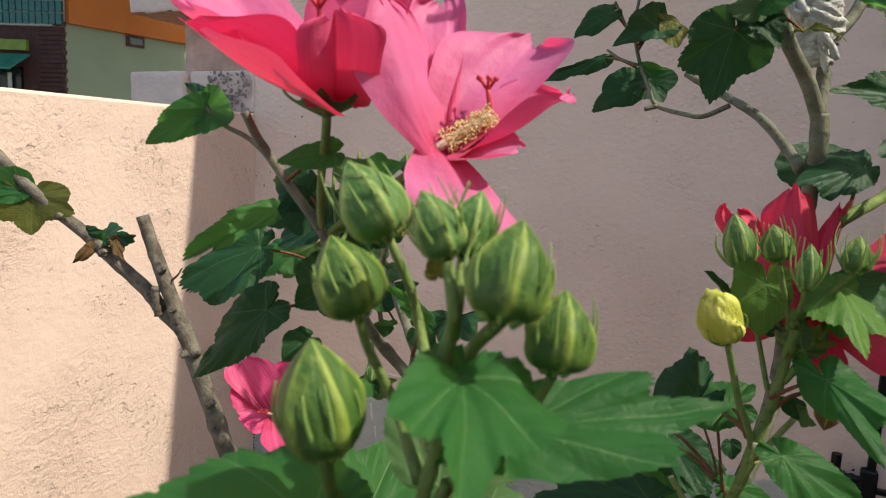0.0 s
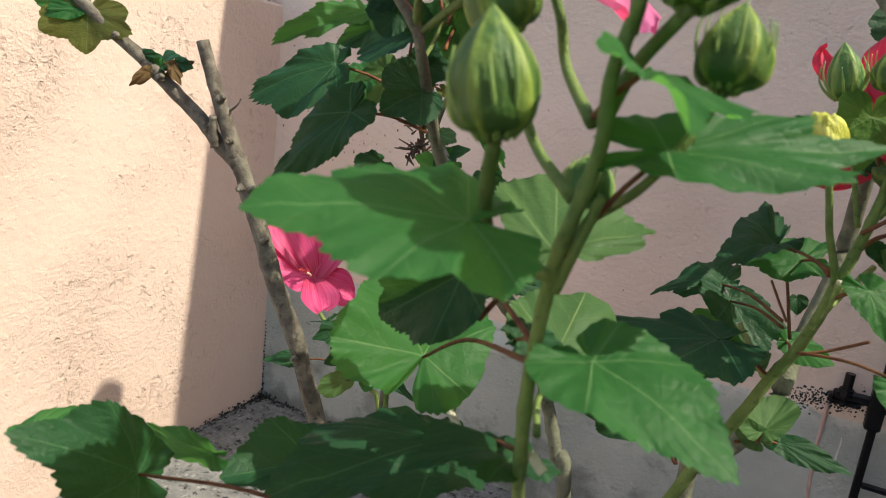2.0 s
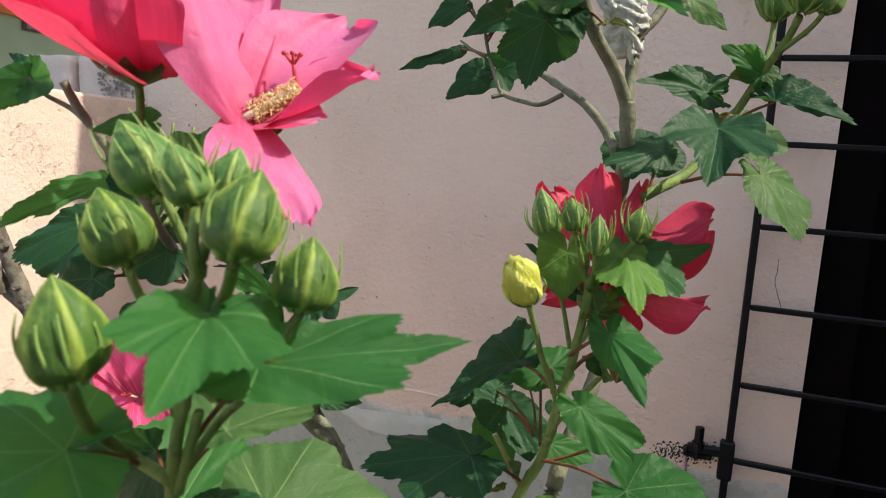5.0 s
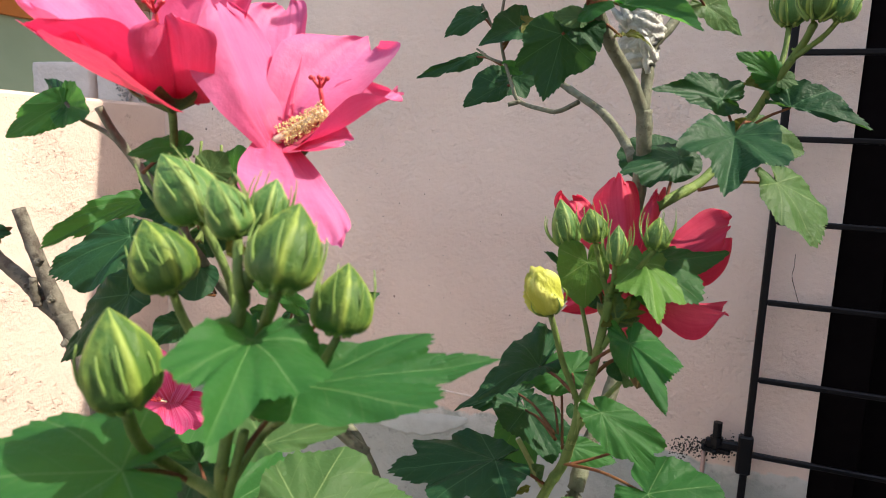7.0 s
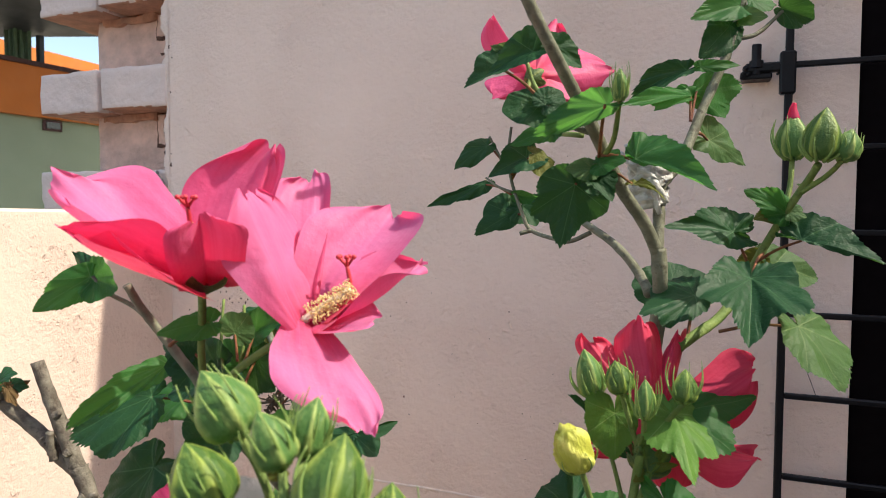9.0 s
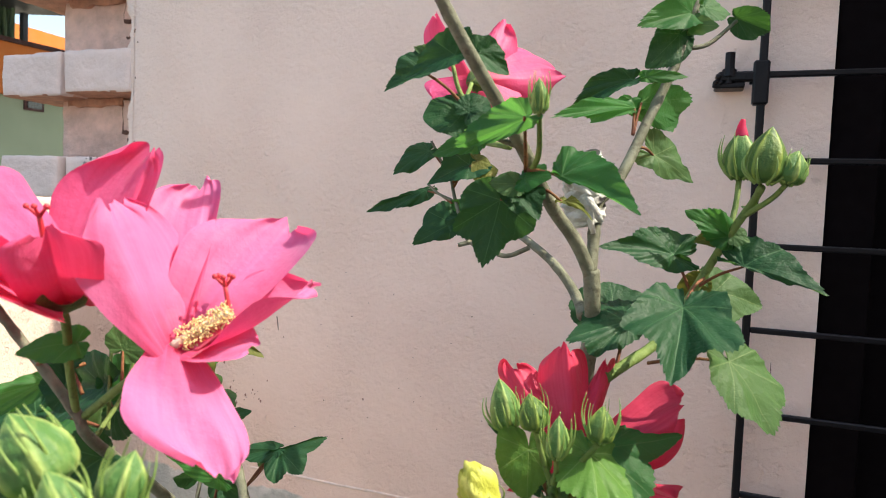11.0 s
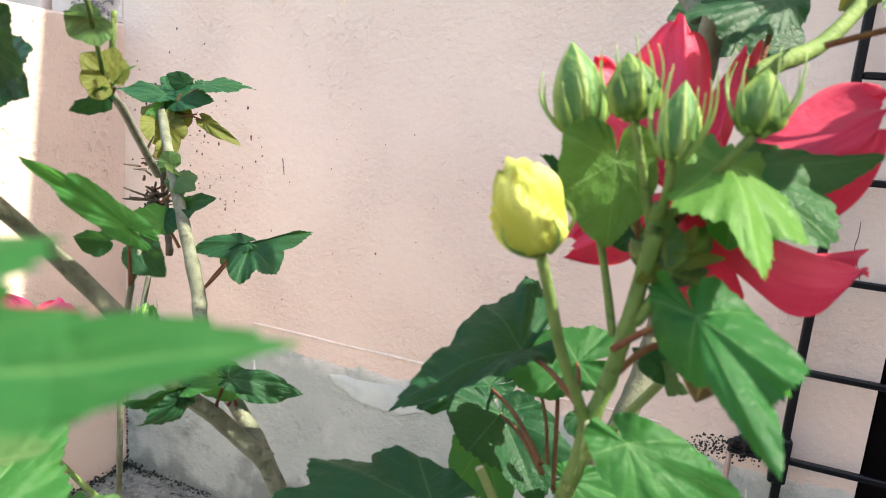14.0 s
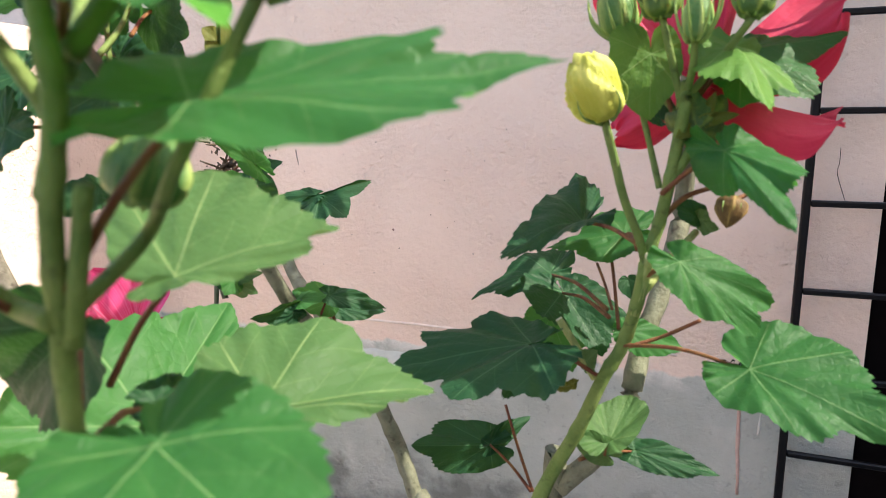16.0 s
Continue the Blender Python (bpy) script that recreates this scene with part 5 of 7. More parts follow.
tube(pink, "dry_twig", [(-0.3855, 0.5956, 0.7988), (-0.3808, 0.5950, 0.7989)], 0.0009, 0.0005, M_BARK, 5)
tube(pink, "dry_twig", [(-0.3792, 0.5921, 0.7689), (-0.3713, 0.5940, 0.7760)], 0.0009, 0.0005, M_BARK, 5)
tube(pink, "dry_twig", [(-0.3760, 0.5939, 0.7727), (-0.3640, 0.5967, 0.7777)], 0.0009, 0.0005, M_BARK, 5)
tube(pink, "dry_twig", [(-0.3828, 0.5910, 0.7697), (-0.3666, 0.5949, 0.7726)], 0.0009, 0.0005, M_BARK, 5)

# the pruned bare stem by the parapet
bare = tagged(new("pruned_shrub"), "pruned hibiscus stem with a sawn stub and a bare branch", "shrub")
tube(bare, "trunk", [(-0.3059, 0.4684, -0.0200), (-0.3498, 0.4439, 0.4609), (-0.3647, 0.4280, 0.5353), (-0.3774, 0.4031, 0.6230), (-0.3927, 0.3968, 0.6606), (-0.4091, 0.3920, 0.7062), (-0.4254, 0.3887, 0.7481), (-0.4336, 0.3882, 0.7652)], 0.0098, 0.007, M_BARK, 12, rough=0.09, swell=0.12, every=0.03)
tube(bare, "sawn_stub", [(-0.4320, 0.3883, 0.7585), (-0.4422, 0.3831, 0.7911), (-0.4528, 0.3785, 0.8228), (-0.4630, 0.3752, 0.8542)], 0.0068, 0.0052, M_BARK, 10, rough=0.08)
tube(bare, "branch", [(-0.4333, 0.3883, 0.7606), (-0.4510, 0.3833, 0.7762), (-0.4649, 0.3789, 0.7922), (-0.4841, 0.3714, 0.8096), (-0.5130, 0.3596, 0.8361), (-0.5504, 0.3450, 0.8661), (-0.5859, 0.3365, 0.8953), (-0.6374, 0.3251, 0.9406)], 0.0062, 0.0036, M_BARK, 10, rough=0.06, swell=0.18, every=0.02)
tube(bare, "knot", [(-0.4485, 0.3780, 0.7734), (-0.4494, 0.3751, 0.7855), (-0.4475, 0.3734, 0.7977)], 0.0045, 0.003, M_BARK, 8, rough=0.2)
tube(bare, "knot", [(-0.4455, 0.3764, 0.8105), (-0.4419, 0.3763, 0.8125), (-0.4398, 0.3764, 0.8138)], 0.0042, 0.002, M_BARK, 8, rough=0.28)
tube(bare, "knot", [(-0.4344, 0.3795, 0.7811), (-0.4347, 0.3767, 0.7795), (-0.4351, 0.3751, 0.7783)], 0.0042, 0.002, M_BARK, 8, rough=0.28)
tube(bare, "knot", [(-0.4537, 0.3745, 0.7862), (-0.4549, 0.3726, 0.7897), (-0.4560, 0.3716, 0.7920)], 0.0042, 0.002, M_BARK, 8, rough=0.28)
tube(bare, "knot", [(-0.4178, 0.3862, 0.7427), (-0.4142, 0.3860, 0.7445), (-0.4121, 0.3861, 0.7457)], 0.0042, 0.002, M_BARK, 8, rough=0.28)
tube(bare, "knot", [(-0.4229, 0.3832, 0.7443), (-0.4240, 0.3800, 0.7426), (-0.4250, 0.3782, 0.7415)], 0.0042, 0.002, M_BARK, 8, rough=0.28)
tube(bare, "knot", [(-0.4041, 0.3884, 0.7007), (-0.4010, 0.3883, 0.7037), (-0.3992, 0.3884, 0.7056)], 0.0042, 0.002, M_BARK, 8, rough=0.28)
tube(bare, "knot", [(-0.3855, 0.3930, 0.6510), (-0.3866, 0.3908, 0.6530), (-0.3876, 0.3896, 0.6542)], 0.0042, 0.002, M_BARK, 8, rough=0.28)
tube(bare, "knot", [(-0.4935, 0.3599, 0.8209), (-0.4909, 0.3594, 0.8232), (-0.4894, 0.3594, 0.8248)], 0.0042, 0.002, M_BARK, 8, rough=0.28)
tube(bare, "knot", [(-0.5266, 0.3471, 0.8505), (-0.5266, 0.3452, 0.8521), (-0.5269, 0.3442, 0.8531)], 0.0042, 0.002, M_BARK, 8, rough=0.28)
tube(bare, "knot", [(-0.3723, 0.4007, 0.6048), (-0.3729, 0.3980, 0.6042), (-0.3735, 0.3965, 0.6037)], 0.0042, 0.002, M_BARK, 8, rough=0.28)
leaf(bare, (-0.5021, 0.3563, 0.8261), (-0.5090, 0.3444, 0.8135), (-0.38, -0.56, 0.74), "heart", "curl", M_LEAF_DRY, 0.46)
leaf(bare, (-0.4847, 0.3653, 0.8311), (-0.4740, 0.3646, 0.8183), (-0.61, -0.63, -0.48), "heart", "curl", M_LEAF_DRY, 0.48)
leaf(bare, (-0.5117, 0.3585, 0.8383), (-0.4948, 0.3629, 0.8393), (0.04, 0.04, -1.00), "heart", "curl", M_LEAF_DARK, 0.48)
leaf(bare, (-0.4816, 0.3677, 0.8351), (-0.4694, 0.3725, 0.8326), (-0.22, 0.05, -0.97), "heart", "curl", M_LEAF_DARK, 0.72)
tube(bare, "dead_twig", [(-0.4401, 0.3836, 0.8027), (-0.4322, 0.3829, 0.8082), (-0.4302, 0.3852, 0.8138)], 0.0012, 0.0006, M_BARK, 6)
leaf(bare, (-0.5546, 0.3432, 0.8668), (-0.5490, 0.3373, 0.8334), (-0.90, -0.42, -0.08), "maple", "fold", M_LEAF_YELLOW, 1.77, stalk=(-0.5504, 0.3450, 0.8661), stalk_r=0.0012)
leaf(bare, (-0.5591, 0.3416, 0.8683), (-0.5611, 0.3362, 0.8502), (-0.81, -0.53, 0.25), "heart", "curl", M_LEAF, 2.15)
leaf(bare, (-0.5641, 0.3404, 0.8720), (-0.5968, 0.3256, 0.8713), (-0.11, 0.20, 0.97), "heart", "fold", M_LEAF, 0.72)
leaf(bare, (-0.4971, 0.3652, 0.8305), (-0.5173, 0.3592, 0.8422), (0.38, 0.38, 0.84), "lance", "curl", M_LEAF, 0.77)
leaf(bare, (-0.4916, 0.3671, 0.8283), (-0.4698, 0.3736, 0.8378), (0.33, 0.23, -0.91), "lance", "curl", M_LEAF_DRY, 0.87)
leaf(bare, (-0.5022, 0.3695, 0.8339), (-0.4893, 0.3771, 0.8414), (0.64, -0.59, -0.50), "ovate", "curl", M_LEAF_DARK, 1.79)

# the low shrub with one striped rose flower near the corner
low = tagged(new("hibiscus_shrub"), "low hibiscus shrub with one striped rose-red flower", "shrub", group="hibiscus shrubs by the walls")
tube(low, "stem", [(-0.3173, 0.5527, -0.0200), (-0.3663, 0.5472, 0.4541), (-0.3808, 0.5387, 0.5260), (-0.4035, 0.5301, 0.5539), (-0.4166, 0.5172, 0.5792), (-0.4330, 0.5105, 0.6036)], 0.004, 0.0022, M_STEM, 8)
rose_c = add("flower", None, low, label="striped rose-red open flower with a dark red throat")
petal(rose_c, (-0.4663, 0.5397, 0.6277), (-0.5080, 0.5353, 0.6839), (-0.5096, 0.5170, 0.6641), (-0.4811, 0.5564, 0.6703), (0.2, -0.9, -0.3), 0.2, 0.12, 0.05, 0.05, M_ROSE)
petal(rose_c, (-0.4663, 0.5397, 0.6277), (-0.4759, 0.5737, 0.6799), (-0.4863, 0.5643, 0.6611), (-0.4426, 0.5698, 0.6553), (0.2, -0.9, -0.3), 0.2, 0.12, 0.05, 0.05, M_ROSE)
petal(rose_c, (-0.4663, 0.5397, 0.6277), (-0.4193, 0.5561, 0.6099), (-0.4440, 0.5628, 0.6302), (-0.4311, 0.5367, 0.6038), (-0.1, -0.9, 0.2), 0.2, 0.12, 0.05, 0.05, M_ROSE)
petal(rose_c, (-0.4663, 0.5397, 0.6277), (-0.4306, 0.5117, 0.6035), (-0.4494, 0.5052, 0.6110), (-0.4241, 0.5298, 0.6141), (0.2, -0.8, 0.5), 0.2, 0.12, 0.05, 0.05, M_ROSE)
petal(rose_c, (-0.4663, 0.5397, 0.6277), (-0.4870, 0.5073, 0.6355), (-0.5009, 0.5177, 0.6514), (-0.4639, 0.5068, 0.6180), (0.4, -0.8, 0.0), 0.2, 0.12, 0.05, 0.05, M_ROSE)
stamens(rose_c, (-0.4639, 0.5345, 0.6311), (-0.4585, 0.5186, 0.6388), (-0.4566, 0.5123, 0.6417), 40, 0.0022)
calyx(rose_c, (-0.4653, 0.5466, 0.6107), (0.15, -0.75, 0.6), 0.016, 0.6)
leaf(low, (-0.3561, 0.4522, 0.5711), (-0.3731, 0.4259, 0.5638), (-0.19, -0.15, 0.97), "heart", "flat", M_LEAF_LIGHT, 0.61, stalk=(-0.3387, 0.4658, 0.5720), stalk_r=0.0012)
leaf(low, (-0.4039, 0.4498, 0.5793), (-0.4306, 0.4265, 0.5784), (-0.52, 0.58, 0.63), "ovate", "flat", M_LEAF_DARK, 0.49, stalk=(-0.3645, 0.4572, 0.5836), stalk_r=0.0012)
leaf(low, (-0.3562, 0.4481, 0.6219), (-0.3758, 0.4263, 0.6143), (-0.62, 0.31, 0.72), "heart", "curl", M_LEAF_DARK, 0.63)
leaf(low, (-0.3490, 0.4583, 0.6048), (-0.3675, 0.4350, 0.5899), (-0.50, -0.15, 0.86), "heart", "fold", M_LEAF_DARK, 0.81)
leaf(low, (-0.3262, 0.4745, 0.5844), (-0.2878, 0.4647, 0.5672), (-0.45, -0.30, -0.84), "ovate", "curl", M_LEAF_DARK, 0.25)
leaf(low, (-0.3366, 0.4707, 0.5880), (-0.3353, 0.4545, 0.5660), (-0.98, -0.17, 0.06), "heart", "fold", M_LEAF, 1.09)
leaf(low, (-0.3695, 0.4561, 0.6323), (-0.3871, 0.4351, 0.6246), (0.46, -0.62, 0.64), "ovate", "curl", M_LEAF_DARK, 0.35)
tube(low, "stem", [(-0.3235, 0.4774, 0.5027), (-0.3239, 0.4755, 0.5621), (-0.3236, 0.4770, 0.5900)], 0.003, 0.002, M_STEM, 8)
tube(low, "stem", [(-0.3654, 0.5273, -0.0200), (-0.3601, 0.5340, 0.6261), (-0.3520, 0.5400, 0.6714), (-0.3502, 0.5478, 0.7095), (-0.3493, 0.5521, 0.7307)], 0.003, 0.002, M_WOOD, 8)
leaf(low, (-0.3472, 0.5444, 0.6864), (-0.3590, 0.5296, 0.6860), (-0.25, 0.17, 0.95), "heart", "fold", M_LEAF_DARK, 0.76)
leaf(low, (-0.3472, 0.5444, 0.6864), (-0.3169, 0.5456, 0.6946), (0.26, -0.18, -0.95), "ovate", "fold", M_LEAF_LIGHT, 0.43)
leaf(low, (-0.3450, 0.5448, 0.6843), (-0.3204, 0.5411, 0.6770), (-0.32, -0.47, -0.82), "heart", "flat", M_LEAF_LIGHT, 0.61)
leaf(low, (-0.3474, 0.5448, 0.6885), (-0.3352, 0.5418, 0.7076), (0.80, 0.39, -0.45), "lance", "cup", M_LEAF, 1.16)
leaf(low, (-0.3414, 0.5361, 0.6887), (-0.3402, 0.5239, 0.6787), (-0.56, -0.56, 0.61), "ovate", "curl", M_LEAF, 1.46)
bud(low, (-0.3434, 0.5408, 0.6886), (-0.3443, 0.5440, 0.7074), 0.38, M_BUD_PALE, seed=10, reach=1.0)
leaf(low, (-0.3522, 0.5261, 0.6551), (-0.3655, 0.5113, 0.6574), (0.33, -0.15, 0.93), "ovate", "flat", M_LEAF_LIGHT, 1.01)

# the tall shrub by the grille
tall = tagged(new("hibiscus_shrub"), "tall hibiscus shrub with deep red flower and yellow bud", "shrub", group="hibiscus shrubs by the walls")
tube(tall, "trunk", [(-0.0623, 0.5027, -0.0200), (-0.0603, 0.5016, 0.5538), (-0.0537, 0.5013, 0.5764), (-0.0312, 0.4987, 0.6047), (-0.0155, 0.4959, 0.6338), (-0.0109, 0.4974, 0.6538), (-0.0068, 0.5136, 0.6800), (0.0001, 0.5313, 0.7037), (0.0079, 0.5484, 0.7359), (0.0118, 0.5563, 0.7731), (0.0124, 0.5347, 0.8609), (0.0169, 0.5187, 0.9139), (0.0172, 0.5113, 0.9327), (0.0159, 0.5092, 0.9529)], 0.0086, 0.0056, M_WOOD, 14, rough=0.05, swell=0.08, every=0.05)
tube(tall, "limb", [(0.0159, 0.5100, 0.9486), (0.0062, 0.4988, 0.9718), (-0.0081, 0.4782, 0.9959), (-0.0209, 0.4479, 1.0290), (-0.0315, 0.4235, 1.0539), (-0.0430, 0.3903, 1.0814), (-0.0537, 0.3691, 1.1075), (-0.0622, 0.3455, 1.1347)], 0.0050, 0.0034, M_WOOD, 10, rough=0.04, swell=0.15, every=0.03)
tube(tall, "limb", [(0.0155, 0.5089, 0.9508), (0.0154, 0.5164, 0.9740), (0.0162, 0.5222, 0.9998), (0.0295, 0.5369, 1.0199), (0.0448, 0.5610, 1.0641), (0.0608, 0.5746, 1.1059), (0.0689, 0.5844, 1.1346), (0.0788, 0.5959, 1.1823)], 0.0045, 0.0030, M_WOOD, 10, rough=0.04, swell=0.15, every=0.03)
# Unseen limb end, bud and two leaves, added to cast a parapet shadow.
tube(tall, "limb", [(0.0788, 0.5959, 1.1823), (0.080, 0.70, 1.30), (0.02, 0.85, 1.43), (-0.055, 0.935, 1.50)], 0.0036, 0.0022, M_STEM, 8)
bud(tall, (-0.055, 0.935, 1.50), (-0.062, 0.941, 1.518), 0.34, M_BUD, seed=21)
leaf(tall, (-0.060, 0.945, 1.500), (-0.080, 0.994, 1.511), (-0.647, -0.385, 0.559), "round", "flat", M_LEAF, 0.9)
leaf(tall, (-0.052, 0.925, 1.490), (-0.040, 0.897, 1.484), (-0.647, -0.385, 0.559), "round", "flat", M_LEAF, 0.9)
tube(tall, "twig", [(0.0661, 0.5805, 1.1203), (0.0840, 0.5899, 1.1256), (0.1033, 0.6037, 1.1456)], 0.002, 0.0014, M_WOOD, 8)
tube(tall, "limb", [(0.0086, 0.5347, 0.9161), (-0.0029, 0.5546, 0.9322), (-0.0214, 0.5623, 0.9525), (-0.0448, 0.5754, 0.9678), (-0.0706, 0.5929, 0.9828), (-0.0824, 0.5994, 0.9901)], 0.0042, 0.0026, M_WOOD, 10, rough=0.04, swell=0.18, every=0.025)
tube(tall, "twig", [(-0.0450, 0.5772, 0.9628), (-0.0633, 0.5837, 0.9549), (-0.0772, 0.5891, 0.9561), (-0.1037, 0.6007, 0.9638), (-0.1126, 0.6032, 0.9786), (-0.1273, 0.6152, 1.0114), (-0.1318, 0.6201, 1.0392), (-0.1298, 0.6220, 1.0640)], 0.0022, 0.0014, M_WOOD, 8)
tube(tall, "twig", [(-0.1037, 0.6007, 0.9638), (-0.1135, 0.5967, 0.9606)], 0.0022, 0.002, M_WOOD, 8)
tube(tall, "twig", [(-0.1271, 0.6148, 1.0005), (-0.1428, 0.6197, 1.0064), (-0.1564, 0.6255, 1.0153)], 0.0014, 0.001, M_WOOD, 8)
tube(tall, "twig", [(-0.1367, 0.6177, 1.0282), (-0.1432, 0.6158, 1.0419), (-0.1496, 0.6139, 1.0545)], 0.0014, 0.0012, M_WOOD, 8)
tube(tall, "branch", [(0.0321, 0.4833, 0.8843), (0.0449, 0.4994, 0.8927), (0.0602, 0.5219, 0.9029), (0.0750, 0.5447, 0.9225), (0.0889, 0.5674, 0.9478), (0.1071, 0.5600, 0.9833), (0.1187, 0.5493, 1.0041), (0.1220, 0.5275, 1.0140)], 0.004, 0.0026, M_STEM, 10, swell=0.12, every=0.03)
tube(tall, "bud_stalk", [(0.1036, 0.5615, 0.9768), (0.1091, 0.5723, 1.0011), (0.1109, 0.5794, 1.0228)], 0.0022, 0.002, M_STEM, 8)
tube(tall, "bud_stalk", [(0.1156, 0.5531, 0.9959), (0.1297, 0.5377, 1.0073), (0.1366, 0.5268, 1.0164)], 0.002, 0.0018, M_STEM, 8)
bud(tall, (0.1109, 0.5794, 1.0228), (0.1105, 0.5779, 1.0593), 0.33, M_BUD_PALE, seed=11, reach=0.8, flare=0.32)
bud(tall, (0.1222, 0.5245, 1.0169), (0.1261, 0.5245, 1.0541), 0.32, M_BUD, seed=12, reach=0.45)
tube(tall, "petal_tip", [(0.1106, 0.5785, 1.0540), (0.1104, 0.5780, 1.0610), (0.1112, 0.5776, 1.0665)], 0.0052, 0.0016, M_PINK, 9, label="pink petals at a bud's tip")
bud(tall, (0.1366, 0.5268, 1.0164), (0.1431, 0.5304, 1.0390), 0.38, M_BUD_PALE, seed=13, reach=0.9)
tube(tall, "twig", [(-0.0202, 0.4551, 1.0144), (-0.0093, 0.4362, 1.0254), (-0.0005, 0.3943, 1.0443)], 0.002, 0.0014, M_STEM, 8)
bud(tall, (-0.0004, 0.3933, 1.0441), (-0.0004, 0.3898, 1.0625), 0.25, M_BUD_PALE, seed=14, reach=1.05, flare=0.2)
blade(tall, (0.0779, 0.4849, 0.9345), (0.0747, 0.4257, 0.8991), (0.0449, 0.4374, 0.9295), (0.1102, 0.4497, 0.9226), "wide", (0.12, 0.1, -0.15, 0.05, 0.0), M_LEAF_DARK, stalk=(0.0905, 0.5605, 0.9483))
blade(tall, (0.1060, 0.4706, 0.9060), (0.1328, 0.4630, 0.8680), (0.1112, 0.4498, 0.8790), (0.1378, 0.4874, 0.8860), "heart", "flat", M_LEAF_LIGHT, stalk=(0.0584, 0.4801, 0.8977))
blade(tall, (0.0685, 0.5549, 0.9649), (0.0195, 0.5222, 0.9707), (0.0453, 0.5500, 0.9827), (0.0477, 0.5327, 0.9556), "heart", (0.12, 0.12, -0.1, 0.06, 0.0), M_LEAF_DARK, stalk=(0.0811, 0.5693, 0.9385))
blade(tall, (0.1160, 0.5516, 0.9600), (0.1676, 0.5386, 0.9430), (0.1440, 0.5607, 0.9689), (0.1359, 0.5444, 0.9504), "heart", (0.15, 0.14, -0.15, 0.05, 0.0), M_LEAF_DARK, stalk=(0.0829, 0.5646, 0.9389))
leaf(tall, (0.1060, 0.5594, 0.9798), (0.0739, 0.5424, 0.9971), (0.30, 0.34, 0.89), "ovate", "curl", M_LEAF, 0.58)
leaf(tall, (0.1037, 0.5640, 0.9833), (0.0828, 0.5448, 0.9753), (-0.38, 0.03, 0.92), "ovate", "flat", M_LEAF_YELLOW, 0.67)
leaf(tall, (0.1072, 0.5599, 0.9811), (0.1199, 0.5593, 0.9769), (-0.30, -0.50, -0.81), "heart", "flat", M_LEAF_LIGHT, 1.01)
leaf(tall, (0.1155, 0.5534, 1.0022), (0.1335, 0.5553, 1.0075), (-0.04, 0.98, -0.20), "lance", "flat", M_LEAF_LIGHT, 0.53)
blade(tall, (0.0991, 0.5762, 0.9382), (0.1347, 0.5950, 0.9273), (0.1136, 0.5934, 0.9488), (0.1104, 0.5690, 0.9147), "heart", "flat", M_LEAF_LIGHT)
leaf(tall, (0.0897, 0.5783, 0.9451), (0.0706, 0.5808, 0.9273), (-0.66, 0.18, 0.73), "ovate", "fold", M_LEAF_YELLOW, 0.81)
blade(tall, (0.0424, 0.5085, 0.9188), (0.0057, 0.4810, 0.9072), (0.0108, 0.5232, 0.9226), (0.0215, 0.4792, 0.8980), "heart", (0.12, 0.12, -0.2, 0.06, 0.0), M_LEAF_DARK, stalk=(0.0375, 0.4909, 0.8874))
leaf(tall, (0.0262, 0.5735, 0.9107), (0.0202, 0.5940, 0.9391), (0.95, 0.31, -0.02), "round", "flat", M_LEAF_DARK, 1.39)
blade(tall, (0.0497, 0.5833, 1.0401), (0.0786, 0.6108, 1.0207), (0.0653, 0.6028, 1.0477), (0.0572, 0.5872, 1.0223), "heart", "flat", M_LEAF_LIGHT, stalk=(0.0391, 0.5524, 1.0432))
blade(tall, (0.0045, 0.4409, 1.0134), (0.0533, 0.4106, 0.9927), (0.0272, 0.4462, 1.0249), (0.0179, 0.4314, 1.0053), "ovate", (0.12, 0.14, -0.15, 0.05, 0.0), M_LEAF, stalk=(-0.0182, 0.4485, 1.0176))
blade(tall, (0.0361, 0.5526, 1.0719), (-0.0049, 0.4607, 1.0530), (0.0114, 0.5093, 1.0701), (0.0115, 0.4935, 1.0538), "ovate", "flat", M_LEAF, stalk=(0.0357, 0.5461, 1.0513))
blade(tall, (0.0386, 0.5592, 1.0766), (0.0599, 0.5935, 1.0594), (0.0384, 0.5610, 1.0631), (0.0732, 0.6092, 1.0859), "heart", "flat", M_LEAF, stalk=(0.0357, 0.5461, 1.0513))
blade(tall, (0.0314, 0.5627, 1.0953), (-0.0103, 0.5561, 1.0745), (0.0049, 0.5627, 1.0923), (0.0207, 0.5566, 1.0794), "ovate", "fold", M_LEAF_DARK)
leaf(tall, (0.0421, 0.5560, 1.0953), (0.0719, 0.5677, 1.0968), (0.06, -0.02, -1.00), "lance", "flat", M_LEAF, 0.49)
leaf(tall, (0.0632, 0.5767, 1.1308), (0.0406, 0.5612, 1.1027), (-0.64, -0.33, 0.69), "ovate", "flat", M_LEAF_DARK, 0.78, stalk=(0.0669, 0.5810, 1.1249), stalk_r=0.0012)
leaf(tall, (0.0707, 0.5858, 1.1483), (0.0338, 0.5545, 1.1321), (-0.41, 0.01, 0.91), "ovate", "fold", M_LEAF, 0.52, stalk=(0.0701, 0.5851, 1.1392), stalk_r=0.0012)
leaf(tall, (0.1033, 0.6038, 1.1479), (0.1295, 0.6244, 1.1418), (-0.42, 0.28, -0.86), "ovate", "fold", M_LEAF_DARK, 0.71)
leaf(tall, (0.0791, 0.5893, 1.1530), (0.0989, 0.6022, 1.1511), (0.25, -0.50, -0.83), "ovate", "flat", M_LEAF, 1.03)
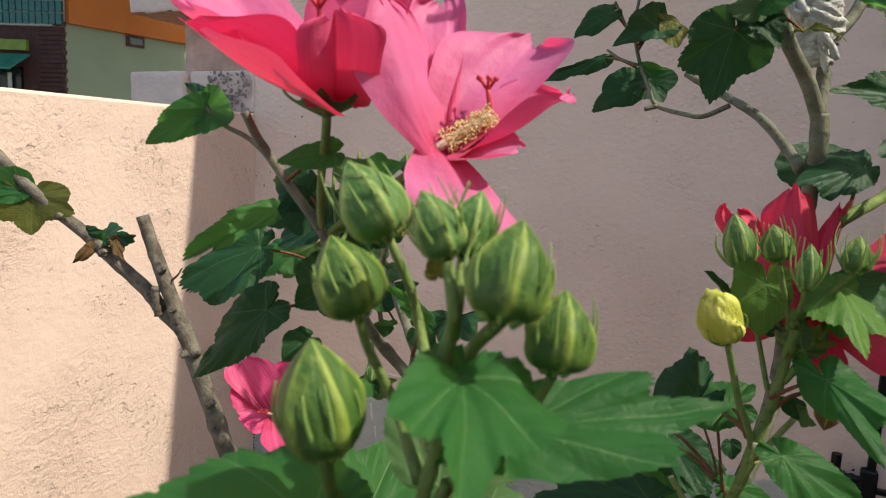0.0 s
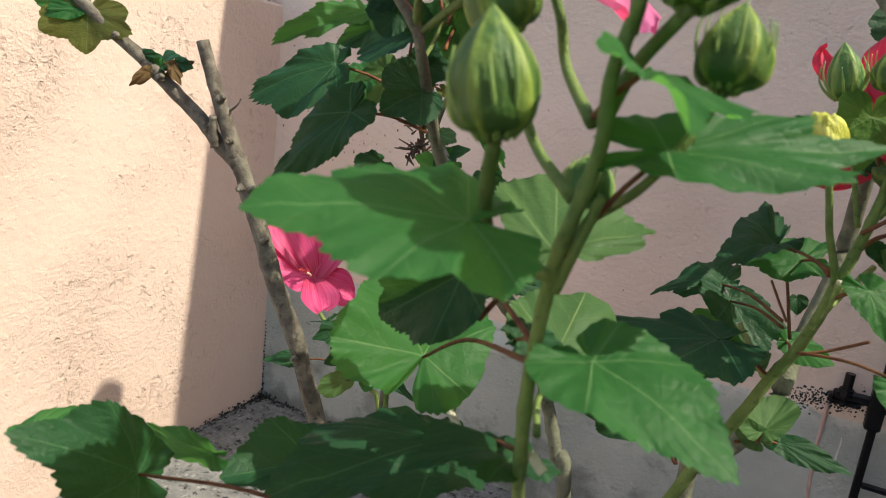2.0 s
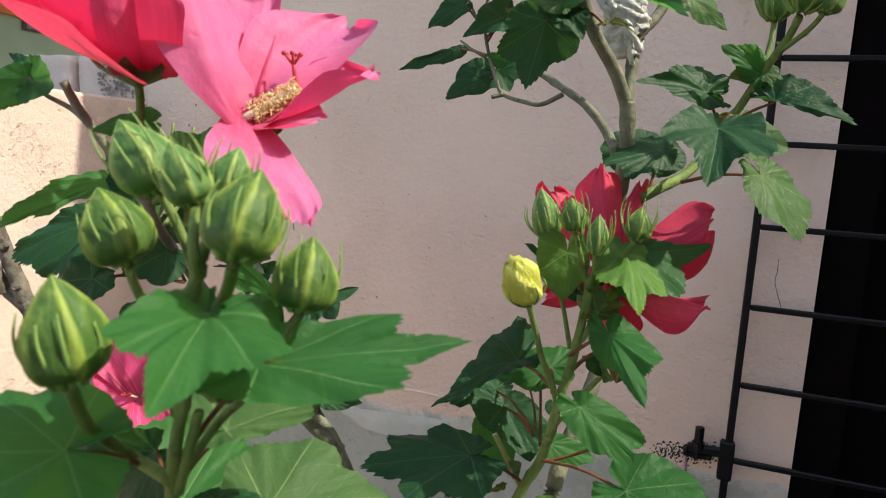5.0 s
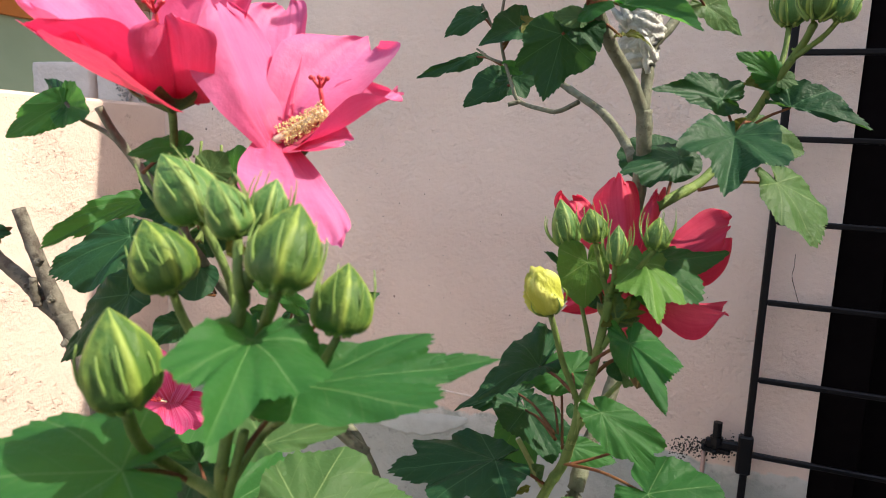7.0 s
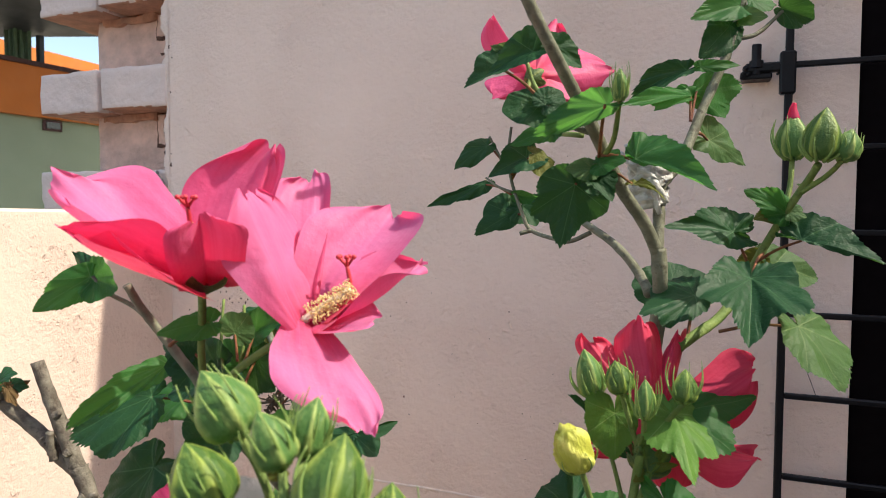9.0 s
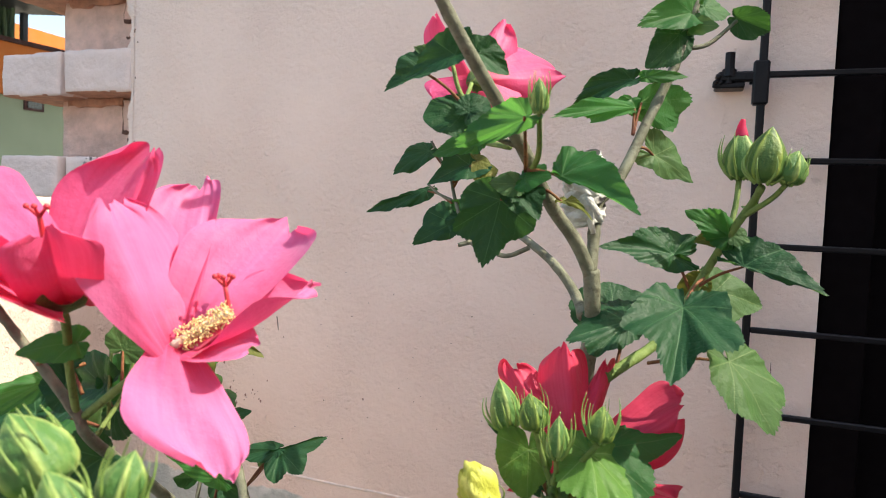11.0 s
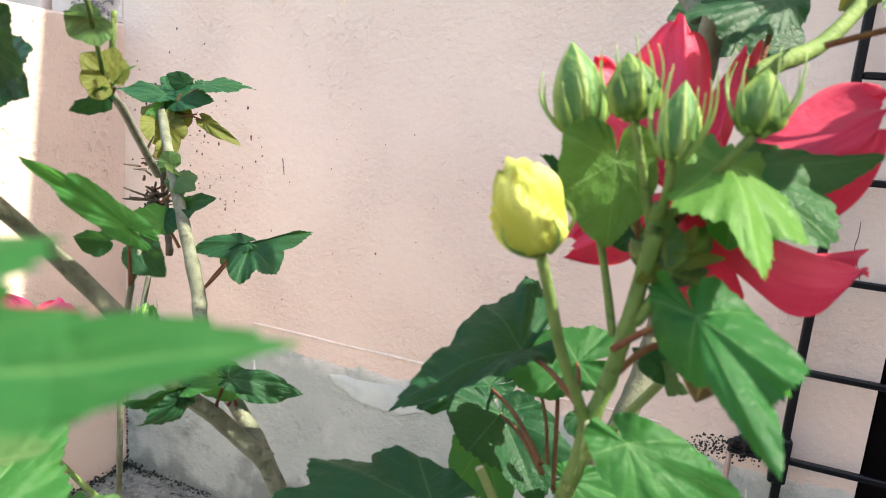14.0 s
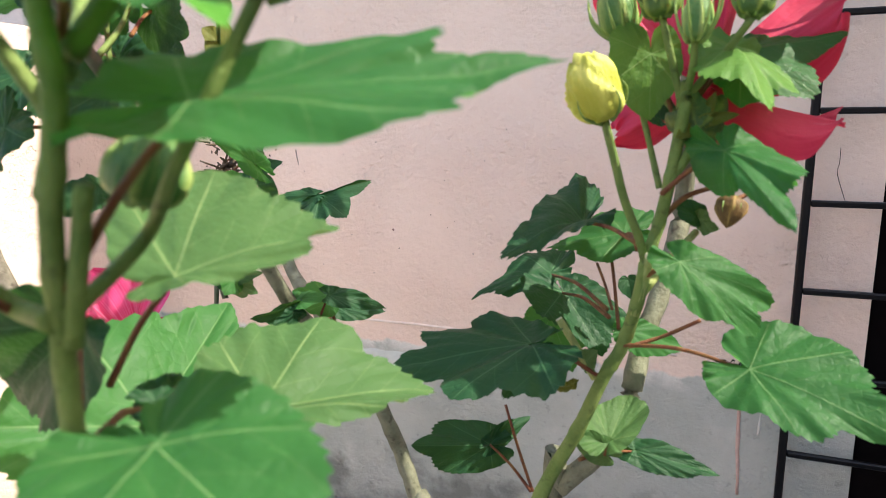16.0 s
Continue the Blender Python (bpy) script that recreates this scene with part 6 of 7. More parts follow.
leaf(tall, (0.0666, 0.5837, 1.1392), (0.0910, 0.5769, 1.1348), (-0.24, -0.25, -0.94), "lance", "flat", M_LEAF_LIGHT, 1.18)
blade(tall, (-0.0092, 0.3995, 1.0428), (-0.0606, 0.4271, 1.0293), (-0.0363, 0.4142, 1.0503), (-0.0244, 0.4090, 1.0326), "ovate", "flat", M_LEAF, stalk=(-0.0207, 0.4528, 1.0161))
leaf(tall, (0.0003, 0.4709, 0.9994), (0.0236, 0.4472, 0.9879), (-0.74, -0.54, -0.40), "lance", "droop", M_LEAF_YELLOW, 0.39, stalk=(-0.0162, 0.4628, 1.0090), stalk_r=0.0012)
blade(tall, (-0.0373, 0.4562, 0.9984), (-0.0472, 0.4557, 0.9541), (-0.0682, 0.4503, 0.9761), (-0.0150, 0.4618, 0.9779), "maple", (0.08, 0.12, -0.15, 0.05, 0.0), M_LEAF_DARK, stalk=(-0.0162, 0.4628, 1.0090))
leaf(tall, (-0.0293, 0.4597, 1.0051), (-0.0110, 0.4552, 0.9872), (-0.62, -0.62, -0.48), "heart", "fold", M_LEAF_DARK, 0.96)
leaf(tall, (-0.0198, 0.4476, 1.0118), (-0.0011, 0.4388, 1.0125), (-0.22, -0.53, -0.82), "heart", "flat", M_LEAF, 0.90, stalk=(-0.0207, 0.4528, 1.0161), stalk_r=0.0012)
leaf(tall, (-0.0241, 0.4511, 1.0084), (-0.0421, 0.4441, 1.0082), (-0.21, 0.52, 0.83), "ovate", "flat", M_LEAF_LIGHT, 1.00)
blade(tall, (-0.0840, 0.4363, 1.0773), (-0.1107, 0.4286, 1.0648), (-0.1027, 0.4383, 1.0851), (-0.0930, 0.4313, 1.0675), "heart", "fold", M_LEAF_DARK, stalk=(-0.0575, 0.4403, 1.0545))
blade(tall, (-0.0595, 0.4193, 1.0836), (-0.0914, 0.4170, 1.0689), (-0.0748, 0.4223, 1.0891), (-0.0632, 0.4155, 1.0710), "heart", "fold", M_LEAF_DARK)
leaf(tall, (-0.0486, 0.4238, 1.0861), (-0.0311, 0.4408, 1.0755), (-0.06, -0.48, -0.87), "heart", "fold", M_LEAF_DARK, 0.73)
leaf(tall, (-0.0752, 0.4457, 1.0877), (-0.0930, 0.4337, 1.0934), (0.34, -0.06, 0.94), "ovate", "flat", M_LEAF_LIGHT, 0.63)
blade(tall, (-0.0601, 0.4391, 1.0513), (-0.0840, 0.4297, 1.0476), (-0.0755, 0.4416, 1.0628), (-0.0661, 0.4276, 1.0360), "round", "flat", M_LEAF_DARK, stalk=(-0.0520, 0.4422, 1.0487))
leaf(tall, (-0.0546, 0.4359, 1.0517), (-0.0451, 0.4455, 1.0623), (0.74, 0.01, -0.67), "round", "flat", M_LEAF_DARK, 0.93)
leaf(tall, (-0.0499, 0.4423, 1.0344), (-0.0805, 0.4408, 1.0265), (-0.24, 0.53, 0.81), "lance", "flat", M_LEAF, 0.92)
tube(tall, "twig", [(-0.0341, 0.4399, 1.0361), (-0.0516, 0.4402, 1.0484), (-0.0646, 0.4445, 1.0672), (-0.0707, 0.4472, 1.0838)], 0.002, 0.0014, M_STEM, 8)
tube(tall, "twig", [(-0.0253, 0.4442, 1.0325), (-0.0382, 0.4416, 1.0377), (-0.0516, 0.4402, 1.0503)], 0.0022, 0.0018, M_WOOD, 8)
blade(tall, (-0.1511, 0.6129, 1.0454), (-0.1803, 0.5994, 1.0227), (-0.1725, 0.6102, 1.0451), (-0.1561, 0.6052, 1.0294), "ovate", "flat", M_LEAF_DARK, stalk=(-0.1394, 0.6169, 1.0337))
blade(tall, (-0.1145, 0.6213, 1.0341), (-0.1454, 0.5976, 1.0142), (-0.1363, 0.6162, 1.0381), (-0.1150, 0.6073, 1.0131), "heart", "fold", M_LEAF_DARK, stalk=(-0.1273, 0.6152, 1.0114))
blade(tall, (-0.1060, 0.6193, 1.0370), (-0.0865, 0.6212, 1.0288), (-0.0981, 0.6241, 1.0397), (-0.0922, 0.6088, 1.0141), "heart", "flat", M_LEAF_YELLOW, stalk=(-0.1275, 0.6154, 1.0169))
blade(tall, (-0.1612, 0.6342, 1.0098), (-0.2177, 0.6218, 0.9864), (-0.1925, 0.6293, 1.0010), (-0.1797, 0.6246, 0.9904), "ovate", "flat", M_LEAF_DARK, stalk=(-0.1270, 0.6147, 0.9978))
blade(tall, (-0.1283, 0.6187, 0.9789), (-0.1607, 0.6051, 0.9578), (-0.1558, 0.6197, 0.9872), (-0.1304, 0.6109, 0.9634), "heart", "flat", M_LEAF_DARK, stalk=(-0.1164, 0.6071, 0.9787))
leaf(tall, (-0.1206, 0.6118, 0.9976), (-0.0992, 0.6146, 0.9949), (-0.17, 0.40, -0.90), "heart", "fold", M_LEAF, 0.53)
leaf(tall, (-0.1166, 0.6182, 0.9869), (-0.1011, 0.6126, 0.9680), (-0.72, -0.54, -0.43), "heart", "fold", M_LEAF_DARK, 1.40)
rose_d = add("flower", None, tall, label="rose-red flower behind the leaves")
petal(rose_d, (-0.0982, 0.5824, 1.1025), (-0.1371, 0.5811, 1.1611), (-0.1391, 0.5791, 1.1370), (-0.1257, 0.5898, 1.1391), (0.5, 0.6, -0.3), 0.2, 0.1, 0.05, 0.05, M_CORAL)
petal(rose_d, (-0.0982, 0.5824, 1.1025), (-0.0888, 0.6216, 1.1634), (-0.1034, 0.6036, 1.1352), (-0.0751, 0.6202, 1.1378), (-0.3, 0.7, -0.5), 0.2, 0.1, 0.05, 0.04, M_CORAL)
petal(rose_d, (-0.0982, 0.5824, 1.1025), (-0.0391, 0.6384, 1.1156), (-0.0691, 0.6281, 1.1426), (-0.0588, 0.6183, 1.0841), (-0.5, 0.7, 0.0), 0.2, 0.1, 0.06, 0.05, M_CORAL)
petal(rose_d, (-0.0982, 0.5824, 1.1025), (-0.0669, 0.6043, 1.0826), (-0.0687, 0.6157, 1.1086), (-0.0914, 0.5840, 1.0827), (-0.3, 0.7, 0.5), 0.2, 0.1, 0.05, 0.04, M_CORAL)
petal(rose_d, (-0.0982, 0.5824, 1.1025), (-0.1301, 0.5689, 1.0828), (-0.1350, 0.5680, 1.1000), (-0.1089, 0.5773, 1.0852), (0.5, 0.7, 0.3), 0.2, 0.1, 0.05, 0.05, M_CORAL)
calyx(rose_d, (-0.0999, 0.5741, 1.0989), (0.1, 0.95, 0.2), 0.016, 0.55)
tube(tall, "flower_stalk", [(-0.0998, 0.5741, 1.0979), (-0.0960, 0.5441, 1.0690), (-0.0731, 0.5089, 1.0446), (-0.0335, 0.4593, 1.0327)], 0.0018, 0.002, M_STEM, 8)
tube(tall, "stem", [(-0.0674, 0.4365, 0.5693), (-0.0502, 0.4357, 0.6165), (-0.0339, 0.4356, 0.6510), (-0.0206, 0.4363, 0.6845), (-0.0122, 0.4363, 0.7016), (-0.0046, 0.4256, 0.7296), (-0.0001, 0.4173, 0.7544), (0.0044, 0.4181, 0.7720), (0.0079, 0.4155, 0.7904), (0.0108, 0.4139, 0.8099), (0.0134, 0.4123, 0.8295), (0.0109, 0.4266, 0.8258), (0.0130, 0.4218, 0.8366)], 0.0045, 0.0024, M_STEM, 10, swell=0.16, every=0.022)
bud(tall, (-0.0179, 0.4272, 0.8583), (-0.0247, 0.4264, 0.8892), 0.28, M_BUD_PALE, seed=15, reach=0.62, flare=0.3)
bud(tall, (0.0013, 0.4155, 0.8642), (-0.0034, 0.4157, 0.8852), 0.39, M_BUD, seed=16, reach=1.05, flare=0.36)
bud(tall, (0.0157, 0.4065, 0.8529), (0.0161, 0.4080, 0.8769), 0.25, M_BUD_PALE, seed=17, reach=1.0, flare=0.28)
bud(tall, (0.0379, 0.4137, 0.8624), (0.0388, 0.4200, 0.8826), 0.35, M_BUD, seed=18, reach=1.12, flare=0.40)
bud(tall, (-0.0192, 0.3944, 0.8203), (-0.0280, 0.3860, 0.8461), 0.385, M_BUD_YELLOW, seed=19, reach=0.5, flare=0.34, bracts=5)
tube(tall, "bud_stalk", [(-0.0179, 0.4272, 0.8583), (-0.0135, 0.4292, 0.8496), (0.0009, 0.4308, 0.8323), (0.0113, 0.4299, 0.8201)], 0.0018, 0.0018, M_STEM, 8)
tube(tall, "bud_stalk", [(0.0013, 0.4155, 0.8642), (0.0052, 0.4184, 0.8498), (0.0113, 0.4267, 0.8258)], 0.0016, 0.0018, M_STEM, 8)
tube(tall, "bud_stalk", [(0.0157, 0.4065, 0.8529), (0.0152, 0.4128, 0.8417), (0.0118, 0.4269, 0.8258)], 0.0016, 0.0018, M_STEM, 8)
tube(tall, "bud_stalk", [(0.0379, 0.4137, 0.8624), (0.0280, 0.4184, 0.8483), (0.0153, 0.4228, 0.8322)], 0.0016, 0.0018, M_STEM, 8)
tube(tall, "bud_stalk", [(-0.0191, 0.3926, 0.8199), (-0.0149, 0.3985, 0.8022), (-0.0106, 0.4043, 0.7841), (-0.0038, 0.4119, 0.7648), (-0.0010, 0.4184, 0.7515)], 0.0019, 0.0021, M_STEM, 8)
tube(tall, "leaf_stalk", [(-0.0070, 0.4223, 0.8265), (-0.0022, 0.4250, 0.8084), (0.0035, 0.4219, 0.7880)], 0.0014, 0.0016, M_STEM, 8)
blade(tall, (-0.0034, 0.4219, 0.8497), (-0.0026, 0.4206, 0.8188), (-0.0198, 0.4163, 0.8394), (0.0087, 0.4250, 0.8369), "round", (0.05, 0.1, 0.1, 0.04, 0.0), M_LEAF_YOUNG, stalk=(0.0085, 0.4309, 0.8193))
blade(tall, (0.0318, 0.4258, 0.8523), (0.0452, 0.3840, 0.8228), (0.0185, 0.4026, 0.8384), (0.0583, 0.4174, 0.8284), "maple", (0.1, 0.16, -0.2, 0.05, 0.0), M_LEAF_YOUNG, stalk=(0.0132, 0.4270, 0.8237))
blade(tall, (0.0348, 0.4392, 0.8495), (0.0817, 0.4651, 0.8567), (0.0613, 0.4752, 0.8617), (0.0676, 0.4340, 0.8314), "maple", (0.05, 0.1, -0.1, 0.05, 0.0), M_LEAF, stalk=(0.0151, 0.4280, 0.8260))
leaf(tall, (-0.0261, 0.4764, 0.8266), (-0.0409, 0.4646, 0.8479), (-0.05, 0.89, 0.45), "ovate", "fold", M_LEAF_DARK, 0.38)
blade(tall, (0.0300, 0.3933, 0.8078), (0.0554, 0.3572, 0.7796), (0.0211, 0.3976, 0.7952), (0.0611, 0.3871, 0.8006), "wide", (0.12, 0.2, -0.25, 0.06, 0.0), M_LEAF, stalk=(0.0051, 0.4121, 0.7865))
blade(tall, (0.0148, 0.4070, 0.7562), (0.0481, 0.4031, 0.7248), (0.0254, 0.3962, 0.7325), (0.0544, 0.4156, 0.7378), "heart", (0.1, 0.16, -0.1, 0.045, 0.0), M_LEAF, stalk=(0.0002, 0.4175, 0.7462))
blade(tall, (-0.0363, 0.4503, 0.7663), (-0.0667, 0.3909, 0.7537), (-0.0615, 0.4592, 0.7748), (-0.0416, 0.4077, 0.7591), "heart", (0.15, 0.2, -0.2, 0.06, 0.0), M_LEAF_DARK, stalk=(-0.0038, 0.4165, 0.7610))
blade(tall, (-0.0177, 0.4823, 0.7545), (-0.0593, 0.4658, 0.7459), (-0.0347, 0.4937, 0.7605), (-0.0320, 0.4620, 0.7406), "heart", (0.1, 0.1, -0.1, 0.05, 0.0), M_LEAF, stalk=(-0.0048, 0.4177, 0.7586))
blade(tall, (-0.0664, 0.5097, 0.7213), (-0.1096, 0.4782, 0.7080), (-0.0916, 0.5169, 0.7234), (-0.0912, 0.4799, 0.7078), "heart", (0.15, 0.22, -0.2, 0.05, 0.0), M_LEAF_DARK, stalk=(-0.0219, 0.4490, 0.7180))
# Dark green here paints the shade on the leaf's turned-away side.
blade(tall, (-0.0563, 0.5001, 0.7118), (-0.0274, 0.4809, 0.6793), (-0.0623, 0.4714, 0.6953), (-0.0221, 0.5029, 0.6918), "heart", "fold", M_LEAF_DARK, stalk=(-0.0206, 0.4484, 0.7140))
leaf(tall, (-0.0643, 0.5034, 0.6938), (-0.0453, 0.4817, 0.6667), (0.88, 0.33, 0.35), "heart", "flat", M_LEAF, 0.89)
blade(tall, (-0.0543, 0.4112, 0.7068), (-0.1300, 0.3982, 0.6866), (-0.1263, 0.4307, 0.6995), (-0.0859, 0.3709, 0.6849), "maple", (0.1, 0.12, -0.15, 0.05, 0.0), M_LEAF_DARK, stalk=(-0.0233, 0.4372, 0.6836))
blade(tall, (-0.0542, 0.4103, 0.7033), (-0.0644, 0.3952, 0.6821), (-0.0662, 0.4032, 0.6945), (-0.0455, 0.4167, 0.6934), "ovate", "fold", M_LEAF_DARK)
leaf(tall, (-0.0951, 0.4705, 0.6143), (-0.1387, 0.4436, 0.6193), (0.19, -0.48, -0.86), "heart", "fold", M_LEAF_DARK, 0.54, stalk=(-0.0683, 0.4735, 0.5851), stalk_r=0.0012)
leaf(tall, (-0.0951, 0.4705, 0.6143), (-0.0770, 0.5020, 0.6230), (-0.46, 0.02, 0.89), "ovate", "flat", M_LEAF_DARK, 0.38)
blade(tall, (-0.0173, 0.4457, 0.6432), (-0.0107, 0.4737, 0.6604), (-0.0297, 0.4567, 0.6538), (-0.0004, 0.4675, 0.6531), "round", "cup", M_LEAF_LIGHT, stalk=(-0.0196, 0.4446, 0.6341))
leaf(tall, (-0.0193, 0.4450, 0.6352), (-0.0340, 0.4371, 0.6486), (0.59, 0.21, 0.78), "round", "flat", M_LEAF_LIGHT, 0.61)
blade(tall, (0.0476, 0.4074, 0.7082), (0.1044, 0.3871, 0.6928), (0.0931, 0.4207, 0.7114), (0.0697, 0.3831, 0.6876), "heart", (0.15, 0.16, -0.1, 0.05, 0.0), M_LEAF, stalk=(-0.0131, 0.4342, 0.7039))
leaf(tall, (-0.0053, 0.4655, 0.6290), (0.0423, 0.4707, 0.6196), (-0.05, -0.75, -0.66), "ovate", "flat", M_LEAF_DARK, 0.38, stalk=(-0.0329, 0.4388, 0.6320), stalk_r=0.0012)
blade(tall, (-0.0146, 0.4796, 0.6971), (0.0190, 0.5003, 0.6832), (-0.0039, 0.4930, 0.6995), (-0.0006, 0.4793, 0.6823), "ovate", "flat", M_LEAF, stalk=(-0.0128, 0.4366, 0.6993))
leaf(tall, (-0.0153, 0.4870, 0.7267), (-0.0123, 0.4852, 0.7150), (-0.90, -0.40, -0.17), "ovate", "fold", M_LEAF_DARK, 1.11)
leaf(tall, (0.0213, 0.4468, 0.7716), (0.0087, 0.4436, 0.7784), (0.36, 0.37, 0.86), "heart", "fold", M_LEAF_DARK, 0.69)
leaf(tall, (0.0215, 0.4466, 0.7704), (0.0312, 0.4384, 0.7668), (-0.03, 0.38, -0.92), "ovate", "curl", M_LEAF_LIGHT, 0.93)
leaf(tall, (-0.0368, 0.4380, 0.6771), (-0.0461, 0.4289, 0.6775), (0.25, -0.23, 0.94), "ovate", "curl", M_LEAF_YELLOW, 0.74)
leaf(tall, (-0.0322, 0.4374, 0.6890), (-0.0241, 0.4323, 0.7000), (0.75, -0.20, -0.64), "ovate", "curl", M_LEAF_LIGHT, 0.94)
leaf(tall, (0.0012, 0.4404, 0.8200), (-0.0123, 0.4485, 0.8290), (0.67, 0.56, 0.50), "heart", "fold", M_LEAF_DARK, 0.68)
tube(tall, "leaf_stalk", [(-0.0116, 0.4364, 0.7011), (0.0077, 0.4415, 0.7083), (0.0255, 0.4352, 0.7208)], 0.0012, 0.001, M_PETIOLE, 6)
tube(tall, "leaf_stalk", [(-0.0673, 0.4738, 0.5852), (-0.0790, 0.4787, 0.6131), (-0.0886, 0.4845, 0.6370)], 0.0011, 0.0009, M_PETIOLE, 6)
tube(tall, "leaf_stalk", [(-0.0153, 0.4488, 0.7075), (-0.0212, 0.4691, 0.7303), (-0.0255, 0.4822, 0.7450)], 0.0012, 0.001, M_PETIOLE, 6)
tube(tall, "leaf_stalk", [(-0.0194, 0.4500, 0.7182), (-0.0262, 0.4714, 0.7259), (-0.0329, 0.4825, 0.7361)], 0.001, 0.0008, M_PETIOLE, 6)
tube(tall, "leaf_stalk", [(0.0039, 0.4179, 0.7719), (0.0154, 0.4309, 0.7833), (0.0325, 0.4391, 0.7889), (0.0427, 0.4412, 0.7940), (0.0465, 0.4396, 0.7907), (0.0425, 0.4344, 0.7853), (0.0378, 0.4308, 0.7829)], 0.0014, 0.0011, M_PETIOLE, 6)
bud(tall, (0.0361, 0.4304, 0.7837), (0.0342, 0.4227, 0.7701), 0.43, M_POD, seed=20, reach=0.55, flare=0.3)
tube(tall, "cut_stub", [(-0.0058, 0.4269, 0.7236), (-0.0018, 0.4208, 0.7406), (0.0014, 0.4140, 0.7564)], 0.0026, 0.0024, M_STUB, 8)
tube(tall, "stub_face", [(0.0013, 0.4139, 0.7561), (0.0014, 0.4132, 0.7575)], 0.0025, 0.0022, M_PALE, 8)
tube(tall, "cut_stub", [(-0.0027, 0.4253, 0.7340), (0.0078, 0.4428, 0.7470), (0.0209, 0.4616, 0.7613)], 0.0021, 0.0019, M_STUB, 8)
tube(tall, "stub_face", [(0.0207, 0.4615, 0.7610), (0.0213, 0.4619, 0.7618)], 0.0019, 0.0017, M_PALE, 8)
tube(tall, "cut_stub", [(-0.0252, 0.4362, 0.6824), (-0.0360, 0.4383, 0.6983), (-0.0464, 0.4411, 0.7122)], 0.0022, 0.002, M_STUB, 8)
tube(tall, "stub_face", [(-0.0461, 0.4411, 0.7117), (-0.0467, 0.4411, 0.7128)], 0.002, 0.0018, M_PALE, 8)
tube(tall, "cut_stub", [(-0.0122, 0.4363, 0.7016), (-0.0097, 0.4366, 0.7071), (-0.0072, 0.4368, 0.7127)], 0.0018, 0.0016, M_PETIOLE, 8)
rose_e = add("flower", None, tall, label="deep red open flower behind its buds")
petal(rose_e, (0.0232, 0.4433, 0.8354), (0.0074, 0.4720, 0.9023), (-0.0052, 0.4645, 0.8851), (0.0217, 0.4775, 0.8942), (0.1, 0.9, -0.4), 0.2, 0.08, 0.06, 0.06, M_RED)
petal(rose_e, (0.0232, 0.4433, 0.8354), (0.0318, 0.4790, 0.8952), (0.0241, 0.4707, 0.8767), (0.0377, 0.4818, 0.8882), (-0.2, 0.9, -0.4), 0.2, 0.1, 0.06, 0.05, M_RED)
petal(rose_e, (0.0232, 0.4433, 0.8354), (-0.0295, 0.4728, 0.8877), (-0.0298, 0.4655, 0.8782), (-0.0064, 0.4742, 0.8816), (0.3, 0.9, -0.3), 0.2, 0.12, 0.05, 0.06, M_RED)
petal(rose_e, (0.0232, 0.4433, 0.8354), (0.0802, 0.4701, 0.8747), (0.0627, 0.4766, 0.8838), (0.0744, 0.4623, 0.8438), (-0.4, 0.85, -0.1), 0.2, 0.15, 0.08, 0.05, M_RED)
petal(rose_e, (0.0232, 0.4433, 0.8354), (0.0833, 0.4660, 0.8190), (0.0692, 0.4784, 0.8249), (0.0652, 0.4473, 0.8096), (-0.4, 0.7, 0.5), 0.2, 0.12, 0.08, 0.05, M_RED)
petal(rose_e, (0.0232, 0.4433, 0.8354), (0.0276, 0.4478, 0.7946), (0.0135, 0.4505, 0.8058), (0.0428, 0.4490, 0.8018), (0.0, 0.8, 0.6), 0.2, 0.12, 0.07, 0.06, M_RED)
petal(rose_e, (0.0232, 0.4433, 0.8354), (-0.0238, 0.4600, 0.8097), (-0.0148, 0.4614, 0.8292), (-0.0055, 0.4603, 0.8070), (0.5, 0.8, 0.3), 0.2, 0.12, 0.05, 0.05, M_RED)
calyx(rose_e, (0.0187, 0.4153, 0.8158), (-0.02, 0.9, 0.3), 0.020, 0.6)
tube(tall, "flower_stalk", [(0.0187, 0.4153, 0.8158), (0.0159, 0.4138, 0.8059), (0.0108, 0.4159, 0.7963)], 0.0022, 0.0024, M_STEM, 8)
leaf(tall, (0.0213, 0.4172, 0.8192), (0.0360, 0.4193, 0.8222), (0.21, -0.08, -0.98), "lance", "cup", M_LEAF_YELLOW, 0.64)
leaf(tall, (0.0228, 0.4189, 0.8236), (0.0255, 0.4178, 0.8322), (0.94, -0.15, -0.32), "lance", "cup", M_LEAF_YELLOW, 0.82)
leaf(tall, (0.0156, 0.4140, 0.8157), (0.0101, 0.4065, 0.8123), (-0.51, -0.00, 0.86), "lance", "cup", M_LEAF_YELLOW, 1.02)


# ---- wall marks that need tubes ----
def mark(name, pts, r0, r1, material, label):
    v, f = tube_data(pts, r0, r1, 6, 5, 0.25)
    return add(name, smooth_mesh(name, v, f, material), back, label=label)


rng = random.Random(3)
mark("plaster_ridge", [(-0.80 + 0.10 * i, WY + 0.0006, 0.416 - 0.0006 * i + rng.uniform(-0.002, 0.002)) for i in range(9)], 0.0030, 0.0022, M_RIDGE, "pale raised plaster line")
mark("crack", [(0.214, WY + 0.0003, 0.766), (0.2145, WY, 0.745), (0.213, WY, 0.728), (0.220, WY, 0.705), (0.228, WY, 0.683)], 0.0006, 0.0005, M_CRACK, "hairline crack")
mark("paint_drip", [(-0.796, WY + 0.001, 0.338), (-0.794, WY + 0.001, 0.322), (-0.790, WY + 0.001, 0.298)], 0.0030, 0.0042, M_DRIP, "white paint drip")
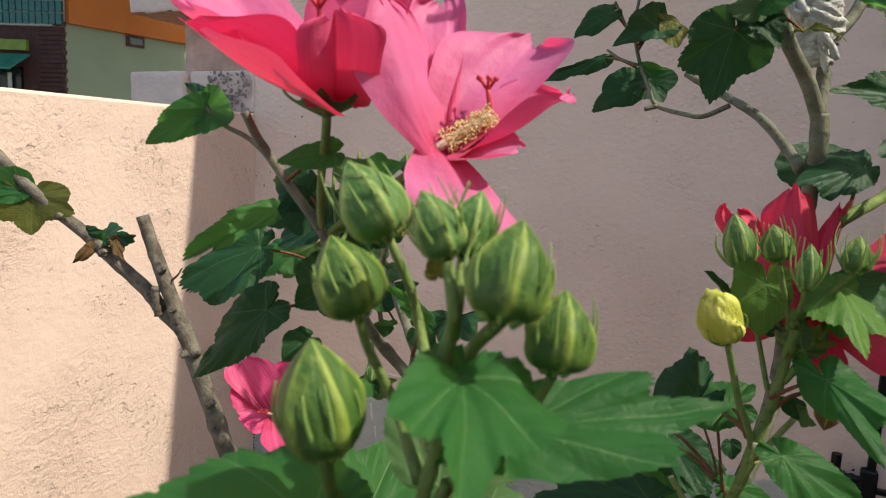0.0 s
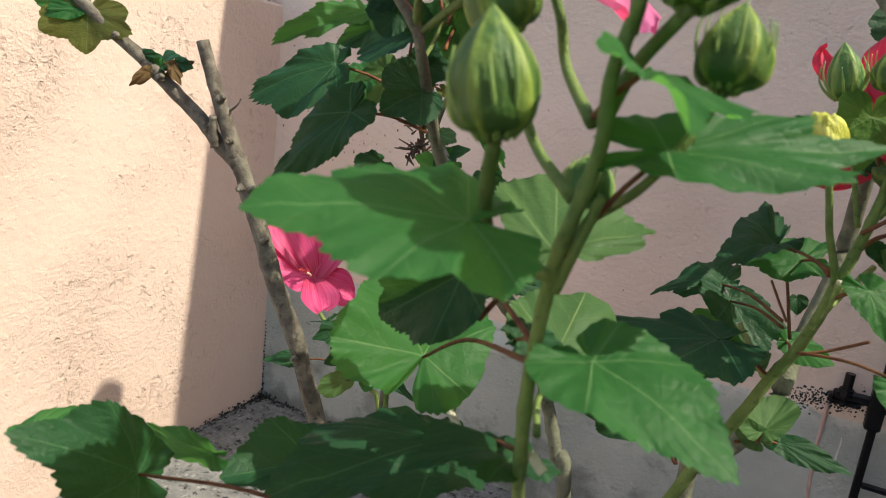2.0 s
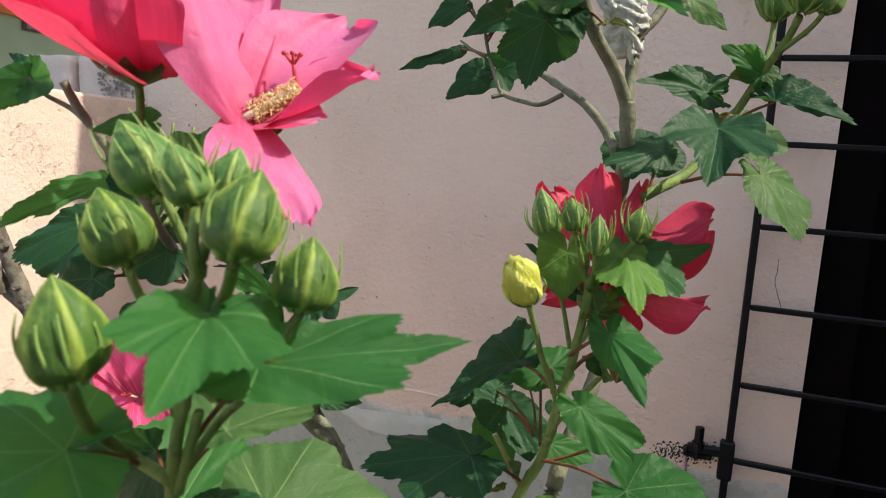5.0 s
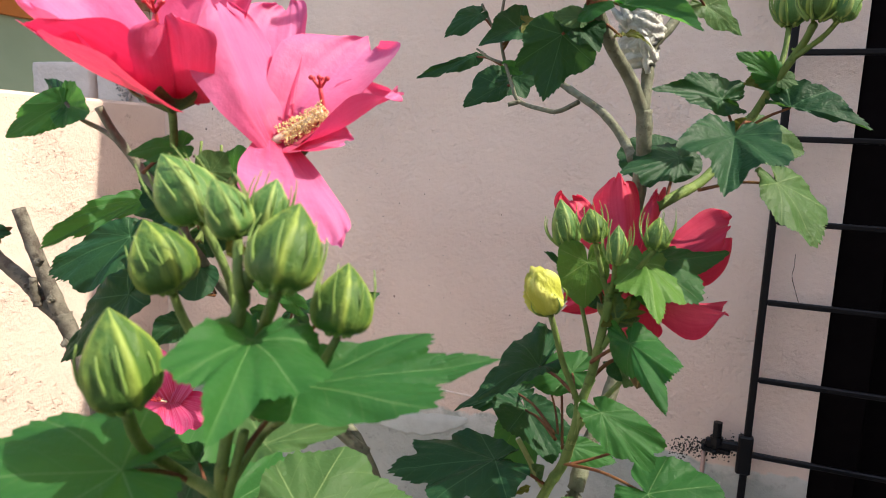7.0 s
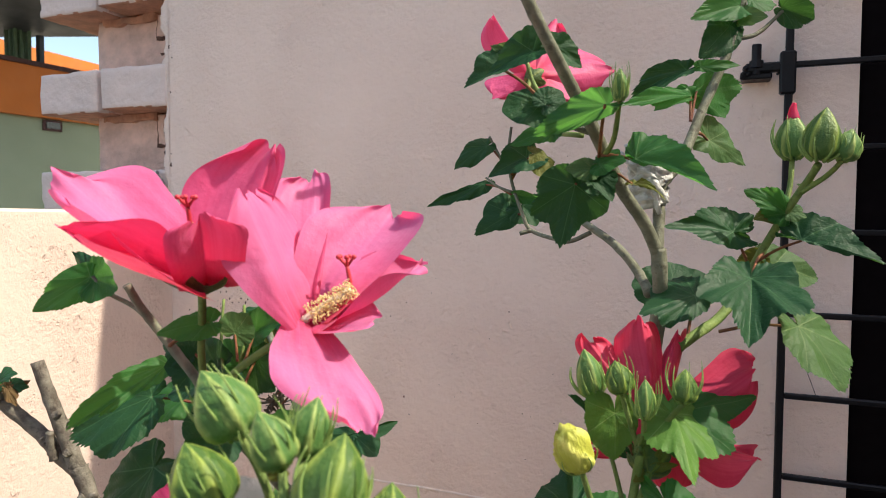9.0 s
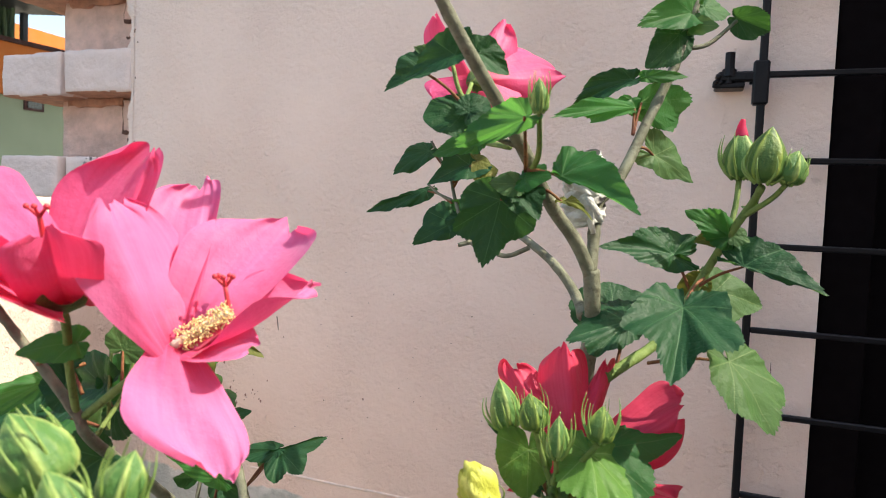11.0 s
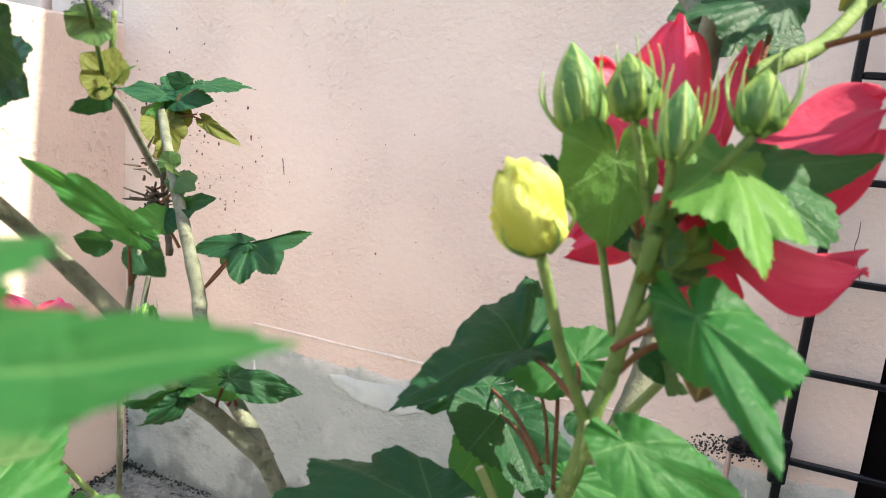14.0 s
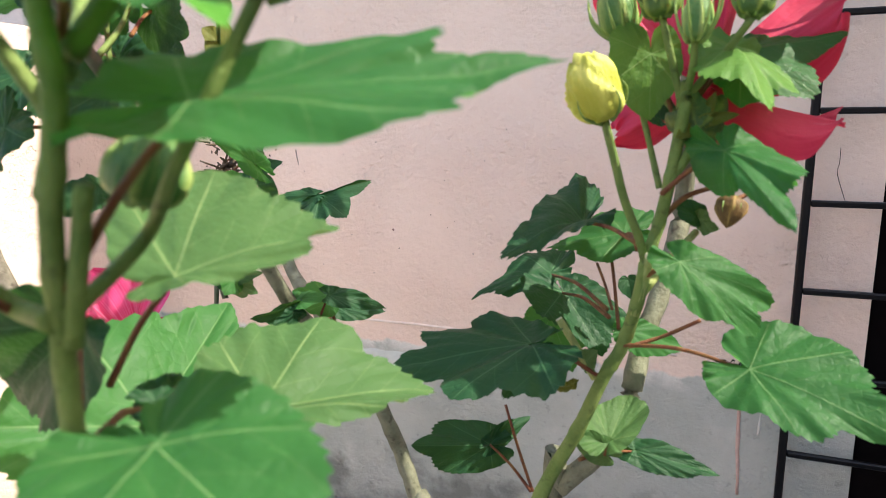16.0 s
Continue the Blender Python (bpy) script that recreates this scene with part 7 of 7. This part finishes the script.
mark("paint_drip", [(-0.784, WY + 0.001, 0.286), (-0.782, WY + 0.001, 0.274), (-0.779, WY + 0.001, 0.260)], 0.0024, 0.0016, M_DRIP, "white paint drip")
mark("crack", [(-0.744, WY + 0.0003, 0.754), (-0.742, WY, 0.741), (-0.739, WY, 0.724)], 0.0013, 0.0008, M_CRACK, "short dark scratch")
# a skim of pale filler under the edge of the paint
skim = bmesh.new()
rows = []
for i in range(61):
    u = i / 60
    x = -0.615 + 0.262 * u
    top = 0.350 + 0.014 * u + 0.006 * noise.noise(Vector((x * 30, 0, 2)))
    deep = 0.052 * math.sin(math.pi * u) ** 0.6 + 0.004 * noise.noise(Vector((x * 60, 3, 0)))
    rows.append([skim.verts.new((x, WY - h, top - deep * v)) for v, h in ((-0.02, -0.001), (0.04, 0.0012), (0.5, 0.0016), (0.93, 0.0026), (1.0, 0.0022), (1.03, -0.001))])
for a, b in zip(rows, rows[1:]):
    for j in range(5):
        skim.faces.new((a[j], a[j + 1], b[j + 1], b[j]))
part("filler_patch", skim, M_FILLER, back, "pale grey-blue filler patch", True)
# flaked paint chips in loose groups
chips = bmesh.new()
for cx, cz, n, spread in ((-1.128, 0.90, 2, 0.02), (-1.06, 0.876, 2, 0.012), (-1.0, 0.868, 3, 0.016), (-0.95, 0.88, 2, 0.02), (-0.88, 0.858, 3, 0.014), (-0.814, 0.785, 5, 0.010), (-0.92, 0.707, 6, 0.014),
                          (-0.877, 0.641, 6, 0.010), (-0.83, 0.577, 12, 0.016), (-0.89, 0.566, 14, 0.026), (-0.80, 0.578, 5, 0.012), (-0.84, 0.70, 8, 0.06), (-0.93, 0.80, 9, 0.08), (-0.63, 0.62, 4, 0.09)):
    for k in range(n):
        s = rng.uniform(0.0007, 0.0021) * (1.7 if k == 0 else 1)
        bmesh.ops.create_icosphere(chips, subdivisions=2, radius=s, matrix=Matrix.Translation((rng.gauss(cx, spread), WY, rng.gauss(cz, spread * 0.7))) @ Matrix.Diagonal((rng.uniform(0.7, 1.3), 0.3, rng.uniform(0.7, 1.9), 1)))
for v in chips.verts:
    v.co += Vector(noise.noise_vector(v.co * 320)) * 0.0012
tagged(part("paint_chip", chips, M_CHIP, back, "small dark flakes in the paint"), kind="stuff")
mark("paint_drip", [(0.137, WY + 0.001, 0.336), (0.137, WY + 0.001, 0.31), (0.136, WY + 0.001, 0.285)], 0.0016, 0.0022, M_DRIP, "white paint drip")
mark("paint_drip", [(0.104, WY + 0.001, 0.39), (0.105, WY + 0.001, 0.30), (0.112, WY + 0.001, 0.17)], 0.0045, 0.0030, M_PINKDRIP, "pink paint drip")
specks = bmesh.new()
for k in range(110):
    u = rng.random()
    bmesh.ops.create_icosphere(specks, subdivisions=1, radius=rng.uniform(0.0006, 0.0024) * (1 if rng.random() < 0.8 else 1.5),
                               matrix=Matrix.Translation((rng.gauss(-0.986, 0.065), WY, rng.gauss(0.777, 0.085))) @ Matrix.Diagonal((1, 0.2, rng.uniform(0.7, 1.6), 1)))
for k in range(60):
    bmesh.ops.create_icosphere(specks, subdivisions=1, radius=rng.uniform(0.0005, 0.0014),
                               matrix=Matrix.Translation((rng.uniform(-1.1, 0.1), WY, rng.uniform(0.45, 1.1))) @ Matrix.Diagonal((1, 0.2, 1, 1)))
tagged(part("speck", specks, M_CRACK, back, "dark specks on the plaster"), kind="stuff")
moss = bmesh.new()
for k in range(480):
    a = rng.random()
    bmesh.ops.create_icosphere(moss, subdivisions=1, radius=rng.uniform(0.0006, 0.0022),
                               matrix=Matrix.Translation((0.05 + 0.115 * a + rng.gauss(0, 0.008), WY, 0.384 + 0.024 * a + rng.gauss(0, 0.010))) @ Matrix.Diagonal((1, 0.25, 1, 1)))
part("moss", moss, M_MOSS, back, "black moss by the hinge")
corner = bmesh.new()
for k in range(700):
    a = rng.random() ** 1.6
    side = rng.random() < 0.6
    x, y = (PX + 0.020 * rng.random() ** 2, WY - 0.42 * a) if side else (PX + 0.25 * a, WY - 0.020 * rng.random() ** 2)
    bmesh.ops.create_icosphere(corner, subdivisions=1, radius=rng.uniform(0.0008, 0.0030), matrix=Matrix.Translation((x, y, 0.018 * rng.random() ** 3 * (1 - a))))
tagged(part("moss", corner, M_MOSS), "dark moss and grit along the foot of the walls", "moss", kind="stuff")
gap = bmesh.new()
for k in range(26):
    zz = 0.02 + 0.20 * (k / 26) ** 1.3
    bmesh.ops.create_icosphere(gap, subdivisions=1, radius=rng.uniform(0.0015, 0.004), matrix=Matrix.Translation((PX + rng.uniform(0, 0.004), WY - 0.001, zz)))
tagged(part("moss", gap, M_MOSS), "dark moss in the joint between two walls", "moss", kind="stuff")
grit = bmesh.new()
for k in range(500):
    x, y = rng.uniform(PX + 0.02, 0.3), rng.uniform(0.6, WY - 0.01)
    bmesh.ops.create_icosphere(grit, subdivisions=1, radius=rng.uniform(0.002, 0.007), matrix=Matrix.Translation((x, y, 0.0)) @ Matrix.Diagonal((1, 1, 0.5, 1)))
tagged(part("grit", grit, M_FLOOR), "loose dark grit on the terrace floor", "grit", kind="stuff")

# the strip of cloth tied round the fork of the tall shrub
rag = tagged(new("cloth_strip"), "grey-white cloth strip tied round a shrub's forked stem", "cloth")
RC = Vector((0.0075, 0.5185, 1.0085))
for k, (lift, lean, turn, wide) in enumerate(((-0.016, 18, 10, 0.012), (-0.007, -24, 60, 0.0135), (0.002, 14, 140, 0.0145), (0.010, -12, 220, 0.013), (0.017, 26, 300, 0.011), (0.004, 48, 30, 0.0145))):
    band = bmesh.new()
    rows = []
    for i in range(49):
        a = 2 * math.pi * i / 48
        ring = []
        for j in range(11):
            u = j / 10 * 2 - 1
            r = wide * (1 + 0.10 * math.sin(3 * a + k) + 0.14 * noise.noise(Vector((3 * math.cos(a), 3 * math.sin(a), 4 * u + 7 * k)))) + 0.0022 * (1 - u * u) + 0.0011 * math.sin(7 * u + 3 * math.sin(2 * a + k))
            ring.append(band.verts.new((r * math.cos(a), 0.92 * r * math.sin(a), 0.0075 * u * (1 + 0.25 * math.sin(2 * a + k)))))
        rows.append(ring)
    for r0, r1 in zip(rows, rows[1:]):
        for j in range(10):
            band.faces.new((r0[j], r1[j], r1[j + 1], r0[j + 1]))
    bmesh.ops.transform(band, matrix=Matrix.Translation(RC + Vector((0, 0, lift))) @ pose(0, 0, 0, lean, 0.6 * lean, turn), verts=band.verts)
    part("wrap", band, M_RAG, rag, smooth=True)
for k, (dx, dz) in enumerate(((0.014, -0.022), (0.009, -0.03), (-0.02, 0.016), (-0.016, 0.022))):
    v, f = tube_data([RC + Vector((0.2 * dx, -0.011, 0.2 * dz)), RC + Vector((0.6 * dx, -0.014, 0.5 * dz)), RC + Vector((dx, -0.012, dz))], 0.0042, 0.0016, 7, 4, 0.4, seed=k + 20)
    add("loose_end", smooth_mesh("loose_end", v, f, M_RAG), rag)

# ---- the house across the way ----
M_GREENWALL = simple_material("pale_green_wall", (0.24, 0.28, 0.185), 0.85, 0.15, 1.5, 0.3, 0.004)
M_ORANGE = simple_material("orange_wall", (0.50, 0.14, 0.02), 0.8, 0.2, 2.0, 0.3, 0.004)
M_MAROON = simple_material("maroon_stone", (0.075, 0.028, 0.026), 0.8, 0.5, 12, 0.8, 0.01)
M_TEAL = simple_material("teal_tile", (0.012, 0.13, 0.13), 0.25, 0.4, 6, 0.1)
M_GROUT = simple_material("pale_grout", (0.55, 0.62, 0.60), 0.8, 0.2, 10)
M_AWNING = simple_material("green_awning", (0.03, 0.24, 0.18), 0.6, 0.3, 5)
M_GLASSY = simple_material("dark_window", (0.015, 0.02, 0.02), 0.2, 0.3, 4)
M_SHEET = simple_material("dark_roof_sheet", (0.03, 0.035, 0.04), 0.6, 0.4, 3)
M_CACTUS = simple_material("cactus_green", (0.10, 0.16, 0.085), 0.7, 0.3, 14)
M_CREAM = simple_material("cream_wall", (0.62, 0.56, 0.45), 0.85, 0.15, 2)


def slab(name, p, q, z0, z1, thick, material, parent, label=""):
    """An upright slab between two places of the plan, its thickness away from the terrace."""
    p, q = Vector((*p, 0)), Vector((*q, 0))
    d = (q - p).normalized()
    n = Vector((-d.y, d.x, 0))
    if n.dot(p) < 0:
        n = -n
    bm = bmesh.new()
    lo = [p, q, q + n * thick, p + n * thick]
    a = [bm.verts.new(v + Vector((0, 0, z0))) for v in lo]
    b = [bm.verts.new(v + Vector((0, 0, z1))) for v in lo]
    bm.faces.new(a[::-1]), bm.faces.new(b)
    for i in range(4):
        bm.faces.new((a[i], a[(i + 1) % 4], b[(i + 1) % 4], b[i]))
    bmesh.ops.recalc_face_normals(bm, faces=bm.faces)
    return part(name, bm, material, parent, label)


house = tagged(new("house"), "green and orange house with teal tiles across the lane", "house")
HA, HC, HB = Vector((-5.85, 3.985)), Vector((-7.6, 3.30)), Vector((-5.50, 6.4))
along, deep = (HC - HA).normalized(), (HB - HA).normalized()
slab("wall", HA, HB, -3.0, 1.90, 0.2, M_GREENWALL, house, "pale green side wall")
slab("parapet", HA + Vector((0.06, 0.0)), HB + Vector((0.06, 0)), 1.90, 2.36, 0.15, M_ORANGE, house, "orange parapet band")
slab("parapet_cap", HA + Vector((0.09, 0.0)), HB + Vector((0.09, 0)), 2.36, 2.40, 0.2, M_MAROON, house)
slab("wall", HA + along * 0.25, HC, -3.0, 1.86, 0.2, M_MAROON, house, "dark front wall")
for i in range(26):
    z0 = 0.86 + 0.0405 * i
    slab("stone_course", HA + Vector((0.012 * (i % 2), -0.03)), HA + along * (0.26 + 0.008 * (i % 3)), z0, z0 + 0.036, 0.15, M_MAROON, house)
panel = slab("tile_panel", HA + Vector((0, -0.02)), HC + Vector((0, -0.02)), 1.87, 2.6, 0.1, M_GROUT, house)
for r in range(7):
    for c in range(28):
        p0 = HA + along * (0.012 + 0.062 * c) + Vector((0.02, -0.035))
        slab("tile", p0, p0 + along * 0.052, 1.885 + 0.105 * r, 1.98 + 0.105 * r, 0.03, M_TEAL, panel)
slab("awning_board", HA + along * 0.34 + Vector((0.02, -0.05)), HC + Vector((0.02, -0.05)), 1.65, 1.74, 0.04, simple_material("lime_board", (0.22, 0.33, 0.05), 0.6, 0.3, 20), house)
aw = bmesh.new()
o = HA + along * 0.30
for i in range(12):
    p0, p1 = o + along * (0.11 * i), o + along * (0.11 * i + 0.107)
    q = [Vector((p0.x, p0.y - 0.04, 1.62)), Vector((p1.x, p1.y - 0.04, 1.62)), Vector((p1.x + 0.12, p1.y - 0.30, 1.47)), Vector((p0.x + 0.12, p0.y - 0.30, 1.47))]
    t = [aw.verts.new(v) for v in q] + [aw.verts.new(v - Vector((0, 0, 0.015))) for v in q]
    for f4 in ((0, 1, 2, 3), (7, 6, 5, 4), (0, 4, 5, 1), (1, 5, 6, 2), (2, 6, 7, 3), (3, 7, 4, 0)):
        aw.faces.new([t[k] for k in f4])
part("awning", aw, M_AWNING, house, "green ribbed awning")
win = slab("window", HA + along * 0.42 + Vector((0.02, -0.03)), HC + Vector((0.02, -0.03)), 0.7, 1.5, 0.05, M_GLASSY, house)
for i in range(4):
    p0 = HA + along * (0.48 + 0.16 * i) + Vector((0.02, -0.07))
    slab("window_bar", p0, p0 + along * 0.025, 0.7, 1.45, 0.02, M_GROUT, win)
vent = slab("vent", HA + deep * 0.56 + Vector((0.02, 0)), HA + deep * 0.74 + Vector((0.02, 0)), 1.79, 1.89, 0.1, M_MAROON, house)
slab("grille", HA + deep * 0.585 + Vector((0.03, 0)), HA + deep * 0.715 + Vector((0.03, 0)), 1.81, 1.87, 0.02, M_GLASSY, vent)
slab("wall", HA + deep * 0.2 + Vector((-1.6, 0.2)), HB + Vector((-1.6, 0)), -3.0, 1.9, 0.2, M_CREAM, house)

canopy = tagged(new("roof_canopy"), "dark sheet metal canopy on thin posts on the house roof", "canopy")
cb = bmesh.new()
# The sheet is stretched out of view on one side to shade the green wall.
lower = [cb.verts.new(c) for c in ((-3.1, 5.96, 2.78), (-9.4, 3.55, 2.72), (-8.6, 1.6, 2.98), (-2.7, 3.85, 3.02))]
upper = [cb.verts.new(v.co + Vector((0, 0, 0.04))) for v in lower]
cb.faces.new(lower[::-1]), cb.faces.new(upper)
for i in range(4):
    cb.faces.new((lower[i], lower[(i + 1) % 4], upper[(i + 1) % 4], upper[i]))
bmesh.ops.recalc_face_normals(cb, faces=cb.faces)
part("sheet", cb, M_SHEET, canopy)
for x, y in ((-6.06, 4.72), (-7.4, 4.25), (-8.6, 3.75)):
    box_part("post", (x, y, 2.0), (x + 0.05, y + 0.05, 2.74), M_SHEET, canopy)
box_part("roof_deck", (-8.9, 4.3, 1.7), (-5.9, 6.4, 1.88), M_CREAM, house)

cactus = tagged(new("cactus"), "tall columnar cactus in a pot on the house roof", "plant")
for k in range(9):
    x, y = -6.27 + 0.045 * (k % 3) + 0.01 * k, 4.57 + 0.05 * (k // 3)
    h = 2.90 + 0.14 * ((k * 7) % 5) / 5
    bmv, bmf = tube_data([(x, y, 1.9), (x + 0.01, y, 2.4), (x + 0.02 * math.sin(k), y, h)], 0.024, 0.017, 8, 4, 0.05, 0.1, 0.06, k)
    add("column", smooth_mesh("column", bmv, bmf, M_CACTUS), cactus)

far = tagged(new("house"), "orange and cream house far behind", "house")
box_part("wall", (-16.5, 9.0, -3.0), (-12.6, 14.0, 4.05), M_CREAM, far)
box_part("parapet", (-16.6, 8.9, 4.05), (-12.5, 14.1, 4.35), M_ORANGE, far)
for i in range(5):
    box_part("window", (-12.62, 9.4 + 0.9 * i, 3.45), (-12.57, 9.9 + 0.9 * i, 3.95), M_GLASSY, far)
ground = bmesh.new()
box(ground, (-400, -400, -3.4), (400, 400, -3.0))
structure(part("ground", ground, simple_material("dusty_ground", (0.22, 0.19, 0.15), 0.95, 0.3, 0.5, 0.5, 0.02)), "dusty ground of the lane below the terrace", "ground")
